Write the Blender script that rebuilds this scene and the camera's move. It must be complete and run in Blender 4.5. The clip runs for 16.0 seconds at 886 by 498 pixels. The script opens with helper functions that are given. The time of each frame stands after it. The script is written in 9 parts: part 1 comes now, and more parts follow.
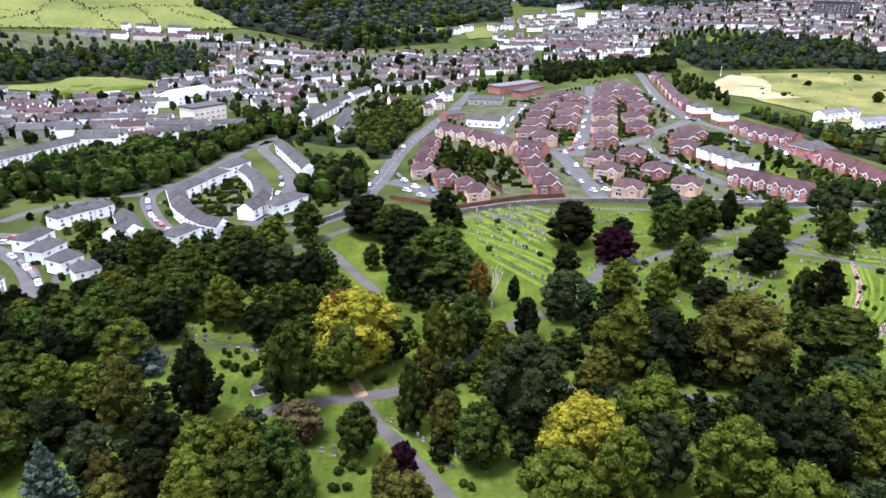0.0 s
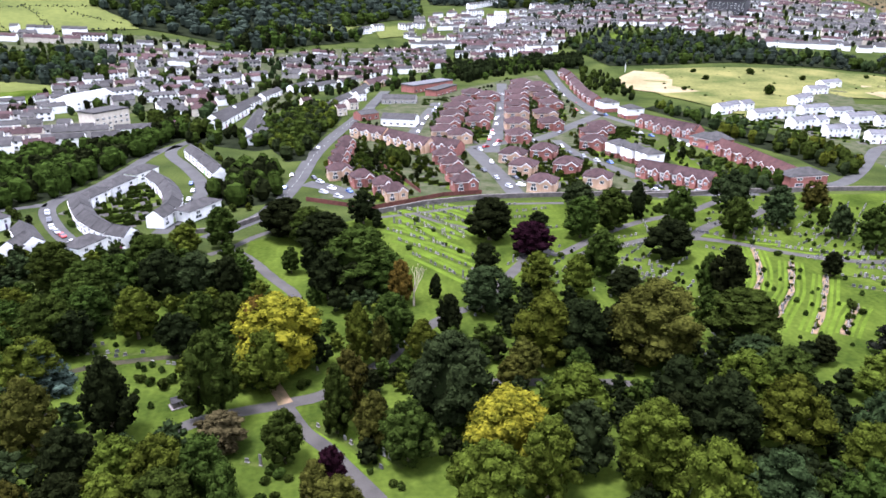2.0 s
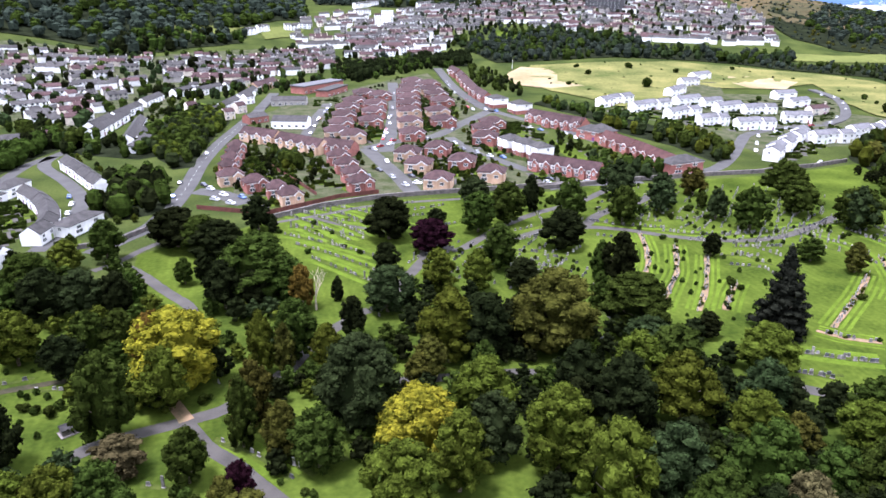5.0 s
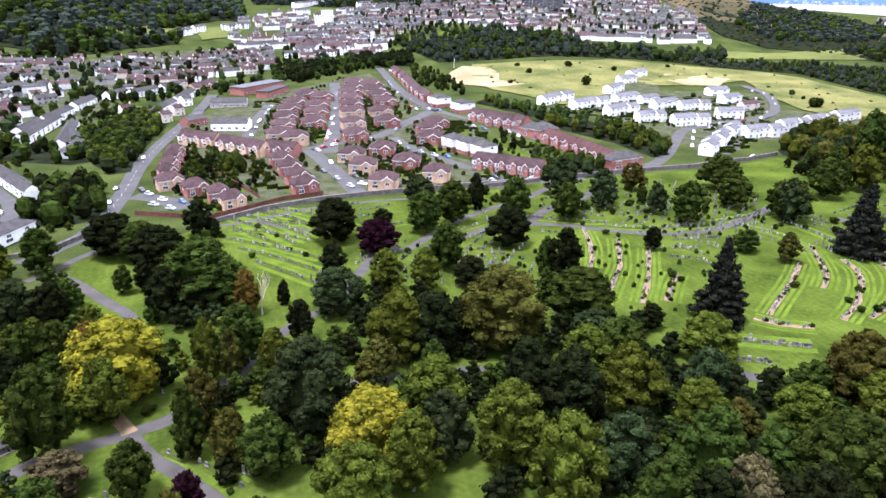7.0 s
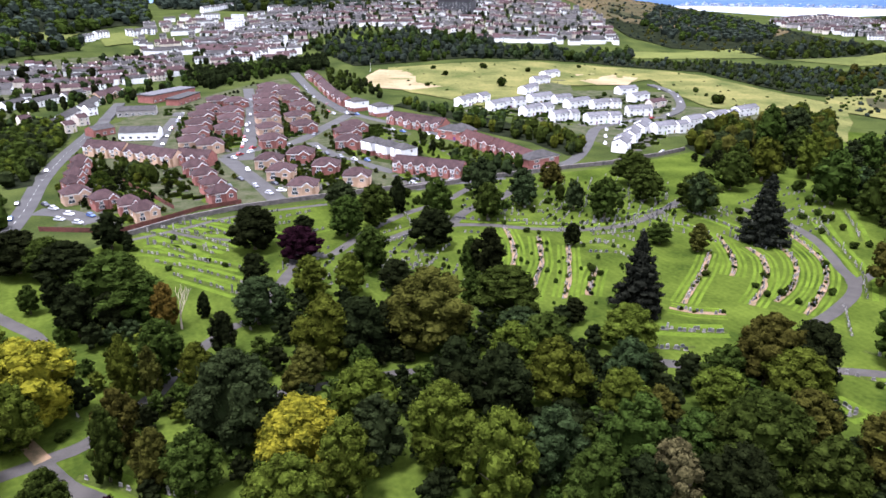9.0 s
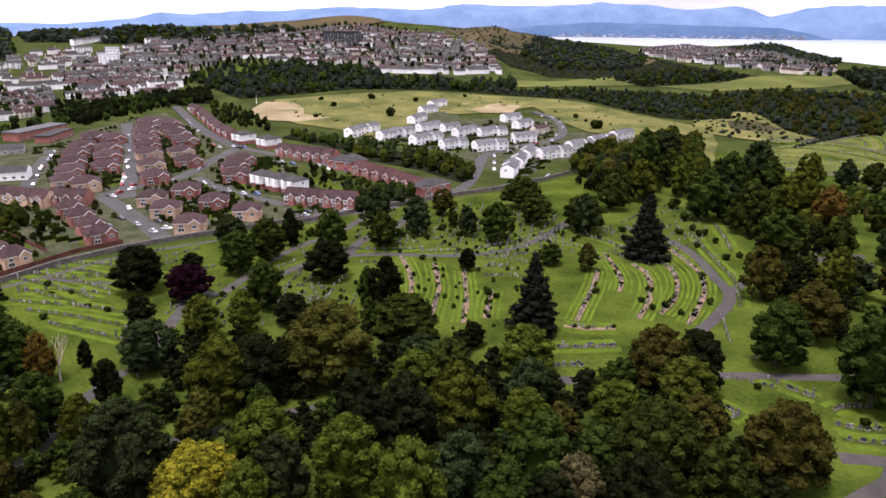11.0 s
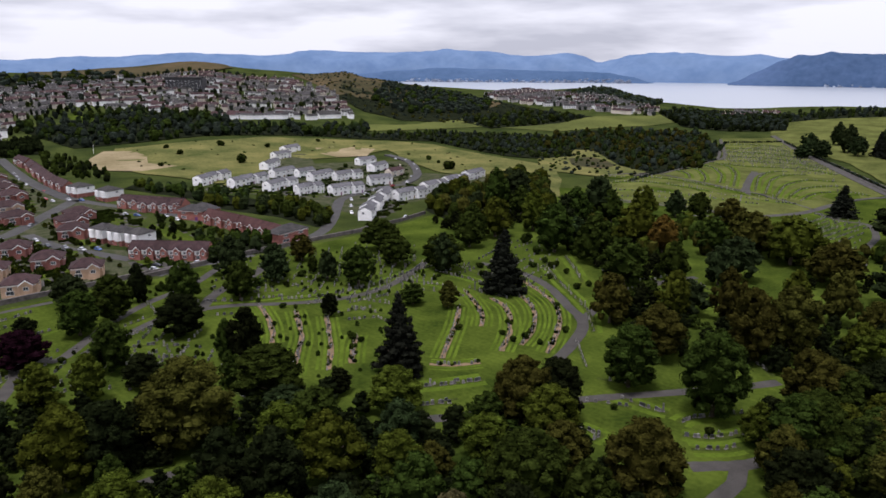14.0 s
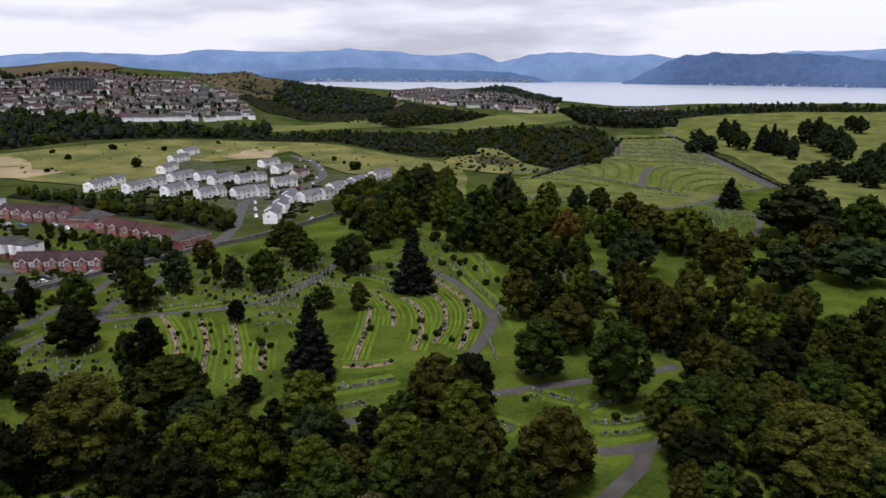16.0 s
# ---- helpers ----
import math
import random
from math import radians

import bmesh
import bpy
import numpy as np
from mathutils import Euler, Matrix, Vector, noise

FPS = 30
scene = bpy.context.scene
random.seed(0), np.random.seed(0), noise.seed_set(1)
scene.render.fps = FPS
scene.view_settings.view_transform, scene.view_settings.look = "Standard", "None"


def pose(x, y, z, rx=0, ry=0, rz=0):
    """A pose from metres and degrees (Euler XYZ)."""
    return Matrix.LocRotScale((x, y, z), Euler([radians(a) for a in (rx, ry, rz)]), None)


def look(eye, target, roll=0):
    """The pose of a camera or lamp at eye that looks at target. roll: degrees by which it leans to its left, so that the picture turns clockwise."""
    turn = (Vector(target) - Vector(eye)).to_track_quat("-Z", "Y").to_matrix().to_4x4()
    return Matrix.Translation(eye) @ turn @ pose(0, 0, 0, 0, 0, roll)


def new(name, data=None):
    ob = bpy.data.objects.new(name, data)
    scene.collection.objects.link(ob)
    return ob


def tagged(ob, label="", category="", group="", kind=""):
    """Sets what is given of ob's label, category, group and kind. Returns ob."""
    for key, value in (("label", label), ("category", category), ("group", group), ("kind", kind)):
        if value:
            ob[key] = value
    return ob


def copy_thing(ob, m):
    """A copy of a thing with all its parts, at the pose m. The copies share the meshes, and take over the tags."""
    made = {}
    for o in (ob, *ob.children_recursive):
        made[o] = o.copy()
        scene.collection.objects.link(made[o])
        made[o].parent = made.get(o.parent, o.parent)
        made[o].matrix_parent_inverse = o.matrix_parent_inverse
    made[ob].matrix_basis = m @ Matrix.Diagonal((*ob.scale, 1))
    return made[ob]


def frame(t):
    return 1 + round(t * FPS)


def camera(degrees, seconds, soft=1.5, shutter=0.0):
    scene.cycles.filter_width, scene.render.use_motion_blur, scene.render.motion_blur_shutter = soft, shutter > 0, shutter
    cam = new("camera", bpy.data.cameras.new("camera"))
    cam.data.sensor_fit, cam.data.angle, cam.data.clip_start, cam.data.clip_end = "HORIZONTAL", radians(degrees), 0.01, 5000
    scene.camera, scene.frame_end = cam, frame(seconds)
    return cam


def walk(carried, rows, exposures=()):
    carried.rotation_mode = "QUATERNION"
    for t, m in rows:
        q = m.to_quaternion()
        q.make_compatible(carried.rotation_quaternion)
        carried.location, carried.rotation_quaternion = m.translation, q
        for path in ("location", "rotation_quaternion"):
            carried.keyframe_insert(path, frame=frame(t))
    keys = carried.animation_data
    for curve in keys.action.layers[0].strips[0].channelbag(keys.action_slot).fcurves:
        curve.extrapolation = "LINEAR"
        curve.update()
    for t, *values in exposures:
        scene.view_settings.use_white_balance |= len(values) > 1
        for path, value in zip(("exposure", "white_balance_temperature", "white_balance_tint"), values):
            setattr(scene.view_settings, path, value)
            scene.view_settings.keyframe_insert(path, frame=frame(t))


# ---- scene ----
EXPO = [(0.0, 2.22, 5480, 27), (8.5, 2.24, 5500, 28), (9.5, 1.74, 5750, 28), (11.0, 1.27, 6100, 33), (12.5, 0.54, 6000, 26), (16.0, 0.54, 5930, 24)]
cam = camera(63.54, 16.0, soft=1.62)
EYE = (0.0, 0.0, 85.0)


def gaze(yaw, pitch, roll):
    """A pose of the hovering camera: degrees turned left, raised and leaned."""
    return Matrix.Translation(EYE) @ pose(0, 0, 0, 90 + pitch, 0, yaw) @ pose(0, 0, 0, 0, 0, roll)


walk(cam, [
    (0, gaze(-0.02, -20.61, 0.48)),
    (0.5, gaze(-1.89, -20.64, 0.58)),
    (1, gaze(-3.76, -20.64, 0.56)),
    (1.5, gaze(-5.26, -20.62, 0.52)),
    (2, gaze(-6.86, -20.63, 0.50)),
    (2.5, gaze(-8.46, -20.65, 0.49)),
    (3, gaze(-10.04, -20.64, 0.42)),
    (3.5, gaze(-11.44, -20.67, 0.44)),
    (4, gaze(-12.79, -20.66, 0.37)),
    (6.5, gaze(-18.79, -20.65, 0.35)),
    (7, gaze(-19.92, -20.65, 0.37)),
    (7.5, gaze(-21.61, -20.64, 0.40)),
    (8, gaze(-23.23, -20.63, 0.33)),
    (8.5, gaze(-24.68, -20.63, 0.29)),
    (11, gaze(-35.18, -18.04, 0.33)),
    (11.5, gaze(-37.15, -17.13, 0.32)),
    (12, gaze(-39.10, -16.23, 0.29)),
    (12.5, gaze(-41.04, -15.31, 0.30)),
    (13, gaze(-42.85, -14.68, 0.28)),
    (13.5, gaze(-44.79, -14.61, 0.28)),
    (14, gaze(-46.73, -14.60, 0.29)),
    (14.5, gaze(-48.62, -14.60, 0.29)),
    (15, gaze(-50.35, -14.58, 0.33)),
    (15.5, gaze(-52.25, -14.59, 0.32)),
    (16, gaze(-54.24, -14.59, 0.27)),
], exposures=EXPO)

# ---- sky and sun ----
SUN_AZ, SUN_EL = -100.0, 76.0
world = bpy.data.worlds.new("overcast_sky")
scene.world = world
world.use_nodes = True
wn, wl = world.node_tree.nodes, world.node_tree.links
wn.clear()
sky = wn.new("ShaderNodeTexSky")
sky.sky_type, sky.sun_disc = "NISHITA", False
sky.sun_elevation, sky.sun_rotation = radians(SUN_EL), radians(SUN_AZ)
sky.air_density, sky.dust_density = 1.0, 1.7
sky_bg = wn.new("ShaderNodeBackground")
sky_bg.inputs["Strength"].default_value = 0.05
wl.new(sky.outputs["Color"], sky_bg.inputs["Color"])
coord = wn.new("ShaderNodeTexCoord")
stretch = wn.new("ShaderNodeMapping")
stretch.inputs["Scale"].default_value = (2.2, 2.2, 13.0)
wl.new(coord.outputs["Generated"], stretch.inputs["Vector"])
cloud = wn.new("ShaderNodeTexNoise")
cloud.inputs["Scale"].default_value, cloud.inputs["Detail"].default_value = 1.6, 5.0
wl.new(stretch.outputs["Vector"], cloud.inputs["Vector"])
tone = wn.new("ShaderNodeValToRGB")
tone.color_ramp.elements[0].position, tone.color_ramp.elements[0].color = 0.36, (0.69, 0.72, 0.725, 1)
tone.color_ramp.elements[1].position, tone.color_ramp.elements[1].color = 0.57, (1.17, 1.20, 1.14, 1)
wl.new(cloud.outputs["Fac"], tone.inputs["Fac"])
cloud_bg = wn.new("ShaderNodeBackground")
cloud_bg.inputs["Strength"].default_value = 0.571
# an overcast dome is brightest overhead
height, dome, lit = wn.new("ShaderNodeSeparateXYZ"), wn.new("ShaderNodeMapRange"), wn.new("ShaderNodeVectorMath")
wl.new(coord.outputs["Generated"], height.inputs[0])
wl.new(height.outputs["Z"], dome.inputs["Value"])
dome.inputs["To Min"].default_value, dome.inputs["To Max"].default_value = 1.0, 1.7
lit.operation = "SCALE"
wl.new(tone.outputs["Color"], lit.inputs[0])
wl.new(dome.outputs[0], lit.inputs["Scale"])
wl.new(lit.outputs[0], cloud_bg.inputs["Color"])
blend = wn.new("ShaderNodeMixShader")
blend.inputs["Fac"].default_value = 0.914
wl.new(sky_bg.outputs[0], blend.inputs[1])
wl.new(cloud_bg.outputs[0], blend.inputs[2])
wl.new(blend.outputs[0], wn.new("ShaderNodeOutputWorld").inputs["Surface"])

sun = new("sun", bpy.data.lights.new("sun", "SUN"))
sun.data.energy, sun.data.angle, sun.data.color = 3.25, radians(14), (1.0, 0.95, 0.88)
a, e = radians(SUN_AZ), radians(SUN_EL)
sun.matrix_world = look((math.sin(a) * math.cos(e) * 500, math.cos(a) * math.cos(e) * 500, math.sin(e) * 500), (0, 0, 0))


# ---- materials ----
def mat(name, base, dark=None, rough=0.85, scale=1.0, fine=12.0, vary=0.25, metal=0.0, bump=0.3, hue=0.0, spec=0.3, lift=0.5, island=0.0):
    """Paint, stone, leaf: two scales of noise between two colours, a shift from thing to thing, and fine relief."""
    m = bpy.data.materials.new(name)
    m.use_nodes = True
    n, l = m.node_tree.nodes, m.node_tree.links
    b = n["Principled BSDF"]
    b.inputs["Roughness"].default_value, b.inputs["Metallic"].default_value = rough, metal
    b.inputs["Specular IOR Level"].default_value = spec
    geo = n.new("ShaderNodeNewGeometry")
    big, small = n.new("ShaderNodeTexNoise"), n.new("ShaderNodeTexNoise")
    for tex, s in ((big, scale), (small, fine)):
        tex.inputs["Scale"].default_value, tex.inputs["Detail"].default_value = s, 4.0
        l.new(geo.outputs["Position"], tex.inputs["Vector"])
    mixer = n.new("ShaderNodeMath")
    mixer.operation = "MULTIPLY_ADD"
    l.new(small.outputs["Fac"], mixer.inputs[0])
    mixer.inputs[1].default_value = 0.5
    half = n.new("ShaderNodeMath")
    half.operation = "MULTIPLY_ADD"
    half.inputs[1].default_value, half.inputs[2].default_value = 1.1, -0.3
    l.new(big.outputs["Fac"], half.inputs[0])
    l.new(half.outputs[0], mixer.inputs[2])
    ramp = n.new("ShaderNodeValToRGB")
    dark = dark or tuple(c * 0.55 for c in base)
    ramp.color_ramp.elements[0].position, ramp.color_ramp.elements[0].color = lift - 0.22, (*dark, 1)
    ramp.color_ramp.elements[1].position, ramp.color_ramp.elements[1].color = lift + 0.22, (*base, 1)
    l.new(mixer.outputs[0], ramp.inputs["Fac"])
    hsv = n.new("ShaderNodeHueSaturation")
    info = n.new("ShaderNodeObjectInfo")
    for socket, low, high in (("Value", 1 - vary, 1 + vary), ("Hue", 0.5 - hue, 0.5 + hue)):
        span = n.new("ShaderNodeMapRange")
        span.inputs["To Min"].default_value, span.inputs["To Max"].default_value = low, high
        l.new(info.outputs["Random"], span.inputs["Value"])
        l.new(span.outputs[0], hsv.inputs[socket])
    l.new(ramp.outputs["Color"], hsv.inputs["Color"])
    l.new(hsv.outputs["Color"], b.inputs["Base Color"])
    if island:
        each, tint = n.new("ShaderNodeMapRange"), n.new("ShaderNodeHueSaturation")
        each.inputs["To Min"].default_value, each.inputs["To Max"].default_value = 1 - island, 1 + island
        l.new(geo.outputs["Random Per Island"], each.inputs["Value"])
        l.new(each.outputs[0], tint.inputs["Value"])
        l.new(hsv.outputs["Color"], tint.inputs["Color"])
        l.new(tint.outputs["Color"], b.inputs["Base Color"])
    if bump:
        relief = n.new("ShaderNodeBump")
        relief.inputs["Strength"].default_value, relief.inputs["Distance"].default_value = bump, 0.05
        l.new(small.outputs["Fac"], relief.inputs["Height"])
        l.new(relief.outputs[0], b.inputs["Normal"])
    return m


def leaf_mat(name, base, dark, vary=0.2, hue=0.015):
    """Leaves: colour shifts from leaf to leaf and tree to tree, with a little light through them."""
    m = mat(name, base, dark, rough=0.9, scale=0.45, fine=2.6, vary=vary, hue=hue, bump=0.4, spec=0.0, lift=0.5)
    n, l = m.node_tree.nodes, m.node_tree.links
    b = n["Principled BSDF"]
    old = b.inputs["Base Color"].links[0].from_socket
    geo = n.new("ShaderNodeNewGeometry")
    span = n.new("ShaderNodeMapRange")
    span.inputs["To Min"].default_value, span.inputs["To Max"].default_value = 0.72, 1.28
    l.new(geo.outputs["Random Per Island"], span.inputs["Value"])
    hsv = n.new("ShaderNodeHueSaturation")
    l.new(span.outputs[0], hsv.inputs["Value"])
    l.new(old, hsv.inputs["Color"])
    l.new(hsv.outputs["Color"], b.inputs["Base Color"])
    thin = n.new("ShaderNodeBsdfTranslucent")
    l.new(hsv.outputs["Color"], thin.inputs["Color"])
    mix = n.new("ShaderNodeMixShader")
    mix.inputs[0].default_value = 0.06
    l.new(b.outputs[0], mix.inputs[1])
    l.new(thin.outputs[0], mix.inputs[2])
    l.new(mix.outputs[0], n["Material Output"].inputs["Surface"])
    return m


def glass_mat(name, tint, rough=0.08):
    m = bpy.data.materials.new(name)
    m.use_nodes = True
    b = m.node_tree.nodes["Principled BSDF"]
    b.inputs["Base Color"].default_value, b.inputs["Roughness"].default_value = (*tint, 1), rough
    b.inputs["Specular IOR Level"].default_value = 0.6
    return m


LEAF = {
    "green": leaf_mat("leaf_green", (0.0225, 0.0340, 0.0058), (0.0034, 0.0056, 0.0011)),
    "olive": leaf_mat("leaf_olive", (0.0420, 0.0535, 0.0064), (0.0075, 0.0092, 0.0013)),
    "dark": leaf_mat("leaf_dark", (0.0086, 0.0113, 0.0037), (0.0014, 0.0020, 0.0008)),
    "grey": leaf_mat("leaf_grey", (0.0190, 0.0285, 0.0098), (0.0030, 0.0047, 0.0018)),
    "blue": leaf_mat("leaf_blue", (0.0440, 0.0640, 0.0480), (0.0110, 0.0170, 0.0130)),
    "yellow": leaf_mat("leaf_yellow", (0.1300, 0.1180, 0.0085), (0.0219, 0.0260, 0.0028)),
    "rust": leaf_mat("leaf_rust", (0.0395, 0.0392, 0.0072), (0.0060, 0.0061, 0.0013)),
    "orange": leaf_mat("leaf_orange", (0.072, 0.046, 0.0085), (0.0200, 0.0145, 0.0030)),
    "purple": leaf_mat("leaf_purple", (0.0123, 0.0042, 0.0069), (0.0022, 0.0008, 0.0013)),
    "pale": leaf_mat("leaf_pale", (0.0619, 0.0542, 0.0232), (0.0116, 0.0102, 0.0044)),
    # leaf of the far woods, greyed and blued to hold distance haze
    "wood": leaf_mat("leaf_wood_hazed", (0.0225, 0.0300, 0.0205), (0.0090, 0.0130, 0.0105)),
    "needle": leaf_mat("leaf_needle", (0.0140, 0.0160, 0.0108), (0.0030, 0.0036, 0.0027)),
}
BARK = mat("bark", (0.10, 0.075, 0.055), (0.035, 0.027, 0.02), scale=2, fine=18, bump=0.6)
GRASS = mat("rough_grass", (0.036, 0.046, 0.012), (0.014, 0.021, 0.0065), scale=0.035, fine=0.9, vary=0, bump=0.4, spec=0.0)
LAWN = mat("mown_grass", (0.047, 0.066, 0.0092), (0.016, 0.026, 0.0042), scale=0.06, fine=0.8, vary=0.04, bump=0.3, spec=0.0)


def mow(material, gap):
    """Soft mowing stripes that wander across a lawn."""
    n, l = material.node_tree.nodes, material.node_tree.links
    b = n["Principled BSDF"]
    old = b.inputs["Base Color"].links[0].from_socket
    geo, wave, span, hsv = n.new("ShaderNodeNewGeometry"), n.new("ShaderNodeTexWave"), n.new("ShaderNodeMapRange"), n.new("ShaderNodeHueSaturation")
    wave.inputs["Scale"].default_value, wave.inputs["Distortion"].default_value = 0.31 / gap, 14.0
    wave.inputs["Detail"].default_value, wave.inputs["Detail Scale"].default_value = 2.0, 0.25
    l.new(geo.outputs["Position"], wave.inputs["Vector"])
    l.new(wave.outputs["Fac"], span.inputs["Value"])
    span.inputs["To Min"].default_value, span.inputs["To Max"].default_value = 0.95, 1.035
    l.new(span.outputs[0], hsv.inputs["Value"])
    l.new(old, hsv.inputs["Color"])
    l.new(hsv.outputs["Color"], b.inputs["Base Color"])


mow(LAWN, 2.2)
STRIPE = mat("pale_mown_stripe", (0.058, 0.088, 0.0095), (0.034, 0.053, 0.0065), scale=0.15, fine=1.2, vary=0.06, bump=0.3, spec=0.0)
ROUGH = mat("long_grass_by_the_stones", (0.040, 0.052, 0.0105), (0.016, 0.023, 0.006), scale=0.6, fine=3, vary=0.06, bump=0.5, spec=0.0)
OLDLAWN = mat("old_cemetery_grass", (0.080, 0.088, 0.025), (0.036, 0.043, 0.012), scale=0.05, fine=0.7, vary=0.05, bump=0.3, spec=0.0)
MEADOW = mat("dry_meadow", (0.104, 0.098, 0.034), (0.036, 0.046, 0.014), scale=0.03, fine=0.4, vary=0.05, bump=0.4, spec=0.0)
# near-black ground sheet for the woods: shade between the trees as colour
SHADEFLOOR = mat("painted_shade_floor", (0.012, 0.015, 0.0075), (0.005, 0.0065, 0.0035), scale=0.1, fine=0.8, vary=0.0, spec=0.0)
SOIL = mat("worn_earth", (0.036, 0.030, 0.020), (0.016, 0.019, 0.010), scale=0.5, fine=4, vary=0.0, spec=0.0)
GRAVELYARD = mat("paved_yards_and_gardens", (0.052, 0.052, 0.032), (0.019, 0.027, 0.0095), scale=0.16, fine=0.8, vary=0.0, spec=0.0)
STRAW = mat("bare_straw_soil", (0.200, 0.165, 0.098), (0.115, 0.096, 0.050), scale=0.03, fine=0.5, vary=0.05, spec=0.0)
PASTURE = mat("pasture", (0.076, 0.085, 0.024), (0.040, 0.049, 0.015), scale=0.012, fine=0.2, vary=0.08, spec=0.0)
HEATH = mat("heather_hill", (0.066, 0.050, 0.027), (0.027, 0.028, 0.0145), scale=0.01, fine=0.08, vary=0.0, spec=0.0)
ASPHALT = mat("asphalt", (0.047, 0.0465, 0.0445), (0.032, 0.0315, 0.0305), scale=0.15, fine=4, vary=0.06, spec=0.1)
PATHWAY = mat("worn_tarmac", (0.046, 0.043, 0.038), (0.028, 0.0265, 0.0235), scale=0.2, fine=3, vary=0.06, spec=0.1)
GRAVEL = mat("pinkish_gravel", (0.15, 0.098, 0.06), (0.06, 0.05, 0.024), scale=0.4, fine=5, vary=0.1, spec=0.1)
PAINT = mat("road_paint", (0.42, 0.42, 0.40), (0.25, 0.25, 0.24), fine=6, vary=0.05)
RENDER = mat("white_render", (0.80, 0.80, 0.79), (0.66, 0.655, 0.64), scale=0.5, fine=4, vary=0.10, bump=0.1, island=0.12)
CREAM = mat("cream_render", (0.6, 0.54, 0.45), (0.44, 0.39, 0.32), scale=0.5, fine=4, vary=0.15, bump=0.1, island=0.2)
GREYWALL = mat("grey_roughcast", (0.34, 0.32, 0.3), (0.22, 0.205, 0.19), scale=0.5, fine=4, vary=0.2, bump=0.1, island=0.3)
REDBRICK = mat("red_brick", (0.27, 0.105, 0.082), (0.165, 0.064, 0.052), scale=0.6, fine=9, vary=0.18, bump=0.2)
TANBRICK = mat("buff_brick", (0.50, 0.335, 0.225), (0.36, 0.24, 0.155), scale=0.6, fine=9, vary=0.12, bump=0.2)
PALEROOF = mat("pale_grey_tile", (0.085, 0.085, 0.089), (0.052, 0.052, 0.055), scale=0.5, fine=5, vary=0.15, bump=0.4, spec=0.1)
SLATE = mat("grey_slate", (0.044, 0.042, 0.0405), (0.023, 0.022, 0.0215), scale=0.5, fine=5, vary=0.15, bump=0.4, island=0.3, spec=0.1)
TILE = mat("brown_tile", (0.044, 0.0262, 0.0258), (0.023, 0.0136, 0.0138), scale=0.5, fine=5, vary=0.2, bump=0.4, island=0.3, spec=0.1)
REDTILE = mat("terracotta_tile", (0.052, 0.025, 0.0225), (0.030, 0.0145, 0.0135), scale=0.5, fine=5, vary=0.15, bump=0.4, spec=0.1)
FRAME = mat("white_window_frame", (0.80, 0.80, 0.78), (0.7, 0.7, 0.68), vary=0.05, bump=0)
DOORPAINT = mat("door_paint", (0.22, 0.08, 0.06), (0.15, 0.05, 0.04), vary=0.6, hue=0.3, bump=0)
PANE = glass_mat("window_glass", (0.035, 0.042, 0.05))
STONE = mat("weathered_granite", (0.1785, 0.17, 0.1573), (0.0765, 0.0731, 0.0663), scale=1.5, fine=14, vary=0.45, island=0.5, spec=0.1)
DARKSTONE = mat("polished_dark_granite", (0.06, 0.06, 0.065), (0.03, 0.03, 0.033), rough=0.3, vary=0.5)
WALLSTONE = mat("dark_rubble_stone", (0.135, 0.120, 0.110), (0.060, 0.055, 0.052), scale=0.6, fine=3.5, vary=0.1, bump=0.7, spec=0.1)
FENCE = mat("stained_fence", (0.11, 0.036, 0.026), (0.06, 0.02, 0.015), scale=0.8, fine=6, vary=0.2)
METAL = mat("grey_metal_roof", (0.255, 0.2662, 0.2812), (0.18, 0.1875, 0.1988), rough=0.45, scale=0.2, fine=2, vary=0.05)
RUBBER = mat("tyre_rubber", (0.03, 0.03, 0.03), (0.02, 0.02, 0.02), vary=0, bump=0)
CARS = [mat("car_paint", c, tuple(v * 0.9 for v in c), rough=0.25, vary=0.05, bump=0, spec=0.6) for c in
        ((0.36, 0.37, 0.38), (0.16, 0.165, 0.175), (0.03, 0.03, 0.035), (0.24, 0.02, 0.02), (0.05, 0.09, 0.22), (0.62, 0.62, 0.61))]
# walls of the far shore: bluish because haze is mixed into the colour
HAZEWALL = mat("haze_tinted_far_walls", (0.26, 0.30, 0.37), (0.15, 0.18, 0.24), scale=0.02, fine=0.2, vary=0, bump=0, spec=0.0, island=0.4)
WATER = glass_mat("sea_water", (0.20, 0.225, 0.25), 0.3)
# the haze of distance is painted into the blue of all three fells
FELL = mat("haze_tinted_near_fell", (0.053, 0.083, 0.148), (0.026, 0.049, 0.092), scale=0.0016, fine=0.03, vary=0.0, bump=0, spec=0.0)
FELLMID = mat("haze_tinted_middle_fell", (0.060, 0.097, 0.165), (0.034, 0.062, 0.112), scale=0.0016, fine=0.03, vary=0.0, bump=0, spec=0.0)
FELLFAR = mat("haze_tinted_far_fell", (0.098, 0.148, 0.232), (0.070, 0.114, 0.194), scale=0.006, fine=0.03, vary=0.0, bump=0, spec=0.0)


# ---- the land ----
CREST = ((-90, 260, 1900, 520), (-34, 250, 1700, 520), (-16, 240, 1700, 520), (-6, 200, 1800, 560), (1, 115, 1700, 640),
         (5, 48, 1400, 640), (9, 52, 1400, 620), (16, 64, 1400, 620), (23, 73, 1400, 620), (28, 85, 1400, 620),
         (33, 70, 1400, 640), (37, 67, 1400, 680), (39, 69, 1400, 700), (41, 55, 1400, 700), (44, 42, 1450, 700),
         (50, 31, 1500, 700), (58, 37, 1500, 700), (63, 17, 1400, 700), (68, 12, 1300, 700), (76, 26, 1250, 700),
         (90, 28, 1250, 700), (180, 20, 1500, 700), (270, 250, 1900, 520))
SEA = -24.0


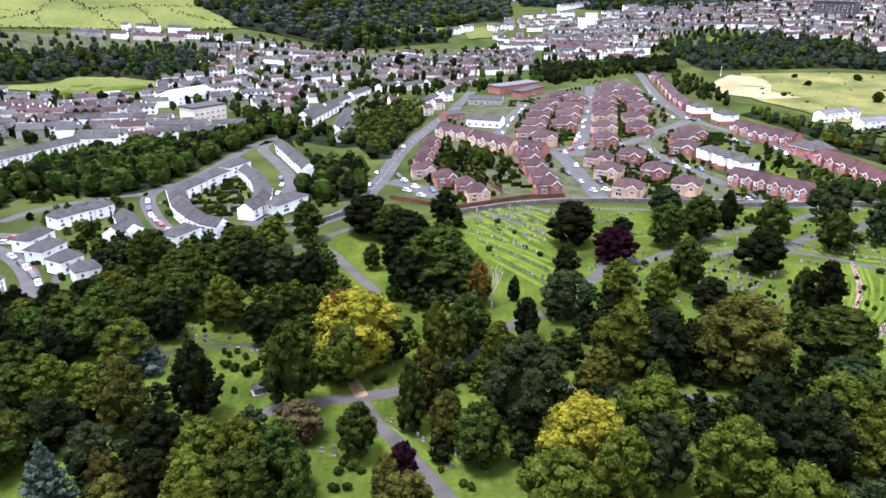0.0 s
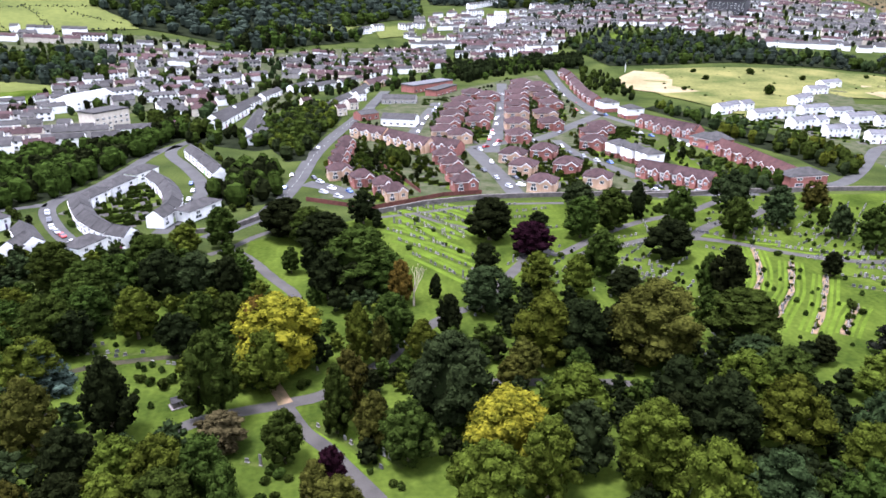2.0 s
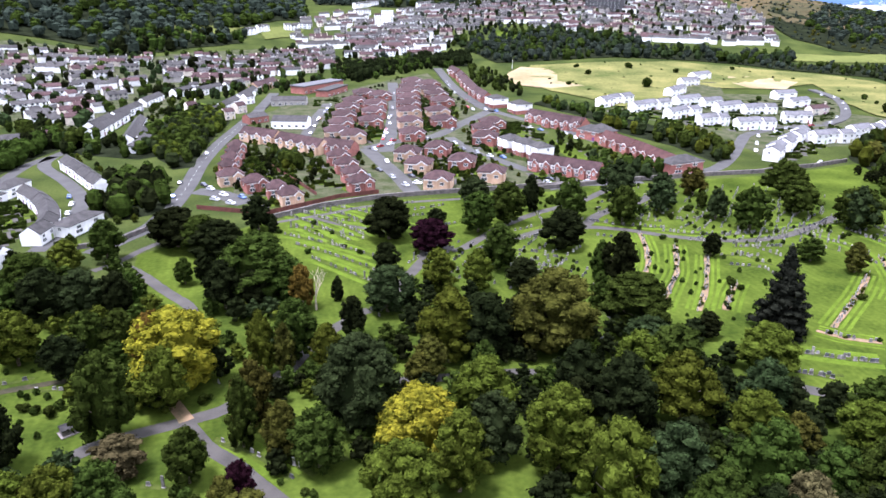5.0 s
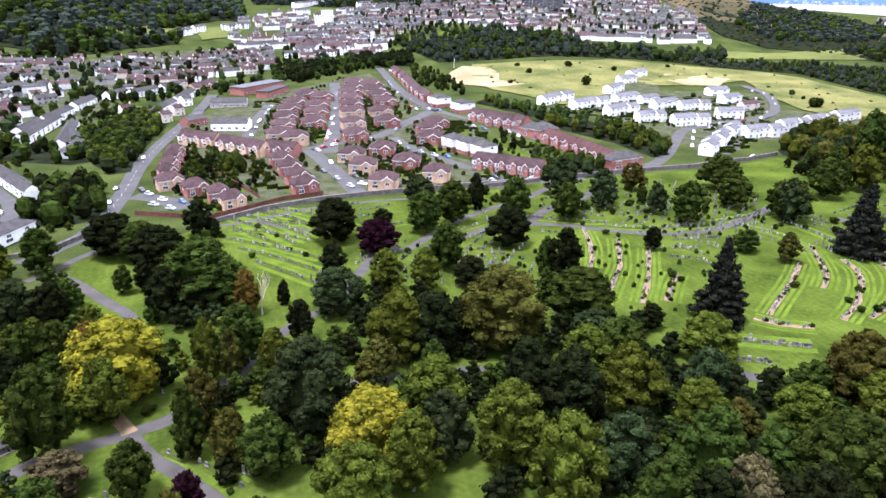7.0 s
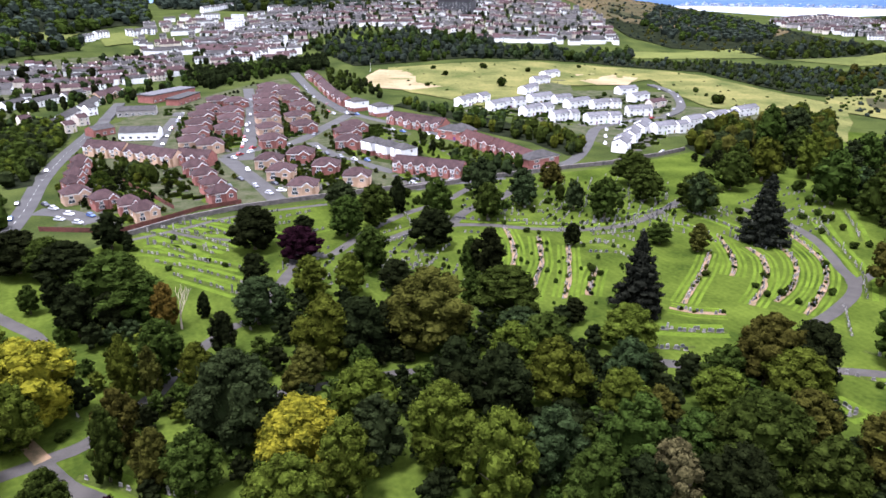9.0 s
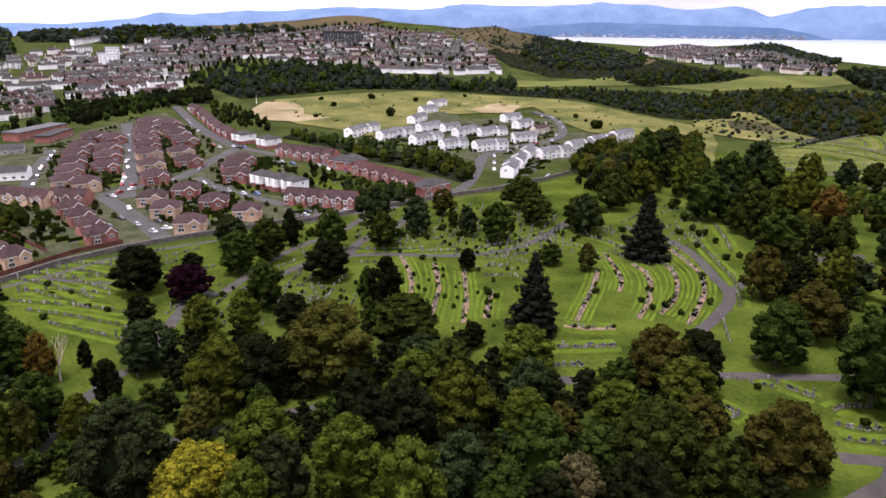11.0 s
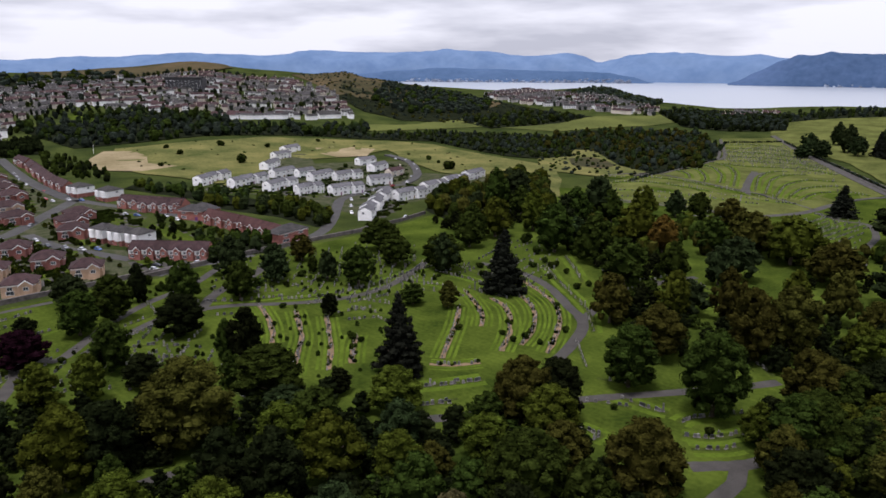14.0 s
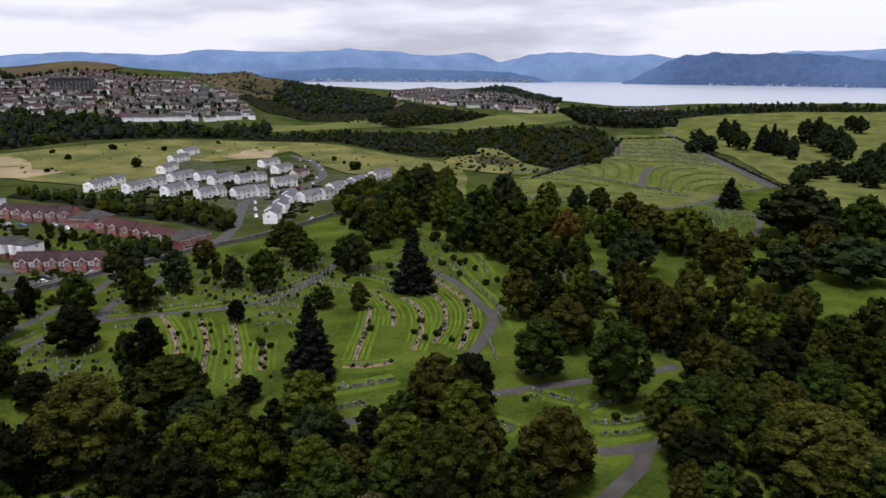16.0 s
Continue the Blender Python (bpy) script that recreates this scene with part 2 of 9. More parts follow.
def ease(a, b, v):
    v = min(1.0, max(0.0, (v - a) / (b - a)))
    return v * v * (3 - 2 * v)


def terrain(x, y):
    """The height of the land: level near the cemetery, hills far off, falling to the sea behind them."""
    r = math.hypot(x, y)
    if r < 520:
        return 0.0
    az = math.degrees(math.atan2(x, y))
    if az < -90:
        az += 360
    for low, high in zip(CREST, CREST[1:]):
        if low[0] <= az <= high[0]:
            k = ease(low[0], high[0], az)
            top, far, foot = (p + (q - p) * k for p, q in zip(low[1:], high[1:]))
            break
    z = top * ease(foot, far, r)
    lump = math.sin(x * 0.011 + 1.3) * math.sin(y * 0.013) + 0.6 * math.sin(x * 0.023 - y * 0.019)
    z += lump * 2.5 * ease(750, 1400, r)
    if az > 3:
        z += (SEA - 25 - z) * ease(far, far + 500, r)
    return z


def part(name, bm, material, parent, label=""):
    """Links a bmesh as one mesh object under a thing or a part."""
    me = bpy.data.meshes.new(name)
    bm.to_mesh(me)
    bm.free()
    me.materials.append(material)
    return tagged(under(name, me, parent), label)


def under(name, me, parent):
    ob = new(name, me)
    ob.parent = parent
    return ob


def box(bm, x0, x1, y0, y1, z0, z1):
    v = [bm.verts.new(c) for c in ((x0, y0, z0), (x1, y0, z0), (x1, y1, z0), (x0, y1, z0),
                                   (x0, y0, z1), (x1, y0, z1), (x1, y1, z1), (x0, y1, z1))]
    for q in ((3, 2, 1, 0), (4, 5, 6, 7), (0, 1, 5, 4), (1, 2, 6, 5), (2, 3, 7, 6), (3, 0, 4, 7)):
        bm.faces.new([v[i] for i in q])
    return v


def sheet(name, verts, faces, material, smooth=False):
    me = bpy.data.meshes.new(name)
    me.from_pydata(verts, [], faces)
    me.materials.append(material)
    me.polygons.foreach_set("use_smooth", [smooth] * len(me.polygons))
    return me


# the ground: one sheet of rings that widen towards the horizon
rings = [0.0] + [20 * 1.045 ** i for i in range(130)]
rings = [r for r in rings if r < 4500]
SPOKES = 240
gv, gf = [(0, 0, 0)], []
for r in rings[1:]:
    for s in range(SPOKES):
        q = 2 * math.pi * s / SPOKES
        x, y = math.sin(q) * r, math.cos(q) * r
        gv.append((x, y, terrain(x, y)))
for s in range(SPOKES):
    gf.append((0, 1 + (s + 1) % SPOKES, 1 + s))
for i in range(len(rings) - 2):
    o = 1 + i * SPOKES
    for s in range(SPOKES):
        u = (s + 1) % SPOKES
        gf.append((o + s, o + u, o + SPOKES + u, o + SPOKES + s))
tagged(new("ground", sheet("ground", gv, gf, GRASS, True)), "rough green grassland rolling out to the hills", "ground", kind="structure")


def sea_and_fells():
    n, v, q = 96, [], []
    for i in range(n):
        t = 2 * math.pi * i / n
        v.append((math.sin(t) * 9000, math.cos(t) * 9000, SEA))
    tagged(new("water", sheet("water", v, [tuple(reversed(range(n)))], WATER)), "pale grey sea firth below the hills", "water", kind="structure")

    def fell(name, label, material, az0, az1, near, far, tops, seed):
        """A range of hills beyond the water, from one bearing to another, with a wavy crest."""
        cols, steps = 300, 16
        vv, ff = [], []
        for i in range(cols + 1):
            az = az0 + (az1 - az0) * i / cols
            for (a0, h0), (a1, h1) in zip(tops, tops[1:]):
                if a0 <= az <= a1:
                    h = h0 + (h1 - h0) * (0.5 * ease(a0, a1, az) + 0.5 * (az - a0) / (a1 - a0))
            s, c = math.sin(radians(az)), math.cos(radians(az))
            for k in range(steps + 1):
                t = k / steps
                r = near + (far - near) * t
                wob = noise.noise(Vector((az * 0.3, t * 2.0, seed))) * 0.4 + noise.noise(Vector((az * 1.1, t * 5.0, seed))) * 0.2
                z = SEA - 3 + (h - SEA) * (math.sin(min(t * 1.25, 1) * math.pi / 2) ** 0.85) * (1 + wob * (1 - t) * 1.2) * (1 if k else 0)
                z += 6 * noise.noise(Vector((az * 0.6, seed, 3.1))) * t
                vv.append((s * r, c * r, z))
        for i in range(cols):
            for k in range(steps):
                o = i * (steps + 1) + k
                ff.append((o, o + 1, o + steps + 2, o + steps + 1))
        tagged(new(name, sheet(name, vv, ff, material, True)), label, "hills", kind="structure")

    fell("backdrop", "hills across the water with blue haze painted on", FELLFAR, -4, 100, 4550, 4950,
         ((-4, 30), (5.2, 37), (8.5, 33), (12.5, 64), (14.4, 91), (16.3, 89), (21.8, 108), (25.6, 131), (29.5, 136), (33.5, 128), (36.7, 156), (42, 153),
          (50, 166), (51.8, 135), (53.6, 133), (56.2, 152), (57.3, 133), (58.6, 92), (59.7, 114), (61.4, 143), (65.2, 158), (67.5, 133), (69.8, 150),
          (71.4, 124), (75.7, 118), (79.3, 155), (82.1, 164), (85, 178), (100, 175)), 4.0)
    fell("backdrop", "darker fell in painted haze blue dropping to the shore", FELL, 66, 100, 4150, 4450,
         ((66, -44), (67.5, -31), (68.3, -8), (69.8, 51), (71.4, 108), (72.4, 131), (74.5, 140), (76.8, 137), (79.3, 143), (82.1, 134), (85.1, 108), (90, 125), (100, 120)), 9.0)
    fell("backdrop", "low headland in painted haze blue across the water", FELLMID, 38, 64, 4300, 4540,
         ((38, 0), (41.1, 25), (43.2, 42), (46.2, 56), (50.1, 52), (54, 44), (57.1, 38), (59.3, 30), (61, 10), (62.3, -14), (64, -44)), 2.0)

    def shore_town(az0, az1, r, count, seed):
        """Small pale houses along the far shore, too far off to count, with haze in their wall colour."""
        rng = random.Random(seed)
        bm = bmesh.new()
        for _ in range(count):
            az, up = radians(rng.uniform(az0, az1)), rng.random() ** 2
            d, w, h = r + up * 90, rng.uniform(3, 10), rng.uniform(1.5, 4.5)
            x, y, z = math.sin(az) * d, math.cos(az) * d, SEA + 1 + up * 22
            box(bm, x - w, x + w, y - 5, y + 5, z - 8, z + h)
        me = bpy.data.meshes.new("shore_town")
        bm.to_mesh(me), bm.free()
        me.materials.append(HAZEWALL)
        tagged(new("shore_town", me), "pale houses in painted haze blue along the far shore", "houses", kind="stuff")

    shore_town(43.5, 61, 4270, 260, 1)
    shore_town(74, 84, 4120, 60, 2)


sea_and_fells()


def ribbon(name, label, points, width, material, lift=0.05, wobble=0.0, category="road"):
    """A strip of road or path along a bent line, rounded between its points."""
    pts = [Vector(p) for p in points]
    fine = []
    for i in range(len(pts) - 1):
        p0, p1, p2, p3 = pts[max(i - 1, 0)], pts[i], pts[i + 1], pts[min(i + 2, len(pts) - 1)]
        k = max(3, int((p2 - p1).length / 5))
        for j in range(k):
            t = j / k
            fine.append(0.5 * ((2 * p1) + (p2 - p0) * t + (2 * p0 - 5 * p1 + 4 * p2 - p3) * t * t + (3 * p1 - p0 - 3 * p2 + p3) * t ** 3))
    fine.append(pts[-1])
    if name == "cemetery_path":
        CLEAR.extend((p.x, p.y) for p in fine)
    else:
        KERBS.extend((p.x, p.y, width / 2 + 2.6) for p in fine)
    v, q = [], []
    for i, p in enumerate(fine):
        d = (fine[min(i + 1, len(fine) - 1)] - fine[max(i - 1, 0)]).normalized()
        side = Vector((-d.y, d.x))
        for s in (1, -1):
            w = width / 2 * (1 + wobble * noise.noise(Vector((p.x * 0.3, p.y * 0.3, s * 5.0))))
            c = p + side * w * s
            v.append((c.x, c.y, terrain(c.x, c.y) + lift + (0.9 if math.hypot(c.x, c.y) > 516 else 0)))
        for s in (1, -1):
            c = p + side * (width / 2 + 0.15) * s
            v.append((c.x, c.y, terrain(c.x, c.y) - 0.1))
    for i in range(len(fine) - 1):
        a, b = i * 4, i * 4 + 4
        q += [(a, a + 1, b + 1, b), (a + 2, a, b, b + 2), (a + 1, a + 3, b + 3, b + 1)]
    return tagged(new(name, sheet(name, v, q, material)), label, category, kind="structure"), fine


def patch(name, label, points, material, lift=0.02, ragged=1.5, category="grass", cell=35.0):
    """A field, lawn or yard: a filled outline with an uneven edge that lies on the land."""
    bm = bmesh.new()
    ring = []
    n = len(points)
    for i in range(n):
        a, b = Vector(points[i]), Vector(points[(i + 1) % n])
        k = max(1, int((b - a).length / max(4.0, ragged * 4)))
        for j in range(k):
            p = a.lerp(b, j / k)
            off = ragged * noise.noise_vector(Vector((p.x * 0.12 / max(ragged, 0.5), p.y * 0.12 / max(ragged, 0.5), 1.0)))
            ring.append(bm.verts.new((p.x + off.x, p.y + off.y, 0)))
    bm.faces.new(ring)
    bmesh.ops.triangulate(bm, faces=bm.faces[:])
    if any(math.hypot(*p) > 500 for p in points):
        for _ in range(6):
            long = [e for e in bm.edges if e.calc_length() > cell]
            if not long:
                break
            bmesh.ops.subdivide_edges(bm, edges=long, cuts=1)
            bmesh.ops.triangulate(bm, faces=[f for f in bm.faces if len(f.verts) > 3])
    for v in bm.verts:
        v.co.z = terrain(v.co.x, v.co.y) + lift + (0.7 if math.hypot(v.co.x, v.co.y) > 520 else 0)
    bmesh.ops.recalc_face_normals(bm, faces=bm.faces[:])
    me = bpy.data.meshes.new(name)
    bm.to_mesh(me)
    bm.free()
    if me.polygons and me.polygons[0].normal.z < 0:
        me.flip_normals()
    me.materials.append(material)
    return tagged(new(name, me), label, category, kind="structure")


# ---- trees ----
def leaf_sprays(centres, normals, sizes, rng, wild=0.7):
    """Corners of small pointed leaf sprays, turned mostly outwards."""
    n = len(centres)
    d = normals + wild * rng.normal(size=(n, 3))
    d /= np.linalg.norm(d, axis=1)[:, None]
    u = np.cross(d, rng.normal(size=(n, 3)))
    u /= np.linalg.norm(u, axis=1)[:, None] + 1e-9
    w = np.cross(d, u)
    s = sizes[:, None] * 1.35
    q = np.stack([centres - u * s * 0.8 - w * s * 0.5, centres + u * s * 0.8 - w * s * 0.5, centres + w * s * rng.uniform(0.7, 1.2, (n, 1)) - d * s * 0.2], 1)
    return q.reshape(-1, 3)


def leafy_mesh(name, sprays, core, material):
    """A crown's mesh: its solid lumps of foliage and the leaf sprays round them."""
    verts, faces = core
    off = len(verts)
    allv = np.concatenate([np.asarray(verts, float).reshape(-1, 3), sprays])
    tri = (np.arange(len(sprays)).reshape(-1, 3) + off).tolist()
    me = bpy.data.meshes.new(name)
    me.from_pydata(allv.tolist(), [], faces + tri)
    me.materials.append(material)
    return me


def ball(center, radii, rng, rough=0.12, seg=8, rings_=5):
    v, q = [], []
    for i in range(rings_ + 1):
        th = math.pi * i / rings_
        for j in range(seg):
            ph = 2 * math.pi * j / seg
            k = 1 + rng.uniform(-rough, rough)
            v.append((center[0] + radii[0] * k * math.sin(th) * math.cos(ph), center[1] + radii[1] * k * math.sin(th) * math.sin(ph),
                      center[2] + radii[2] * k * math.cos(th)))
    for i in range(rings_):
        for j in range(seg):
            a, b = i * seg + j, i * seg + (j + 1) % seg
            q.append((a, a + seg, b + seg, b))
    return v, q


def lobes(shape, rng, count, minor=3):
    """The lumps of a crown of height 1 and width 1: centre and radii of each, boughs first and the leaf clumps that sit on them after."""
    out = []
    if shape == "conifer":
        for i in range(17):
            z = 0.05 + 0.055 * i
            w = 0.50 * (1 - z) ** 0.8 + 0.015
            out.append((0, 0, z, w * 0.55, w * 0.55, 0.06))
            for j in range(10 if i < 11 else 6):
                th = j * 0.63 + i * 0.4 + rng.uniform(-0.3, 0.3)
                reach = w * rng.uniform(0.5, 0.92)
                out.append((math.cos(th) * reach, math.sin(th) * reach, z - reach * 0.07 + rng.uniform(-0.025, 0.025), w * 0.17 + 0.018, w * 0.17 + 0.018, 0.026))
        return out
    waist, low, high, lump, belly, blunt = {"broad": (0.44, 0.10, 0.97, 0.112, 0.36, 0.58), "tall": (0.42, 0.06, 0.98, 0.108, 0.34, 0.78),
                                            "flat": (0.45, 0.30, 0.92, 0.11, 0.45, 0.5), "column": (0.42, 0.03, 0.98, 0.12, 0.30, 0.70)}[shape]
    mid = (low + high) / 2
    out.append((0, 0, mid - 0.04, waist * (0.66 if count > 40 else 0.8), waist * (0.66 if count > 40 else 0.8), (high - low) * 0.40))
    bulges = [(rng.uniform(0, 6.283), rng.uniform(0.15, 0.8), rng.uniform(0.02, 0.07)) for _ in range(9)]
    for i in range(count):
        k = ((i + 0.5) / count) ** 0.85
        z = low + (high - low) * k
        d = (k - belly) / (1 - belly) if k > belly else (belly - k) / (belly + 0.12)
        prof = max(0.05, 1 - d * d) ** blunt
        th = i * 2.39996 + rng.uniform(-0.5, 0.5)
        swell = sum(a * max(0, math.cos(th - q)) ** 3 * math.exp(-((k - z0) / 0.2) ** 2) for q, z0, a in bulges)
        rr = lump * rng.uniform(0.7, 1.25) * (0.65 + 0.35 * prof)
        rad = max(0.0, waist * prof * (rng.uniform(0.76, 1.08) if count > 40 else rng.uniform(0.86, 1.04)) + swell - rr * 0.8)
        out.append((math.cos(th) * rad, math.sin(th) * rad, min(z, high - rr * 0.5) + rng.uniform(-0.02, 0.02), rr * 1.08, rr * 1.08, rr * (0.62 if shape != "flat" else 0.42) * (1.0 if count > 40 else 1.3)))
    for x, y, z, a, b, c in out[1:count + 1]:
        way = math.atan2(y, x)
        for _ in range(minor):
            th, up = way + rng.uniform(-1.6, 1.6), rng.uniform(-0.15, 0.95)
            k, flat = rng.uniform(0.3, 0.5), math.sqrt(1 - min(0.95, up * up))
            out.append((x + math.cos(th) * a * 0.85 * flat, y + math.sin(th) * b * 0.85 * flat, z + c * 0.95 * up, a * k, b * k, c * k * 1.05))
    return out


def limb(bm, a, b, r0, r1, sides=6):
    a, b = Vector(a), Vector(b)
    turn = (b - a).to_track_quat("Z", "Y").to_matrix()
    rows = [[bm.verts.new(p + turn @ Vector((math.cos(2 * math.pi * i / sides) * r, math.sin(2 * math.pi * i / sides) * r, 0)))
             for i in range(sides)] for p, r in ((a, r0), (b, r1))]
    for i in range(sides):
        j = (i + 1) % sides
        bm.faces.new((rows[0][i], rows[0][j], rows[1][j], rows[1][i]))


def crown_mesh(shape, leaves, seed, material, height, width, near, big):
    """A crown of boughs and leaf clumps, each a solid lump of foliage with small leaf sprays standing off it."""
    rng = np.random.default_rng(seed)
    parts = lobes(shape, rng, 70 if big else 54 if near else 32, 3 if big else 2 if near else 1)
    area = np.array([p[3] * p[4] + p[3] * p[5] for p in parts])
    area[0] *= 0.05
    take = np.maximum(2, (leaves * area / area.sum())).astype(int)
    cc, nn, core_v, core_f = [], [], [], []
    scale = np.array([width, width, height])
    for i, ((x, y, z, a, b, c), k) in enumerate(zip(parts, take)):
        d = rng.normal(size=(k, 3))
        d /= np.linalg.norm(d, axis=1)[:, None]
        d[:, 2] = np.where(d[:, 2] < -0.5, -d[:, 2], d[:, 2])
        p = np.array([x, y, z]) + d * np.array([a, b, c]) * rng.uniform(0.9, 1.42, (k, 1))
        cc.append(p * scale)
        nn.append(d + np.array([0, 0, 0.15]))
        seg = (8, 5) if i == 0 else (6, 4) if a * width > 0.7 else (5, 3) if big else (4, 3)
        v, q = ball((x * width, y * width, z * height), (a * width * 0.94, b * width * 0.94, c * height * 0.94), rng, 0.24, *seg)
        core_f += [tuple(n + len(core_v) for n in f) for f in q]
        core_v += v
    cc, nn = np.concatenate(cc), np.concatenate(nn)
    sizes = (0.14 if big else 0.175 if near else 0.34) * rng.uniform(0.5, 1.5, len(cc))
    return leafy_mesh("crown", leaf_sprays(cc, nn, sizes, rng, 0.35), (core_v, core_f), material)


TREES, STANDS, CLEAR, KERBS, HOMES = {}, [], [], [], []
LOOKS = {"green": "full green broadleaf tree", "olive": "yellowish-green broadleaf tree", "dark": "dark green evergreen tree",
         "grey": "grey-green spreading tree", "blue": "silvery blue-green cedar", "yellow": "golden yellow autumn maple tree",
         "rust": "brownish-green tree turning in autumn", "orange": "orange autumn tree", "purple": "deep purple copper beech tree",
         "pale": "pale straw-coloured thin tree", "needle": "very dark needled conifer"}


def tree(shape, tint, x, y, h, w, near=True):
    """A tree of that crown shape and leaf colour, h metres tall and w wide, standing at x, y."""
    rng = random.Random(int(abs(x) * 71 + abs(y) * 37))
    STANDS.append((x, y, w))
    big = near and w > 13.5
    key = (shape, tint, near, rng.randrange(2 if big else 3 if near else 2), big)
    m = Matrix.Translation((x, y, terrain(x, y) - 0.05)) @ Matrix.Rotation(rng.uniform(0, 6.28), 4, "Z") @ Matrix.Diagonal((w / 10, w / 10, h / 12, 1))
    if key in TREES:
        ob = copy_thing(TREES[key], m)
        ob.matrix_basis = m
        return ob
    root = new("tree")
    bm = bmesh.new()
    low = {"broad": 0.14, "tall": 0.10, "flat": 0.34, "column": 0.06}.get(shape, 0.05)
    limb(bm, (0, 0, -0.2), (0, 0, 12 * low + 0.6), 0.42, 0.30, 8)
    limb(bm, (0, 0, 12 * low + 0.6), (0.1, 0, 8.5), 0.30, 0.08)
    lr = random.Random(key[3] + 5)
    for i in range(6):
        q = i * 1.05 + lr.uniform(-0.3, 0.3)
        z = 12 * low + 0.4 + i * 0.55
        limb(bm, (0, 0, z), (math.cos(q) * 2.9, math.sin(q) * 2.9, z + 2.2), 0.16, 0.05, 5)
    part("trunk", bm, BARK, root, "rough grey-brown trunk with limbs")
    leaves = {"conifer": 1.5, "column": 0.8}.get(shape, 1.0) * (5600 if big else 2800 if near else 700)
    under("crown", crown_mesh(shape, int(leaves), 11 + key[3] * 7 + len(TREES), LEAF[tint], 12.0, 10.0, near, big), root)
    root.matrix_basis = m
    kind = {"column": "column-shaped ", "conifer": "conical "}.get(shape, "")
    tagged(root, f"{kind}{LOOKS[tint]} on the grass", "tree", "trees of the cemetery")
    TREES[key] = root
    return root


def inside(p, poly):
    hit = False
    for i in range(len(poly)):
        (x0, y0), (x1, y1) = poly[i - 1], poly[i]
        if (y0 > p[1]) != (y1 > p[1]) and p[0] < (x1 - x0) * (p[1] - y0) / (y1 - y0) + x0:
            hit = not hit
    return hit


def spots(poly, gap, seed):
    """Places spread over an outline, about gap apart."""
    rng = random.Random(seed)
    xs, ys = [p[0] for p in poly], [p[1] for p in poly]
    out = []
    gx = min(xs)
    while gx < max(xs):
        gy = min(ys)
        while gy < max(ys):
            p = (gx + rng.uniform(-0.48, 0.48) * gap, gy + rng.uniform(-0.48, 0.48) * gap)
            if inside(p, poly):
                out.append(p)
            gy += gap
        gx += gap
    return out


def far_wood(label, poly, gap, tints, hmin, hmax, seed, leaves=60, fat=1.0, lumps=1):
    """A wood too dense or far off to count: lumpy crowns with leaf sprays, joined for each leaf colour."""
    rng = np.random.default_rng(seed)
    tints = (tints,) if isinstance(tints, str) else tints
    sets = {}
    for x, y in spots(poly, gap, seed):
        quads, cv, cf = sets.setdefault(tints[int(rng.integers(len(tints)))], ([], [], []))
        h = rng.uniform(hmin, hmax)
        w = h * 0.42 * rng.uniform(0.8, 1.3) * fat
        z = terrain(x, y) + h * 0.46
        blobs = [(x, y, z, w * 0.86, h * 0.50)]
        for _ in range(2 if lumps == 1 else int(lumps * 1.4)):
            q, up = rng.uniform(0, 6.283), rng.uniform(-0.15, 0.40)
            out = w * rng.uniform(0.45, 0.75) * (1 - max(0, up) * 1.1)
            k = rng.uniform(0.30, 0.48) if lumps < 5 else rng.uniform(0.24, 0.40)
            blobs.append((x + math.cos(q) * out, y + math.sin(q) * out, z + up * h, w * k, h * k * 0.42))
        n = int(leaves * 0.45 / len(blobs))
        for k, (bx, by, bz, bw, bh) in enumerate(blobs):
            v, q = ball((bx, by, bz), (bw, bw, bh), rng, 0.18, *((6, 4) if k == 0 and lumps > 1 else (5, 3) if k == 0 else (4, 3)))
            cf += [tuple(i + len(cv) for i in f) for f in q]
            cv += v
            if n < 1:
                continue
            d = rng.normal(size=(n, 3))
            d /= np.linalg.norm(d, axis=1)[:, None]
            d[:, 2] = np.abs(d[:, 2])
            p = np.array([bx, by, bz]) + d * np.array([bw, bw, bh]) * rng.uniform(0.92, 1.15, (n, 1))
            quads.append(leaf_sprays(p, d, w * 1.1 / math.sqrt(leaves) * rng.uniform(0.6, 1.3, n), rng, 0.3))
    for tint, (quads, cv, cf) in sets.items():
        me = leafy_mesh("woodland", np.concatenate(quads) if quads else np.zeros((0, 3)), (cv, cf), LEAF[tint])
        tagged(new("woodland", me), label, "woodland", kind="stuff")


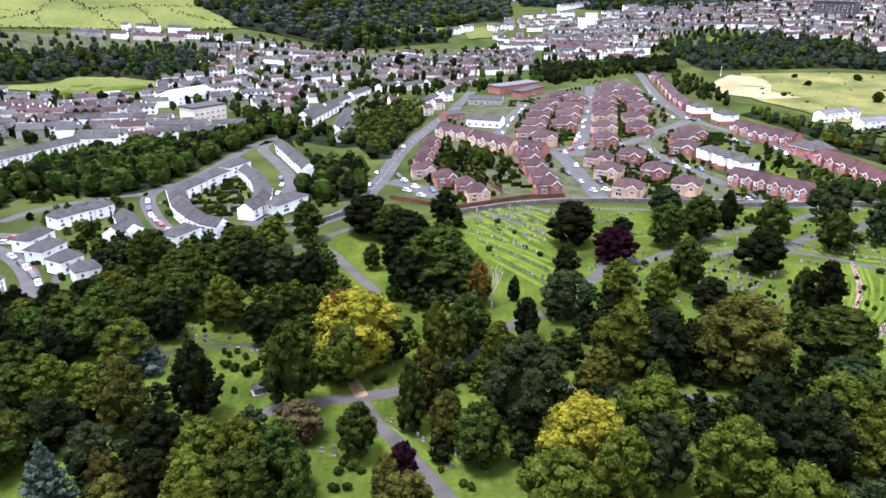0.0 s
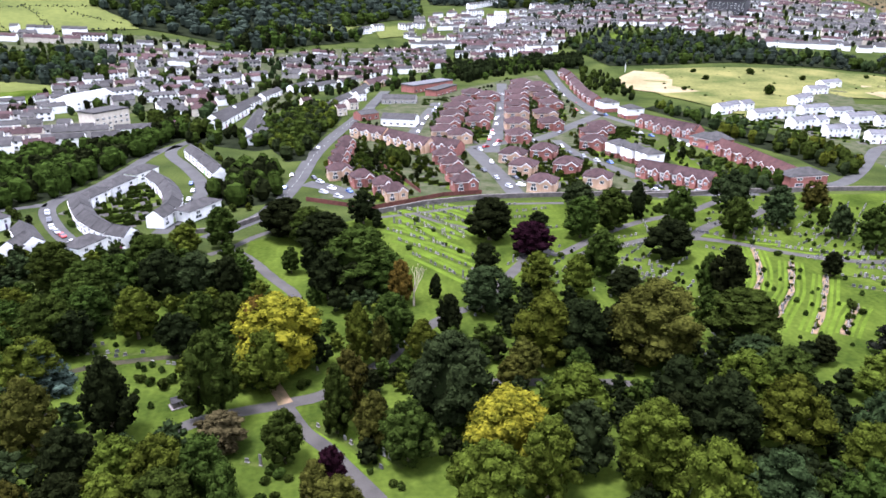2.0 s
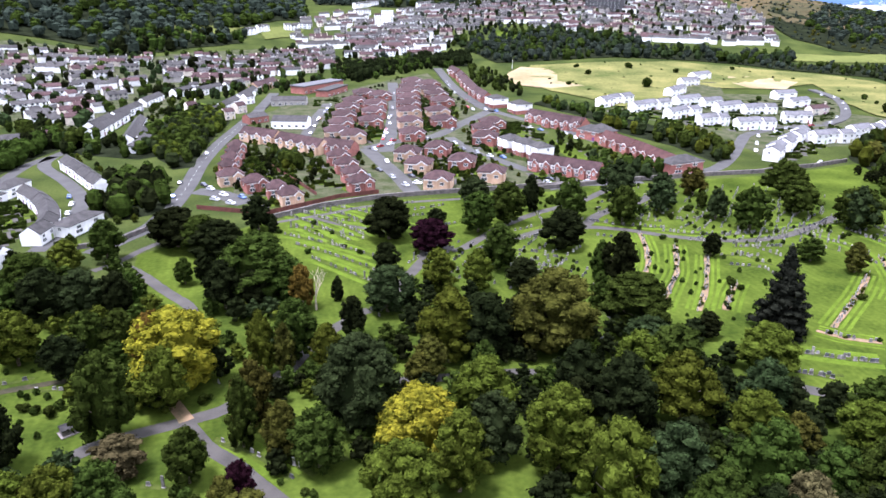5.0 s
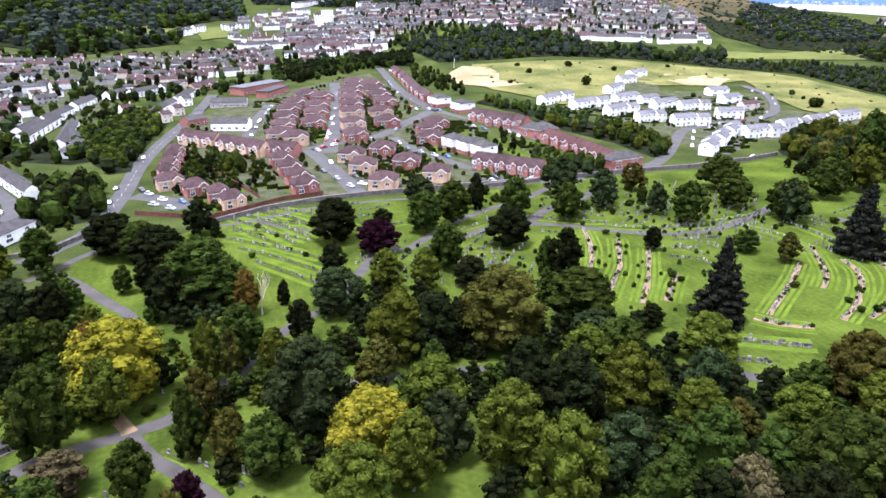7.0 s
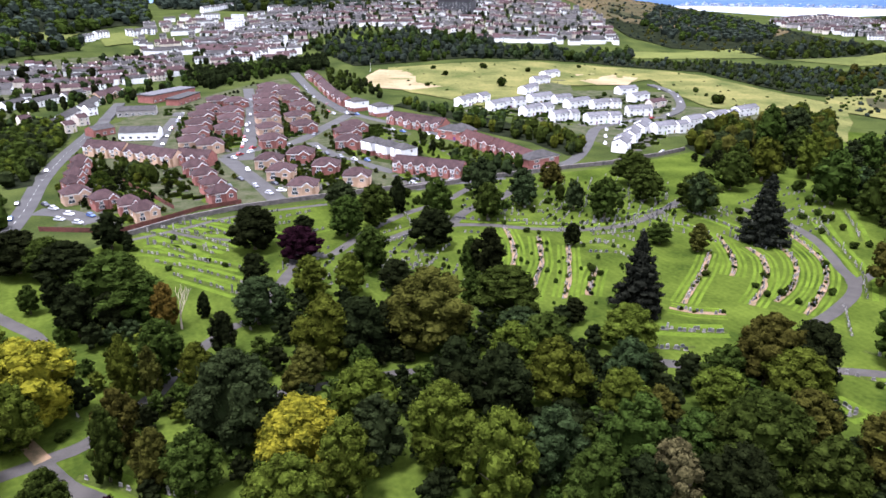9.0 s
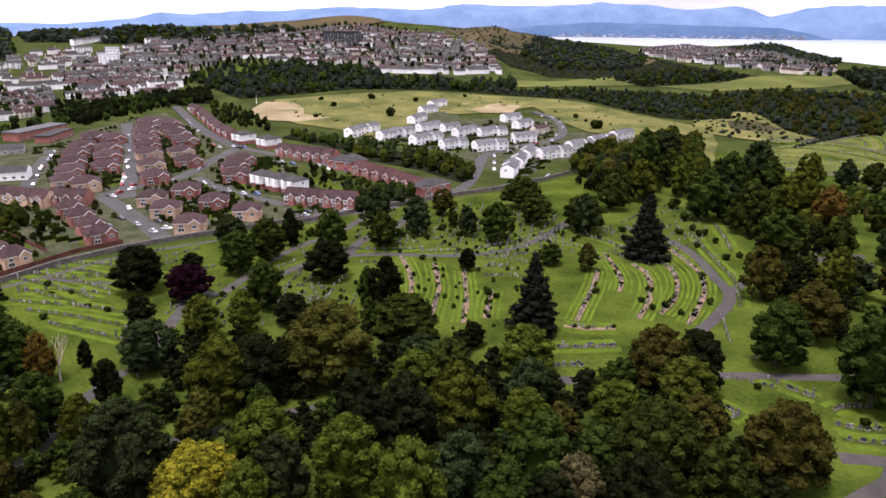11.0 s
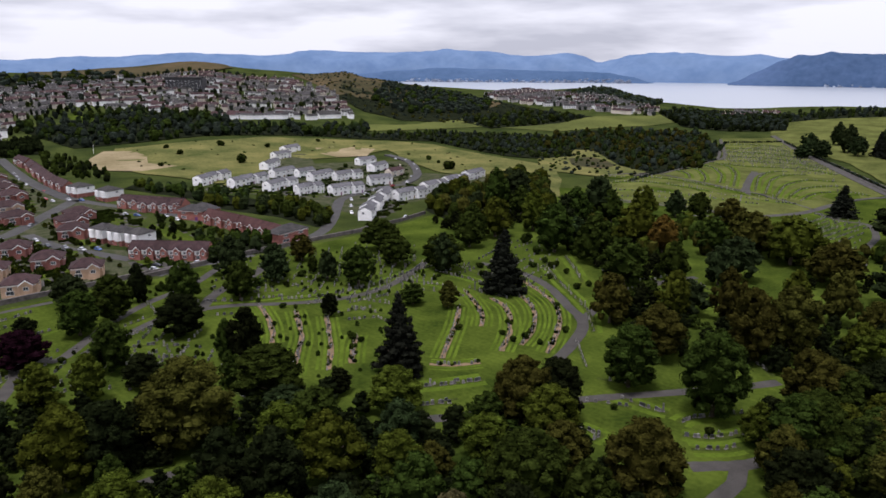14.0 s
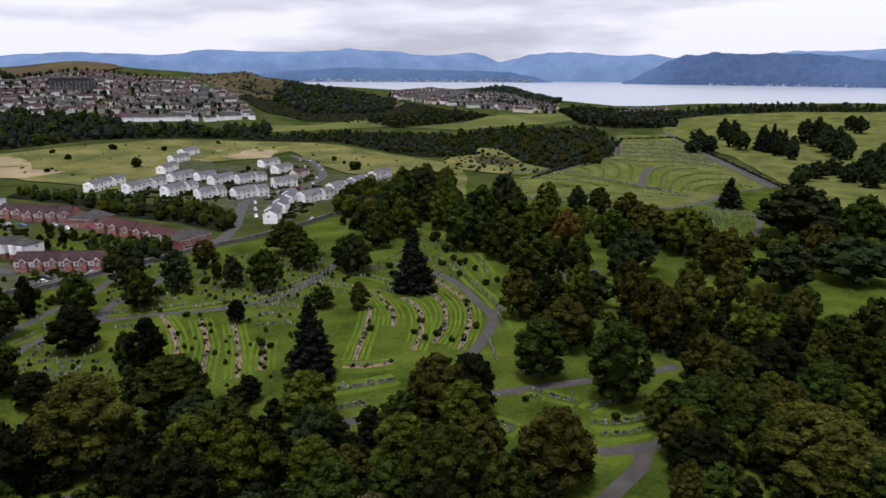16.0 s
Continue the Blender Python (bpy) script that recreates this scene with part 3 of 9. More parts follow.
def thicket(poly, gap, tints, hmin, hmax, seed, close=2, label="dense young trees and bushes between the taller trees"):
    """Smaller trees and bushes that close the gaps between the single trees, but leave the paths free."""
    rng = np.random.default_rng(seed)
    sets, big = {}, [t for t in STANDS if t[2] > 7.5]
    for x, y in spots(poly, gap, seed):
        h = rng.uniform(hmin, hmax)
        w = h * rng.uniform(0.8, 1.1)
        if any(math.hypot(x - a, y - b) < 0.32 * (w + c) * (1.0 if close else 0.9) for a, b, c in STANDS) or any(math.hypot(x - a, y - b) < w * 0.5 + 2.0 for a, b in CLEAR):
            continue
        if any(math.hypot(x - a, y - b) < w * 0.5 + c for a, b, c in KERBS + HOMES):
            continue
        if sum(math.hypot(x - a, y - b) < 0.62 * c + w * 0.3 for a, b, c in big) < close:
            continue
        STANDS.append((x, y, w))
        quads, cv, cf = sets.setdefault(tints[int(rng.integers(len(tints)))], ([], [], []))
        for i, (px, py, pz, a, b, c) in enumerate(lobes(("broad", "tall")[int(rng.integers(2))], rng, 17, 0)):
            a, c = (a, c) if i == 0 else (a * 1.45, c * 1.45)
            mid = np.array([x + px * w, y + py * w, pz * h])
            v, q = ball(mid, (a * w * 0.94, a * w * 0.94, c * h * 0.94), rng, 0.14, 5, 3)
            cf += [tuple(j + len(cv) for j in f) for f in q]
            cv += v
            d = rng.normal(size=(10, 3))
            d /= np.linalg.norm(d, axis=1)[:, None]
            d[:, 2] = np.abs(d[:, 2])
            p = mid + d * np.array([a * w, a * w, c * h]) * rng.uniform(0.9, 1.3, (10, 1))
            quads.append(leaf_sprays(p, d, rng.uniform(0.14, 0.32, 10), rng, 0.3))
    for tint, (quads, cv, cf) in sets.items():
        me = leafy_mesh("thicket", np.concatenate(quads), (cv, cf), LEAF[tint])
        tagged(new("thicket", me), label, "thicket", kind="stuff")


def grove(poly, gap, tints, hmin, hmax, seed):
    """Single trees over an outline."""
    rng = random.Random(seed)
    for x, y in spots(poly, gap, seed):
        h = rng.uniform(hmin, hmax)
        tree(rng.choice(("broad", "tall", "broad")), rng.choice(tints), x, y, h, h * 0.85 * rng.uniform(0.8, 1.2))


# ---- houses ----
def gable_wall(w, d, h, r):
    bm = bmesh.new()
    box(bm, -w / 2, w / 2, -d / 2, d / 2, -0.3, h)
    for s in (-1, 1):
        x0, x1 = s * w / 2, s * (w / 2 - 0.25)
        a = [bm.verts.new((x, y, z)) for x in (x0, x1) for y, z in ((-d / 2, h), (d / 2, h), (0, h + r))]
        bm.faces.new(a[:3]), bm.faces.new(a[3:])
    bmesh.ops.recalc_face_normals(bm, faces=bm.faces[:])
    return bm


def gable_roof(w, d, h, r, eave=0.35, side=0.03, thick=0.16):
    bm = bmesh.new()
    k = r / (d / 2)
    prof = [(-d / 2 - eave, h - eave * k), (0, h + r), (d / 2 + eave, h - eave * k)]
    rows = []
    for x in (-w / 2 - side, w / 2 + side):
        rows.append([bm.verts.new((x, y, z + o)) for o in (0.02, thick + 0.02) for y, z in prof])
    for i in range(2):
        bm.faces.new((rows[0][i], rows[0][i + 1], rows[1][i + 1], rows[1][i]))
        bm.faces.new((rows[0][3 + i], rows[1][3 + i], rows[1][4 + i], rows[0][4 + i]))
        for q in rows:
            bm.faces.new((q[i], q[i + 1], q[4 + i], q[3 + i]))
    for i in (0, 2):
        bm.faces.new((rows[0][i], rows[1][i], rows[1][3 + i], rows[0][3 + i]))
    box(bm, -w / 2 - side, w / 2 + side, -0.12, 0.12, h + r + thick - 0.02, h + r + thick + 0.08)
    bmesh.ops.recalc_face_normals(bm, faces=bm.faces[:])
    return bm


def hip_roof(w, d, h, r, eave=0.4):
    bm = bmesh.new()
    x, y, rx = w / 2 + eave, d / 2 + eave, max(0.2, w / 2 - d / 2 * 0.8)
    b = [bm.verts.new(c) for c in ((-x, -y, h), (x, -y, h), (x, y, h), (-x, y, h))]
    u = [bm.verts.new((v.co.x, v.co.y, h + 0.15)) for v in b]
    t = [bm.verts.new((-rx, 0, h + r)), bm.verts.new((rx, 0, h + r))]
    bm.faces.new(b)
    for i in range(4):
        bm.faces.new((b[i], b[(i + 1) % 4], u[(i + 1) % 4], u[i]))
    bm.faces.new((u[0], u[1], t[1], t[0])), bm.faces.new((u[1], u[2], t[1]))
    bm.faces.new((u[2], u[3], t[0], t[1])), bm.faces.new((u[3], u[0], t[0]))
    bmesh.ops.recalc_face_normals(bm, faces=bm.faces[:])
    return bm


def window_meshes(w, h):
    bm = bmesh.new()
    t = 0.09
    box(bm, -w / 2, w / 2, -0.06, 0.02, -t, 0), box(bm, -w / 2, w / 2, -0.06, 0.02, h - t, h)
    box(bm, -w / 2, -w / 2 + t, -0.06, 0.02, 0, h - t), box(bm, w / 2 - t, w / 2, -0.06, 0.02, 0, h - t)
    box(bm, -0.035, 0.035, -0.055, 0.02, 0, h - t)
    f = bpy.data.meshes.new("window")
    bm.to_mesh(f), bm.free()
    f.materials.append(FRAME)
    bm = bmesh.new()
    box(bm, -w / 2 + t, w / 2 - t, -0.03, 0.01, 0, h - t)
    g = bpy.data.meshes.new("pane")
    bm.to_mesh(g), bm.free()
    g.materials.append(PANE)
    return f, g


WIN = window_meshes(1.3, 1.15)
WIDE = window_meshes(1.9, 1.25)


def put_window(parent, x, y, z, back=False, wide=False, pane=True):
    f, g = WIDE if wide else WIN
    ob = under("window", f, parent)
    ob.matrix_basis = pose(x, y, z, 0, 0, 180 if back else 0)
    if pane:
        under("pane", g, ob)


STYLES = {  # wall, roof, width, depth, wall height, roof rise, hipped, chimney, label
    "white_terrace": (RENDER, SLATE, 7.0, 6.8, 4.2, 2.4, 0, 0, "white rendered terraced house with a grey slate roof"),
    "white_hip": (RENDER, SLATE, 9.5, 7.0, 4.2, 2.4, 1, 0, "white rendered house with a hipped grey slate roof"),
    "white_modern": (RENDER, PALEROOF, 8.0, 7.8, 5.4, 1.9, 0, 0, "white rendered house with a shallow grey roof"),
    "red_terrace": (REDBRICK, TILE, 6.5, 8.5, 4.5, 3.2, 0, 0, "red brick terraced house with a brown tiled roof"),
    "red_semi": (REDBRICK, TILE, 8.2, 7.4, 4.1, 2.7, 1, 0, "small red brick house with a brown tiled roof"),
    "tan_semi": (TANBRICK, TILE, 8.2, 7.4, 4.1, 2.7, 1, 0, "small buff brick house with a brown tiled roof"),
    "tan_terrace": (TANBRICK, TILE, 7.0, 8.5, 4.5, 3.2, 0, 0, "buff brick terraced house with a brown tiled roof"),
    "red_orange": (REDBRICK, REDTILE, 7.0, 8.5, 4.5, 3.2, 0, 0, "red brick terraced house with a terracotta roof"),
    "white_villa": (RENDER, SLATE, 9.0, 9.0, 6.6, 2.4, 1, 0, "white rendered villa on a red brick base with a hipped roof"),
    "dark_red": (REDBRICK, SLATE, 9.0, 8.5, 5.2, 3.2, 1, 0, "dark red brick house with a hipped slate roof"),
    "grey_far": (GREYWALL, SLATE, 7.2, 6.4, 5.2, 2.0, 0, 1, "grey roughcast house with a slate roof"),
    "white_far": (RENDER, SLATE, 7.2, 6.4, 5.2, 1.9, 0, 0, "white rendered house with a grey roof"),
    "cream_far": (CREAM, TILE, 7.2, 6.4, 5.0, 2.1, 0, 1, "cream rendered house with a brown roof"),
    "brown_far": (CREAM, TILE, 7.2, 6.4, 5.2, 2.2, 0, 1, "pale rendered house with a brown roof"),
    "white_brown": (RENDER, TILE, 7.2, 6.4, 5.2, 2.0, 0, 0, "white rendered house with a brown roof"),
    "white_block": (RENDER, SLATE, 8.0, 8.0, 7.0, 1.6, 0, 0, "long white three-storey block of flats"),
}
HOUSES = {}


def house(style, x, y, angle, width=None, depth=None, full=True, group=""):
    """A house that faces back along its angle; full: every window has its pane."""
    wall, roof, w, d, h, r, hipped, chimney, label = STYLES[style]
    HOMES.append((x, y, max(width or w, depth or d) * 0.5))
    sx, sy = (width or w) / w, (depth or d) / d
    sz = 1.16 if style in ("red_semi", "tan_semi") else 1.0
    m = Matrix.Translation((x, y, terrain(x, y))) @ Matrix.Rotation(angle, 4, "Z") @ Matrix.Diagonal((sx, sy, sz, 1))
    key = (style, full)
    if key in HOUSES:
        ob = copy_thing(HOUSES[key], m)
        ob.matrix_basis = m
        return ob
    root = new("house")
    if hipped:
        bm = bmesh.new()
        foot = 2.5 if style == "white_villa" else -0.3
        box(bm, -w / 2, w / 2, -d / 2, d / 2, foot, h)
        part("wall", bm, wall, root)
        if foot > 0:
            bm = bmesh.new()
            box(bm, -w / 2 - 0.05, w / 2 + 0.05, -d / 2 - 0.05, d / 2 + 0.05, -0.3, foot)
            part("base", bm, REDBRICK, root, "red brick ground floor")
            for bx in (-w * 0.27, w * 0.27):
                bm = bmesh.new()
                box(bm, bx - 1.3, bx + 1.3, -d / 2 - 1.0, -d / 2, foot, h - 0.1)
                bmesh.ops.bevel(bm, geom=[e for e in bm.edges if abs(e.verts[0].co.z - e.verts[1].co.z) > 1 and e.verts[0].co.y < -d / 2 - 0.5], offset=0.5, segments=1, affect="EDGES")
                bay = part("bay", bm, wall, root, "white rendered bay")
                for z in (3.1, h - 1.9):
                    ob = under("window", WIN[0], bay)
                    ob.matrix_basis = pose(bx, -d / 2 - 1.0, z)
        part("roof", hip_roof(w, d, h, r), roof, root)
    else:
        part("wall", gable_wall(w, d, h, r), wall, root)
        part("roof", gable_roof(w, d, h, r), roof, root)
    if chimney:
        bm = bmesh.new()
        x0 = w / 2 - 0.75
        box(bm, x0, x0 + 0.7, -0.45, 0.45, h + r - 0.8, h + r + 1.1)
        box(bm, x0 - 0.06, x0 + 0.76, -0.51, 0.51, h + r + 1.1, h + r + 1.22)
        for py in (-0.22, 0.22):
            limb(bm, (x0 + 0.35, py, h + r + 1.2), (x0 + 0.35, py, h + r + 1.6), 0.12, 0.10, 6)
        part("chimney", bm, wall, root, "chimney stack with two pots")
    front = -d / 2
    levels = (0.9, h - 1.75) if h < 7 else (0.9, 3.3, h - 1.75)
    for i, z in enumerate(levels):
        put_window(root, -w * 0.25, front, z, wide=not i, pane=full)
        if i or not full:
            put_window(root, w * 0.25, front, z, pane=full)
    if full:
        bm = bmesh.new()
        box(bm, w * 0.2, w * 0.2 + 0.95, front - 0.05, front + 0.02, -0.1, 2.05)
        part("door", bm, DOORPAINT, root, "painted front door")
        if hipped or style in ("white_modern", "red_semi", "tan_semi"):
            for s in (1, -1):
                ob = under("window", WIN[0], root)
                ob.matrix_basis = pose(s * w / 2, d * 0.12, h - 1.75, 0, 0, 90 * s)
                under("pane", WIN[1], ob)
        for gy in (front - 0.42,):
            bm = bmesh.new()
            box(bm, -w / 2, w / 2, gy, gy + 0.12, h - 0.32, h - 0.2)
            part("gutter", bm, FRAME, root)
    if full and style in ("red_semi", "tan_semi", "red_terrace", "tan_terrace", "red_orange"):
        px, pw, pd, ph = w * 0.22, 3.0, 1.2, h - 0.1
        bm = bmesh.new()
        box(bm, px - pw / 2, px + pw / 2, front - pd, front + 0.1, -0.3, ph)
        tip = [bm.verts.new((px + x, front - pd, z)) for x, z in ((-pw / 2, ph), (pw / 2, ph), (0, ph + 1.5))]
        bm.faces.new(tip)
        part("porch", bm, wall, root, "projecting brick bay")
        bm = bmesh.new()
        for s in (-1, 1):
            v = [bm.verts.new(c) for c in ((px, front - pd - 0.3, ph + 1.62), (px, front + 2.4, ph + 1.62), (px + s * (pw / 2 + 0.35), front + 0.4, ph - 0.08),
                                           (px + s * (pw / 2 + 0.35), front - pd - 0.3, ph - 0.08))]
            u = [bm.verts.new(q.co + Vector((0, 0, 0.14))) for q in v]
            bm.faces.new(v), bm.faces.new(list(reversed(u)))
            for i in range(4):
                bm.faces.new((v[i], v[(i + 1) % 4], u[(i + 1) % 4], u[i]))
        bmesh.ops.recalc_face_normals(bm, faces=bm.faces[:])
        part("porch_roof", bm, roof, root)
        for s in (-1, 1):
            bm = bmesh.new()
            v = [bm.verts.new((px + x, front - pd - 0.34 + y, ph + z)) for y in (0, 0.06) for x, z in ((0, 1.46), (0, 1.74), (s * (pw / 2 + 0.35), 0.06), (s * (pw / 2 + 0.35), -0.24))]
            for q in ((0, 1, 2, 3), (4, 5, 6, 7), (0, 1, 5, 4), (1, 2, 6, 5), (2, 3, 7, 6), (3, 0, 4, 7)):
                bm.faces.new([v[i] for i in q])
            bmesh.ops.recalc_face_normals(bm, faces=bm.faces[:])
            part("bargeboard", bm, FRAME, root, "white bargeboard")
        ob = under("window", WIN[0], root)
        ob.matrix_basis = pose(px, front - pd, h - 1.75)
        under("pane", WIN[1], ob)
    if style in ("red_terrace", "tan_terrace"):
        bm = bmesh.new()
        box(bm, -w / 2 + 0.1, w * 0.22 - 1.55, front - 0.025, front + 0.02, h - 2.0, h - 0.35)
        part("panel", bm, RENDER, root, "white rendered band below the eaves")
    root.matrix_basis = m
    tagged(root, label, "house", group or "houses of the town")
    HOUSES[key] = root
    return root


def terrace(style, x0, y0, x1, y1, n=1, depth=None, full=True):
    """n houses side by side; the line is the foot of their front wall, and they lie to its left."""
    a, b = Vector((x0, y0)), Vector((x1, y1))
    d = (b - a) / n
    ang = math.atan2(d.y, d.x)
    back = Vector((-d.y, d.x)).normalized() * ((depth or STYLES[style][3]) / 2)
    for i in range(n):
        c = a + d * (i + 0.5) + back * (1.0 + (0.45 * (i % 2) if style == "white_modern" else 0.0))
        house(style, c.x, c.y, ang, d.length, depth, full)


def crescent(style, points, n):
    """n joined houses whose middles follow a curve."""
    pts = [Vector(p) for p in points]
    run = [0.0]
    for a, c in zip(pts, pts[1:]):
        run.append(run[-1] + (c - a).length)

    def at(s):
        for i in range(len(pts) - 1):
            if s <= run[i + 1] or i == len(pts) - 2:
                return pts[i].lerp(pts[i + 1], (s - run[i]) / (run[i + 1] - run[i]))

    step = run[-1] / n
    for i in range(n):
        a, c = at(i * step), at((i + 1) * step)
        d = c - a
        mid = (a + c) / 2
        ang = math.atan2(d.y, d.x)
        if Vector((-d.y, d.x)).dot(mid) < 0:
            ang += math.pi
        house(style, mid.x, mid.y, ang, d.length + 0.5).matrix_basis.translation.z += (0.0, 0.28, 0.12)[i % 3]


def far_house(bins, style, x, y, angle):
    """Adds one distant house to the joined rows: walls, roof and its window openings."""
    wall, roof, w, d, h, r, hipped, chimney, _ = STYLES[style]
    m = Matrix.Translation((x, y, terrain(x, y))) @ Matrix.Rotation(angle, 4, "Z")
    lists = bins.setdefault(wall.name, ([], [])), bins.setdefault(roof.name, ([], [])), bins.setdefault(PANE.name, ([], []))

    def put(which, verts, faces):
        vv, ff = lists[which]
        o = len(vv)
        vv += [tuple(m @ Vector(c)) for c in verts]
        ff += [tuple(i + o for i in f) for f in faces]

    a, b, c = w / 2, d / 2, 0.3
    cube = ((3, 2, 1, 0), (4, 5, 6, 7), (0, 1, 5, 4), (1, 2, 6, 5), (2, 3, 7, 6), (3, 0, 4, 7))

    def block(which, x0, x1, y0, y1, z0, z1):
        put(which, [(x0, y0, z0), (x1, y0, z0), (x1, y1, z0), (x0, y1, z0), (x0, y0, z1), (x1, y0, z1), (x1, y1, z1), (x0, y1, z1)], cube)

    put(0, [(-a, -b, -1.5), (a, -b, -1.5), (a, b, -1.5), (-a, b, -1.5), (-a, -b, h), (a, -b, h), (a, b, h), (-a, b, h), (-a, 0, h + r), (a, 0, h + r)],
        [(0, 1, 5, 4), (1, 2, 6, 9, 5), (2, 3, 7, 6), (3, 0, 4, 8, 7)])
    e, k = b + 0.4, h - 0.4 * r / b
    put(1, [(-a - c, -e, k), (a + c, -e, k), (a + c, 0, h + r + 0.1), (-a - c, 0, h + r + 0.1), (a + c, e, k), (-a - c, e, k),
            (-a - c, -e, k - 0.2), (a + c, -e, k - 0.2), (a + c, e, k - 0.2), (-a - c, e, k - 0.2)],
        [(0, 1, 2, 3), (3, 2, 4, 5), (6, 7, 1, 0), (5, 4, 8, 9)])
    if chimney:
        block(0, a - 1.0, a - 0.1, -0.5, 0.5, h + r - 0.8, h + r + 1.2)
    for z in ((0.9, h - 1.7) if h < 7 else (0.9, 3.4, h - 1.7)):
        for wx in (-w * 0.27, w * 0.27):
            for s in (-1,):
                block(2, wx - 0.8, wx + 0.8, s * b - 0.04, s * b + 0.04, z, z + 1.25)


def quarter(poly, angle, styles, seed, along=9.5, across=24.0, fill=0.8, run=5):
    """A part of the town too far off to count: rows of houses with gaps along its streets."""
    rng = random.Random(seed)
    bins = {}
    ca, sa = math.cos(radians(angle)), math.sin(radians(angle))
    us = [x * ca + y * sa for x, y in poly]
    vs = [-x * sa + y * ca for x, y in poly]
    v, flip = min(vs), 0
    while v < max(vs):
        u, left, style = min(us) + rng.uniform(0, 20), 0, styles[0]
        while u < max(us):
            if left <= 0:
                left, style = rng.randint(1, run), rng.choice(styles)
                u += rng.uniform(3, 9)
                skip = rng.random() > fill
                bend, turn = rng.uniform(-2.5, 2.5), rng.uniform(-0.2, 0.2)
            p = (u * ca - v * sa, u * sa + v * ca)
            w = STYLES[style][2]
            if not skip and inside(p, poly):
                far_house(bins, style, p[0] - sa * bend, p[1] + ca * bend, radians(angle) + turn + (math.pi if flip else 0))
            u += w
            left -= 1
        v += across * rng.uniform(0.85, 1.15) * (0.62 if flip else 1.2)
        flip = 1 - flip
    root = tagged(new("town_quarter"), "rows of small distant houses with slate roofs", "houses", kind="stuff")
    for name, (vv, ff) in bins.items():
        material = bpy.data.materials[name]
        kind = "windows" if material == PANE else "roofs" if material in (SLATE, TILE) else "walls"
        tagged(under(kind, sheet(kind, vv, ff, material), root), kind="stuff")




def stone_wall(label, points, height, thick=0.5):
    """A rubble wall with a rounded coping along a bent line."""
    pts = [Vector(p) for p in points]
    v, q = [], []
    prof = ((-1, -0.2), (-1, height), (-1.15, height), (-0.6, height + 0.22), (0.6, height + 0.22), (1.15, height), (1, height), (1, -0.2))
    fine = []
    for p0, p1 in zip(pts, pts[1:]):
        k = max(1, int((p1 - p0).length / 4))
        fine += [p0.lerp(p1, j / k) for j in range(k)]
    fine.append(pts[-1])
    for i, p in enumerate(fine):
        d = (fine[min(i + 1, len(fine) - 1)] - fine[max(i - 1, 0)]).normalized()
        s = Vector((-d.y, d.x)) * thick / 2
        lift = 0.12 * noise.noise(Vector((p.x, p.y, 0)))
        v += [(p.x + s.x * a, p.y + s.y * a, terrain(p.x, p.y) + z + (lift if z > 0 else 0)) for a, z in prof]
    n = len(prof)
    for i in range(len(fine) - 1):
        q += [(i * n + j, i * n + j + 1, i * n + n + j + 1, i * n + n + j) for j in range(n - 1)]
    q += [tuple(range(n)), tuple(reversed(range(len(v) - n, len(v))))]
    return tagged(new("boundary_wall", sheet("boundary_wall", v, q, WALLSTONE)), label, "wall", kind="structure")


def garden_fence(label, points, height, gap=2.4):
    """Posts and board panels along a bent line."""
    root = new("garden_fence")
    pts = [Vector(p) for p in points]
    panel = bmesh.new()
    edge = [(i / 16, 0.025 if i % 4 < 2 else -0.005) for i in range(17)]
    a = [[panel.verts.new((x, y - t, z)) for x, y in edge] for t in (0, 0.04) for z in (0.05, height)]
    for i in range(16):
        for lo, hi in ((a[0], a[1]), (a[2], a[3]), (a[1], a[3]), (a[2], a[0])):
            panel.faces.new((lo[i], lo[i + 1], hi[i + 1], hi[i]))
    post = bmesh.new()
    box(post, -0.06, 0.06, -0.06, 0.06, -0.1, height + 0.1)
    pm, bm = bpy.data.meshes.new("post"), bpy.data.meshes.new("panel")
    post.to_mesh(pm), panel.to_mesh(bm)
    pm.materials.append(FENCE), bm.materials.append(FENCE)
    for a, b in zip(pts, pts[1:]):
        k = max(1, round((b - a).length / gap))
        ang = math.atan2(b.y - a.y, b.x - a.x)
        for j in range(k):
            p = a.lerp(b, j / k)
            m = Matrix.Translation((p.x, p.y, 0)) @ Matrix.Rotation(ang, 4, "Z")
            under("post", pm, root).matrix_basis = m
            under("panel", bm, root).matrix_basis = m @ Matrix.Diagonal(((b - a).length / k, 1, 1, 1))
    return tagged(root, label, "fence")


SHRUBS = {}


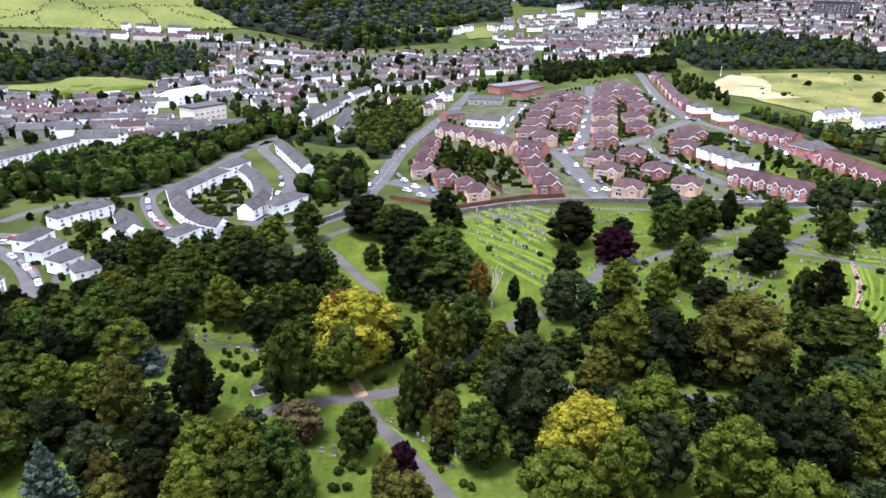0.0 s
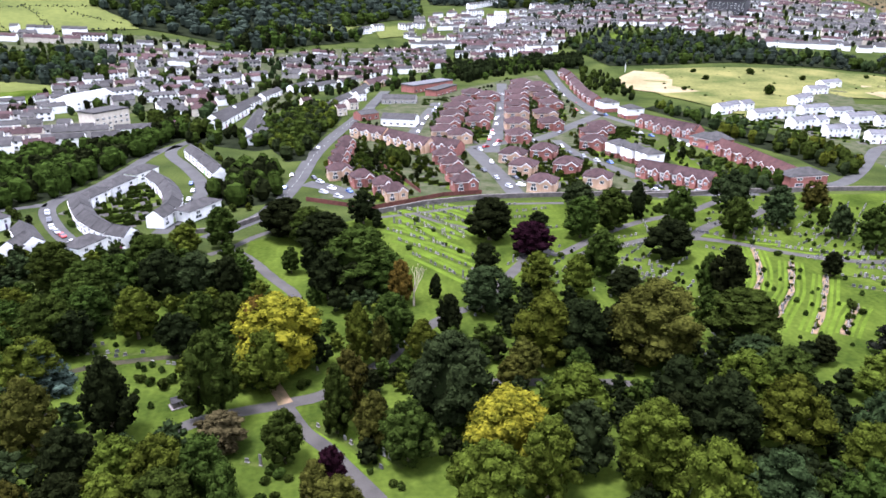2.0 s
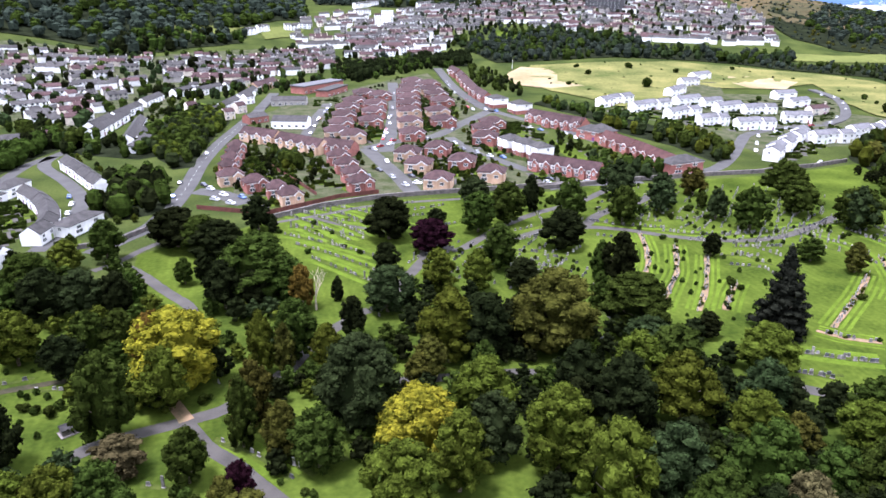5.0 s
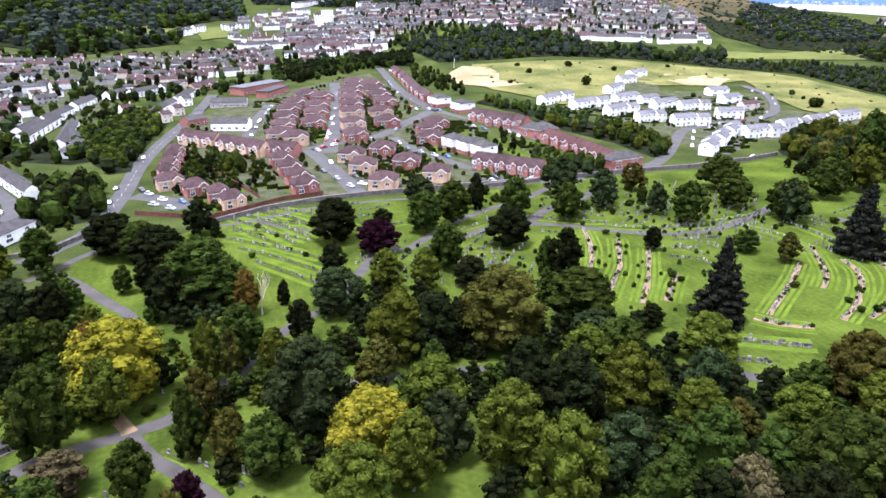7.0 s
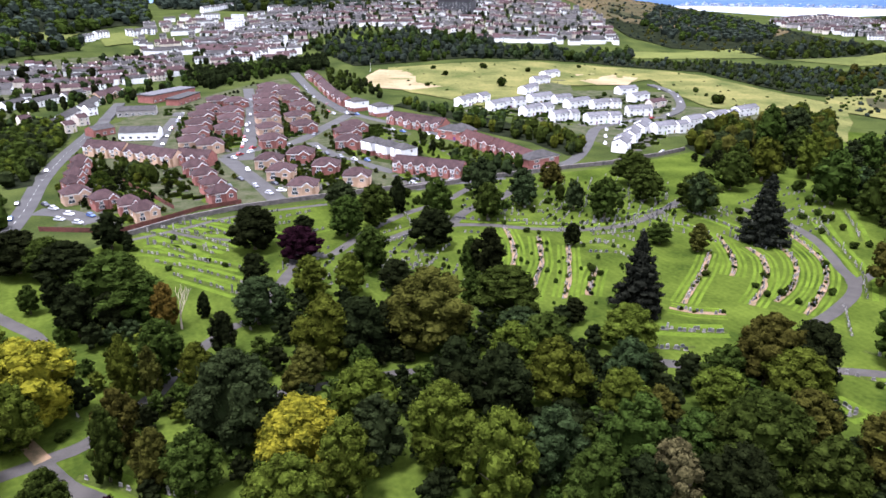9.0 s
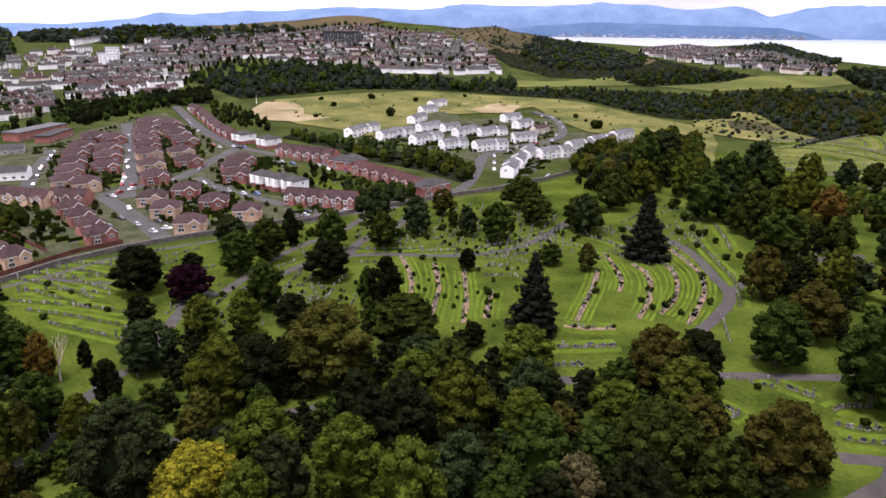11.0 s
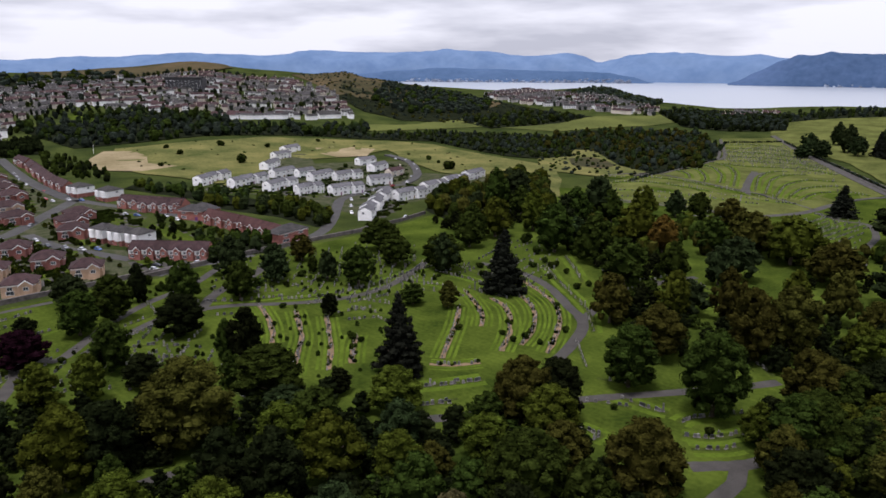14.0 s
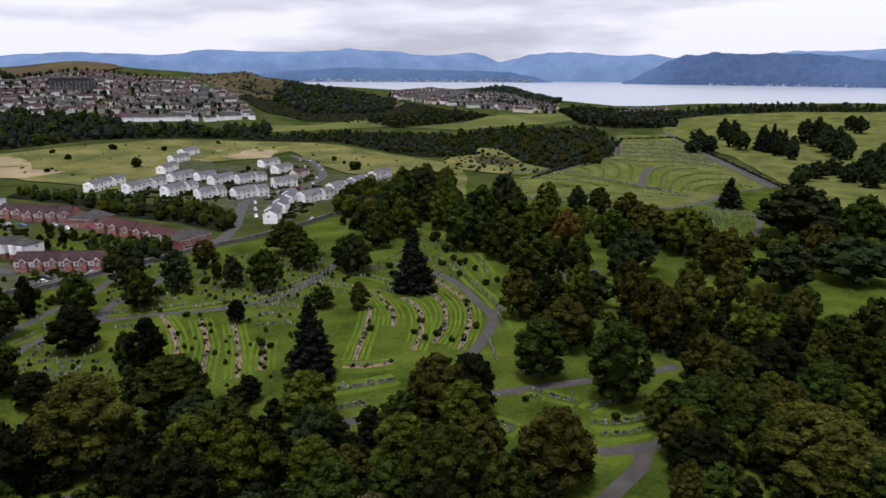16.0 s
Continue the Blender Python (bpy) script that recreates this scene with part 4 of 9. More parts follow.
def shrub(tint, x, y, w):
    """A low rounded bush."""
    rng = random.Random(int(abs(x) * 31 + abs(y) * 17))
    key = (tint, rng.randrange(3))
    m = Matrix.Translation((x, y, terrain(x, y) - 0.1)) @ Matrix.Rotation(rng.uniform(0, 6.28), 4, "Z") @ Matrix.Diagonal((w / 2, w / 2, w / 2 * rng.uniform(0.8, 1.1), 1))
    if key in SHRUBS:
        ob = SHRUBS[key].copy()
        scene.collection.objects.link(ob)
    else:
        r = np.random.default_rng(key[1] + 40)
        cc, nn, cv, cf = [], [], [], []
        for i in range(7):
            c = np.array([r.uniform(-0.5, 0.5), r.uniform(-0.5, 0.5), r.uniform(0.4, 0.9)])
            d = r.normal(size=(60, 3))
            d /= np.linalg.norm(d, axis=1)[:, None]
            d[:, 2] = np.abs(d[:, 2])
            cc.append(c + d * np.array([0.5, 0.5, 0.55]))
            nn.append(d)
            v, q = ball(c, (0.42, 0.42, 0.5), r, 0.15, 6, 4)
            cf += [tuple(k + len(cv) for k in f) for f in q]
            cv += v
        cc, nn = np.concatenate(cc), np.concatenate(nn)
        me = leafy_mesh("shrub", leaf_sprays(cc, nn, r.uniform(0.08, 0.18, len(cc)), r), (cv, cf), LEAF[tint])
        ob = SHRUBS[key] = tagged(new("shrub", me), "low dark green bush on the grass", "bush", "bushes among the graves")
    ob.matrix_basis = m
    return ob


# ---- graves ----
def slab(bm, w, t, h, z0, arch):
    """An upright stone with a flat, round or pointed head."""
    prof = [(-w / 2, z0), (w / 2, z0), (w / 2, z0 + h * 0.8)]
    if arch == "round":
        prof += [(w / 2 * math.cos(q), z0 + h * 0.8 + h * 0.2 * math.sin(q)) for q in (0.6, 1.2, 1.94, 2.54)]
    elif arch == "point":
        prof += [(0, z0 + h)]
    else:
        prof += [(w / 2, z0 + h), (-w / 2, z0 + h)]
    prof += [(-w / 2, z0 + h * 0.8)]
    a = [bm.verts.new((x, -t / 2, z)) for x, z in prof]
    b = [bm.verts.new((x, t / 2, z)) for x, z in prof]
    bm.faces.new(a), bm.faces.new(list(reversed(b)))
    for i in range(len(prof)):
        j = (i + 1) % len(prof)
        bm.faces.new((a[j], a[i], b[i], b[j]))


def tall_stone(bm, kind, h):
    if kind == "cross":
        box(bm, -0.12, 0.12, -0.09, 0.09, 0.3, h), box(bm, -0.42, -0.12, -0.085, 0.085, h * 0.66, h * 0.66 + 0.22), box(bm, 0.12, 0.42, -0.085, 0.085, h * 0.66, h * 0.66 + 0.22)
    else:
        limb(bm, (0, 0, 0.3), (0, 0, h * 0.88), 0.34, 0.2, 4), limb(bm, (0, 0, h * 0.88), (0, 0, h), 0.2, 0.01, 4)


GRAVE_KINDS = (("round", 0.75, 0.95, STONE, "weathered grey headstone with a rounded top"), ("flat", 0.8, 0.8, STONE, "pale square headstone"),
               ("flat", 0.9, 0.9, DARKSTONE, "polished dark granite headstone"), ("point", 0.7, 1.1, STONE, "grey headstone with a pointed top"),
               ("cross", 0.6, 1.8, STONE, "tall stone cross"), ("obelisk", 0.6, 2.6, STONE, "tall stone obelisk"))
GRAVES, GRAVE_COUNT, LOOSE = {}, [0], ([], [], [], [])


def grave(x, y, angle, kind):
    """A headstone on its base; past the nearest ones they join the far rows."""
    shape, w, h, material, label = GRAVE_KINDS[kind]
    if math.hypot(x, y) > 250 or GRAVE_COUNT[0] >= 300:
        vv, ff = (LOOSE[0], LOOSE[1]) if material is STONE else (LOOSE[2], LOOSE[3])
        m = Matrix.Translation((x, y, terrain(x, y) + (0.8 if math.hypot(x, y) > 520 else 0))) @ Matrix.Rotation(angle, 4, "Z")
        for x0, x1, y0, y1, z0, z1 in ((-w / 2 - 0.1, w / 2 + 0.1, -0.2, 0.2, -0.1, 0.2), (-w / 2, w / 2, -0.09, 0.09, 0.2, h)):
            o = len(vv)
            vv += [tuple(m @ Vector(c)) for c in ((x0, y0, z0), (x1, y0, z0), (x1, y1, z0), (x0, y1, z0), (x0, y0, z1), (x1, y0, z1), (x1, y1, z1), (x0, y1, z1))]
            ff += [tuple(i + o for i in f) for f in ((4, 5, 6, 7), (0, 1, 5, 4), (1, 2, 6, 5), (2, 3, 7, 6), (3, 0, 4, 7))]
        return
    GRAVE_COUNT[0] += 1
    m = Matrix.Translation((x, y, terrain(x, y))) @ Matrix.Rotation(angle, 4, "Z") @ Matrix.Rotation(0.06 * math.sin(x * 7), 4, "X")
    if kind in GRAVES:
        copy_thing(GRAVES[kind], m)
        return
    root = GRAVES[kind] = new("headstone")
    bm = bmesh.new()
    box(bm, -w / 2 - 0.12, w / 2 + 0.12, -0.22, 0.22, -0.15, 0.18)
    if shape in ("cross", "obelisk"):
        box(bm, -0.4, 0.4, -0.4, 0.4, 0.18, 0.3)
    part("plinth", bm, STONE, root)
    bm = bmesh.new()
    if shape in ("cross", "obelisk"):
        tall_stone(bm, shape, h)
    else:
        slab(bm, w, 0.16, h, 0.18, shape)
    bmesh.ops.recalc_face_normals(bm, faces=bm.faces[:])
    part("stone", bm, material, root)
    root.matrix_basis = m
    tagged(root, label + " on a plinth", "headstone", "headstones of the cemetery")


def along_line(points, gap, seed):
    rng = random.Random(seed)
    pts = [Vector(p) for p in points]
    for a, b in zip(pts, pts[1:]):
        n = max(1, int((b - a).length / gap))
        for j in range(n):
            yield a.lerp(b, (j + rng.uniform(0.1, 0.9)) / n), math.atan2(b.y - a.y, b.x - a.x), rng


STRIPES = [0]


def mown(name, label, points, width, material):
    """A strip of grass, each one a hair above or below the next."""
    STRIPES[0] += 1
    ribbon(name, label, points, width, material, 0.022 + 0.0011 * (STRIPES[0] % 20) + (0.022 if material is ROUGH else 0), 0.3, "grass")


def shifted(points, off):
    """The same bent line, moved sideways."""
    out = []
    for i, p in enumerate(points):
        a, b = Vector(points[max(i - 1, 0)]), Vector(points[min(i + 1, len(points) - 1)])
        d = (b - a).normalized()
        out.append((p[0] - d.y * off, p[1] + d.x * off))
    return out


def grave_row(points, gap, kind="mixed"):
    mown("grave_row_grass", "long rough grass along a row of headstones", points, 1.3, ROUGH)
    for s in (-1, 1) if len(points) > 2 else ():
        mown("mown_stripe", "pale freshly mown stripe of lawn", shifted(points, 2.3 * s), 1.7, STRIPE)
    for p, ang, rng in along_line(points, gap, int(points[0][0] * 13)):
        if rng.random() < 0.82:
            k = rng.choice((2, 2, 2, 0, 1)) if kind == "dark" else rng.choices(range(6), (5, 4, 4, 3, 1, 0.6))[0]
            grave(p.x + rng.uniform(-0.3, 0.3), p.y + rng.uniform(-0.3, 0.3), ang + rng.uniform(-0.12, 0.12), k)


def grave_bed(points):
    """A gravel strip with headstones back to back and a few planted bushes."""
    ribbon("grave_bed", "pinkish gravel bed between the rows of headstones", points, 1.5, GRAVEL, 0.075, 1.1, "gravel bed")
    for off in (-3.4, -1.7, 1.7, 3.4):
        mown("mown_stripe", "pale freshly mown stripe of lawn", shifted(points, off), 0.9, STRIPE)
    for p, ang, rng in along_line(points, 1.25, int(points[0][1] * 11)):
        if rng.random() < 0.85:
            grave(p.x + rng.uniform(-0.7, 0.7), p.y + rng.uniform(-0.7, 0.7), ang + rng.uniform(-0.15, 0.15), rng.choices(range(6), (5, 5, 1.5, 2, 0.3, 0.1))[0])
        if rng.random() < 0.3:
            shrub(rng.choice(("dark", "green", "olive")), p.x + rng.uniform(-0.8, 0.8), p.y + rng.uniform(-0.8, 0.8), rng.uniform(0.8, 1.8))


def grave_field(poly, angle, row_gap, stone_gap, seed):
    """Curved rows of headstones over an outline."""
    rng = random.Random(seed)
    ca, sa = math.cos(radians(angle)), math.sin(radians(angle))
    us, vs = [x * ca + y * sa for x, y in poly], [-x * sa + y * ca for x, y in poly]
    mid, span = (min(us) + max(us)) / 2, (max(us) - min(us)) / 2 + 1
    v = min(vs) - 20
    while v < max(vs) + 20:
        u = min(us)
        while u < max(us):
            w = v + 14 * math.sin((u - mid) / span * 1.6) + rng.uniform(-0.4, 0.4)
            p = (u * ca - w * sa, u * sa + w * ca)
            if rng.random() < 0.72 and inside(p, poly):
                grave(p[0], p[1], radians(angle), rng.choices(range(6), (5, 4, 5, 3, 0.6, 0.3))[0])
            u += stone_gap * rng.uniform(0.7, 1.4)
        v += row_gap * rng.uniform(0.9, 1.1)


def finish_graves():
    for vv, ff, material, label in ((LOOSE[0], LOOSE[1], STONE, "many small grey headstones in far rows"), (LOOSE[2], LOOSE[3], DARKSTONE, "many small dark headstones in far rows")):
        if ff:
            tagged(new("headstones", sheet("headstones", vv, ff, material)), label, "headstones", kind="stuff")


# ---- gardens and cars ----
def gardens(poly, angle, gap, seed):
    """Back gardens: hedges between the plots, small lawns and bushes, too many to count."""
    rng = np.random.default_rng(seed)
    ca, sa = math.cos(radians(angle)), math.sin(radians(angle))
    cc, nn, ss, cv, cf, lv, lf, pv, pf = [], [], [], [], [], [], [], [], []

    def leafy(x, y, wx, wy, h, turn):
        c, s = math.cos(turn), math.sin(turn)
        n = int(24 + 26 * wx)
        p = rng.uniform(-0.5, 0.5, (n, 3)) * np.array([wx, wy, 0])
        p[:, 2] = h * np.where(rng.random(n) < 0.6, rng.uniform(0.85, 1.1, n), rng.uniform(0.1, 0.9, n))
        cc.append(np.stack([x + p[:, 0] * c - p[:, 1] * s, y + p[:, 0] * s + p[:, 1] * c, p[:, 2]], 1))
        nn.append(np.tile([0, 0, 1.0], (n, 1)) + rng.normal(size=(n, 3)) * 0.6)
        ss.append(rng.uniform(0.15, 0.34, n))
        o = len(cv)
        for z in (0, h * 0.9):
            for a, b in ((-1, -1), (1, -1), (1, 1), (-1, 1)):
                qx, qy = a * wx * 0.48, b * wy * 0.45
                cv.append((x + qx * c - qy * s, y + qx * s + qy * c, z))
        cf.extend(tuple(i + o for i in f) for f in ((4, 5, 6, 7), (0, 1, 5, 4), (1, 2, 6, 5), (2, 3, 7, 6), (3, 0, 4, 7)))

    for x, y in spots(poly, gap, seed):
        if any(math.hypot(x - a, y - b) < reach for a, b, reach in KERBS):
            continue
        kind = rng.random()
        if kind < 0.55:
            turn = radians(angle) + (math.pi / 2 if rng.random() < 0.3 else 0)
            leafy(x, y, rng.uniform(3, 8), rng.uniform(0.6, 1.1), rng.uniform(0.9, 1.8), turn)
        elif kind < 0.8:
            leafy(x, y, rng.uniform(1.2, 2.6), rng.uniform(1.2, 2.6), rng.uniform(1.0, 2.4), rng.uniform(0, 3))
        if rng.random() < 0.6:
            o, w, d = len(lv), rng.uniform(2, 4), rng.uniform(2.5, 5)
            for a, b in ((-1, -1), (1, -1), (1, 1), (-1, 1)):
                lv.append((x + 2 + (a * w * ca - b * d * sa) / 1.4, y + 1 + (a * w * sa + b * d * ca) / 1.4, 0.045 + 0.0006 * (o % 60)))
            lf.append((o, o + 1, o + 2, o + 3))
        if rng.random() < 0.5:
            o, w, d = len(pv), rng.uniform(1.2, 2.0), rng.uniform(2.5, 5)
            for a, b in ((-1, -1), (1, -1), (1, 1), (-1, 1)):
                pv.append((x - 1.5 + (a * w * ca - b * d * sa) / 1.2, y + (a * w * sa + b * d * ca) / 1.2, 0.10 + 0.0006 * (o % 60)))
            pf.append((o, o + 1, o + 2, o + 3))
    if pf:
        tagged(new("paved_drives", sheet("paved_drives", pv, pf, PATHWAY)), "small paved drives between the houses", "drives", kind="stuff")
    if cc:
        me = leafy_mesh("garden_hedges", leaf_sprays(np.concatenate(cc), np.concatenate(nn), np.concatenate(ss), rng), (cv, cf), LEAF["green"])
        tagged(new("garden_hedges", me), "clipped hedges and bushes of the back gardens", "hedges", kind="stuff")
    if lf:
        tagged(new("garden_lawns", sheet("garden_lawns", lv, lf, LAWN)), "small green garden lawns", "lawns", kind="stuff")


CAR_PROTO = {}


def car(x, y, angle, paint):
    """A parked hatchback: body, glass, lights and four wheels."""
    m = Matrix.Translation((x, y, terrain(x, y) + 0.07)) @ Matrix.Rotation(angle, 4, "Z")
    if paint in CAR_PROTO:
        copy_thing(CAR_PROTO[paint], m)
        return
    root = CAR_PROTO[paint] = new("car")

    def loft(rows, name, material):
        bm = bmesh.new()
        ring = [[bm.verts.new((px, s * w, z)) for px, z in prof] for s, (w, prof) in rows]
        for a, b in zip(ring, ring[1:]):
            for i in range(len(a)):
                j = (i + 1) % len(a)
                bm.faces.new((a[i], a[j], b[j], b[i]))
        bm.faces.new(ring[0]), bm.faces.new(list(reversed(ring[-1])))
        bmesh.ops.recalc_face_normals(bm, faces=bm.faces[:])
        return part(name, bm, material, root)

    low = [(-2.1, 0.25), (2.1, 0.25), (2.12, 0.55), (2.0, 0.72), (1.1, 0.92), (-1.9, 0.98), (-2.1, 0.8)]
    inner = [(px * 0.98, z * (1 if z < 0.6 else 1.01)) for px, z in low]
    loft([(-1, (0.86, inner)), (-1, (0.80, low)), (1, (0.80, low)), (1, (0.86, inner))], "body", CARS[paint])
    glass = [(-1.85, 0.97), (1.05, 0.93), (0.35, 1.40), (-1.35, 1.42)]
    loft([(-1, (0.74, glass)), (1, (0.74, glass))], "glasshouse", PANE)
    roof = [(-1.42, 1.40), (0.42, 1.38), (0.25, 1.47), (-1.25, 1.48)]
    loft([(-1, (0.68, roof)), (1, (0.68, roof))], "roof", CARS[paint])
    for wx in (-1.3, 1.32):
        for wy in (-0.82, 0.66):
            bm = bmesh.new()
            limb(bm, (wx, wy, 0.31), (wx, wy + 0.17, 0.31), 0.31, 0.31, 12)
            bmesh.ops.holes_fill(bm, edges=bm.edges[:])
            part("wheel", bm, RUBBER, root)
    names = ("silver", "grey", "black", "red", "blue", "white")
    root.matrix_basis = m
    tagged(root, f"{names[paint]} hatchback car parked on the road", "car", "parked cars")


def hall(label, x0, y0, x1, y1, depth, h, r, wall, roof, bays):
    """A larger building with a row of windows along its front."""
    a, b = Vector((x0, y0)), Vector((x1, y1))
    w = (b - a).length
    ang = math.atan2(b.y - a.y, b.x - a.x)
    c = (a + b) / 2 + Vector((-(b - a).y, (b - a).x)).normalized() * depth / 2
    root = tagged(new("large_building"), label + " in the town", "building")
    if r < 1.2:
        bm = bmesh.new()
        box(bm, -w / 2, w / 2, -depth / 2, depth / 2, -1.5, h)
        part("wall", bm, wall, root)
        bm = bmesh.new()
        box(bm, -w / 2 - 0.4, w / 2 + 0.4, -depth / 2 - 0.4, depth / 2 + 0.4, h, h + r)
        part("roof", bm, roof, root)
    else:
        part("wall", gable_wall(w, depth, h, r), wall, root)
        part("roof", gable_roof(w, depth, h, r), roof, root)
    floors = max(1, int(h / 2.9))
    for f in range(floors):
        for i in range(bays):
            ob = under("window", WIDE[0], root)
            ob.matrix_basis = pose(-w / 2 + w * (i + 0.5) / bays, -depth / 2, 1.0 + f * 2.9)
            under("pane", WIDE[1], ob)
    root.matrix_basis = Matrix.Translation((c.x, c.y, terrain(c.x, c.y))) @ Matrix.Rotation(ang, 4, "Z")



def parked(points, offset, gap, chance, seed):
    """Cars parked along one side of a road."""
    for p, ang, rng in along_line(points, gap, seed):
        if rng.random() < chance:
            d = Vector((-math.sin(ang), math.cos(ang))) * offset
            car(p.x + d.x, p.y + d.y, ang + (math.pi if rng.random() < 0.5 else 0) + rng.uniform(-0.04, 0.04), rng.choice((0, 0, 1, 2, 3, 4, 5, 5)))


def centre_line(points, width=0.07, dash=3.0, gap=5.0):
    """White dashes down the middle of a road."""
    pts = [Vector(p) for p in points]
    v, f = [], []
    for a, b in zip(pts, pts[1:]):
        d = (b - a).normalized()
        s = Vector((-d.y, d.x)) * width
        t = 0.0
        while t + dash < (b - a).length:
            o = len(v)
            for k, e in ((t, 1), (t, -1), (t + dash, -1), (t + dash, 1)):
                c = a + d * k + s * e
                v.append((c.x, c.y, 0.10))
            f.append((o, o + 1, o + 2, o + 3))
            t += dash + gap
    tagged(new("road_marking", sheet("road_marking", v, f, PAINT)), "white dashed centre line", "road marking", kind="structure")


def bare_tree(x, y, h):
    """A dead tree with forking grey branches."""
    rng = random.Random(5)
    bm = bmesh.new()

    def fork(a, way, length, r, depth):
        b = a + way * length
        limb(bm, a, b, r, r * 0.62, 6 if depth < 2 else 4)
        if depth < 5:
            for _ in range(2 if depth else 3):
                turn = Vector((rng.uniform(-1, 1), rng.uniform(-1, 1), rng.uniform(0.1, 0.7)))
                fork(b, (way * 1.1 + turn * 0.75).normalized(), length * rng.uniform(0.62, 0.8), r * 0.58, depth + 1)

    fork(Vector((0, 0, -0.2)), Vector((0, 0, 1)), h * 0.3, 0.3, 0)
    root = new("bare_tree")
    part("crown", bm, mat("dead_wood", (0.30, 0.25, 0.20), (0.16, 0.13, 0.10), fine=10), root)
    root.matrix_basis = Matrix.Translation((x, y, 0))
    tagged(root, "dead grey tree with bare forking branches", "tree")


def tomb(x, y, angle):
    """A low stone tomb with a pitched lid on a plinth."""
    root = new("stone_tomb")
    bm = bmesh.new()
    box(bm, -1.9, 1.9, -1.4, 1.4, -0.1, 0.25)
    part("plinth", bm, WALLSTONE, root)
    bm = bmesh.new()
    box(bm, -1.5, 1.5, -1.0, 1.0, 0.25, 1.5)
    part("chest", bm, WALLSTONE, root)
    part("lid", gable_roof(3.1, 2.0, 1.5, 0.7, 0.15, 0.1, 0.14), SLATE, root, "pitched dark stone lid")
    root.matrix_basis = Matrix.Translation((x, y, 0)) @ Matrix.Rotation(angle, 4, "Z")
    tagged(root, "dark stone tomb with a pitched lid on the grass", "tomb")


def mast(x, y, h):
    root = new("mast")
    bm = bmesh.new()
    box(bm, -0.4, 0.4, -0.4, 0.4, -0.2, 0.3)
    part("footing", bm, WALLSTONE, root)
    bm = bmesh.new()
    limb(bm, (0, 0, 0.3), (0, 0, h), 0.22, 0.12, 8)
    part("pole", bm, FRAME, root)
    root.matrix_basis = Matrix.Translation((x, y, terrain(x, y)))
    tagged(root, "tall white mast at the edge of the field", "mast")



# ---- fields, lawns and yards ----
patch("lawn", "mown bright green cemetery grass", [(-116.4, 159.5), (-91.2, 172.7), (-75.2, 178.7), (-57.4, 188.2), (-40.1, 210.9), (-38.6, 237.2), (-17.5, 250.4), (3.4, 261.2), (49.2, 276.6), (116.1, 278.5), (117.0, 272.9), (152.4, 276.4), (201.1, 275.2), (228.6, 273.4), (247.1, 275.6), (280.0, 279.1), (309.7, 286.9), (374.6, 306.4), (427.3, 325.8), (402.9, 302.4), (438.1, 258.0), (538.9, 263.7), (635.2, 259.3), (721.2, 276.6), (794.5, 260.0), (662.9, 160.1), (525.0, 88.3), (408.6, 40.0), (358.0, 20.5), (272.6, -9.2), (120.0, 10.0), (60.0, -30.0), (-60.0, -20.0), (-110.0, 60.0)], LAWN, 0.02, 2.0)
patch("meadow", "dry yellow-green meadow on a low rise", [(278.6, 686.4), (360.3, 670.9), (423.7, 663.5), (474.3, 634.0), (505.4, 599.9), (536.4, 569.0), (544.4, 524.9), (515.9, 407.7), (504.1, 342.0), (388.1, 258.5), (412.9, 330.9), (409.8, 390.6), (437.0, 453.9), (482.5, 531.9), (417.8, 515.5), (385.1, 528.0), (308.9, 472.3), (258.8, 437.6), (256.3, 493.2), (242.1, 547.0), (243.5, 600.0)], MEADOW, 0.03, 4)
patch("bare_field", "pale straw-coloured bare ground", [(265.0, 679.7), (286.4, 661.3), (286.9, 632.7), (268.8, 600.1), (278.0, 567.6), (247.3, 558.8), (228.0, 581.1), (224.6, 624.4)], STRAW, 0.05, 6)
patch("bare_field", "pale straw-coloured bare ground", [(442.4, 599.3), (466.7, 577.6), (477.8, 541.9), (436.3, 508.0), (409.1, 519.9), (417.1, 555.3)], STRAW, 0.05, 6)
patch("pasture", "bright green field behind the woods", [(575.7, 677.0), (645.8, 653.2), (770.6, 669.6), (849.5, 593.9), (810.7, 532.4), (727.9, 504.3), (706.1, 595.8), (633.7, 614.9), (555.2, 642.4)], PASTURE, 0.05, 4)
patch("pasture", "bright green hillside field", [(762.9, 536.0), (883.4, 542.2), (1011.1, 499.2), (1060.8, 465.6), (916.1, 443.1), (795.0, 470.7), (730.3, 496.2)], PASTURE, 0.06, 3)
patch("golf_fairway", "smooth green fairway on the hillside", [(967.3, 326.4), (1049.7, 260.8), (1080.9, 174.0), (1148.9, 89.9), (1142.0, 7.1), (443.7, -6.8), (442.1, 38.7), (533.6, 75.9), (570.6, 104.6), (702.2, 170.2), (756.0, 217.6), (857.8, 295.2)], OLDLAWN, 0.04, 3)
patch("lawn", "bright green lawn between the trees", [(308.1, 39.4), (329.7, 16.4), (321.8, 2.2), (271.8, -0.1), (257.7, 10.2), (251.4, 26.9)], LAWN, 0.05, 1)
patch("lawn", "pale green grass of the old graves", [(810.5, 332.0), (843.2, 282.3), (670.4, 178.9), (544.3, 108.7), (487.5, 123.8), (444.9, 129.0), (419.4, 144.7), (410.2, 185.0), (407.6, 226.7), (460.5, 269.2), (521.2, 267.2), (547.6, 262.2), (613.1, 271.3), (660.2, 266.1)], OLDLAWN, 0.035, 2)
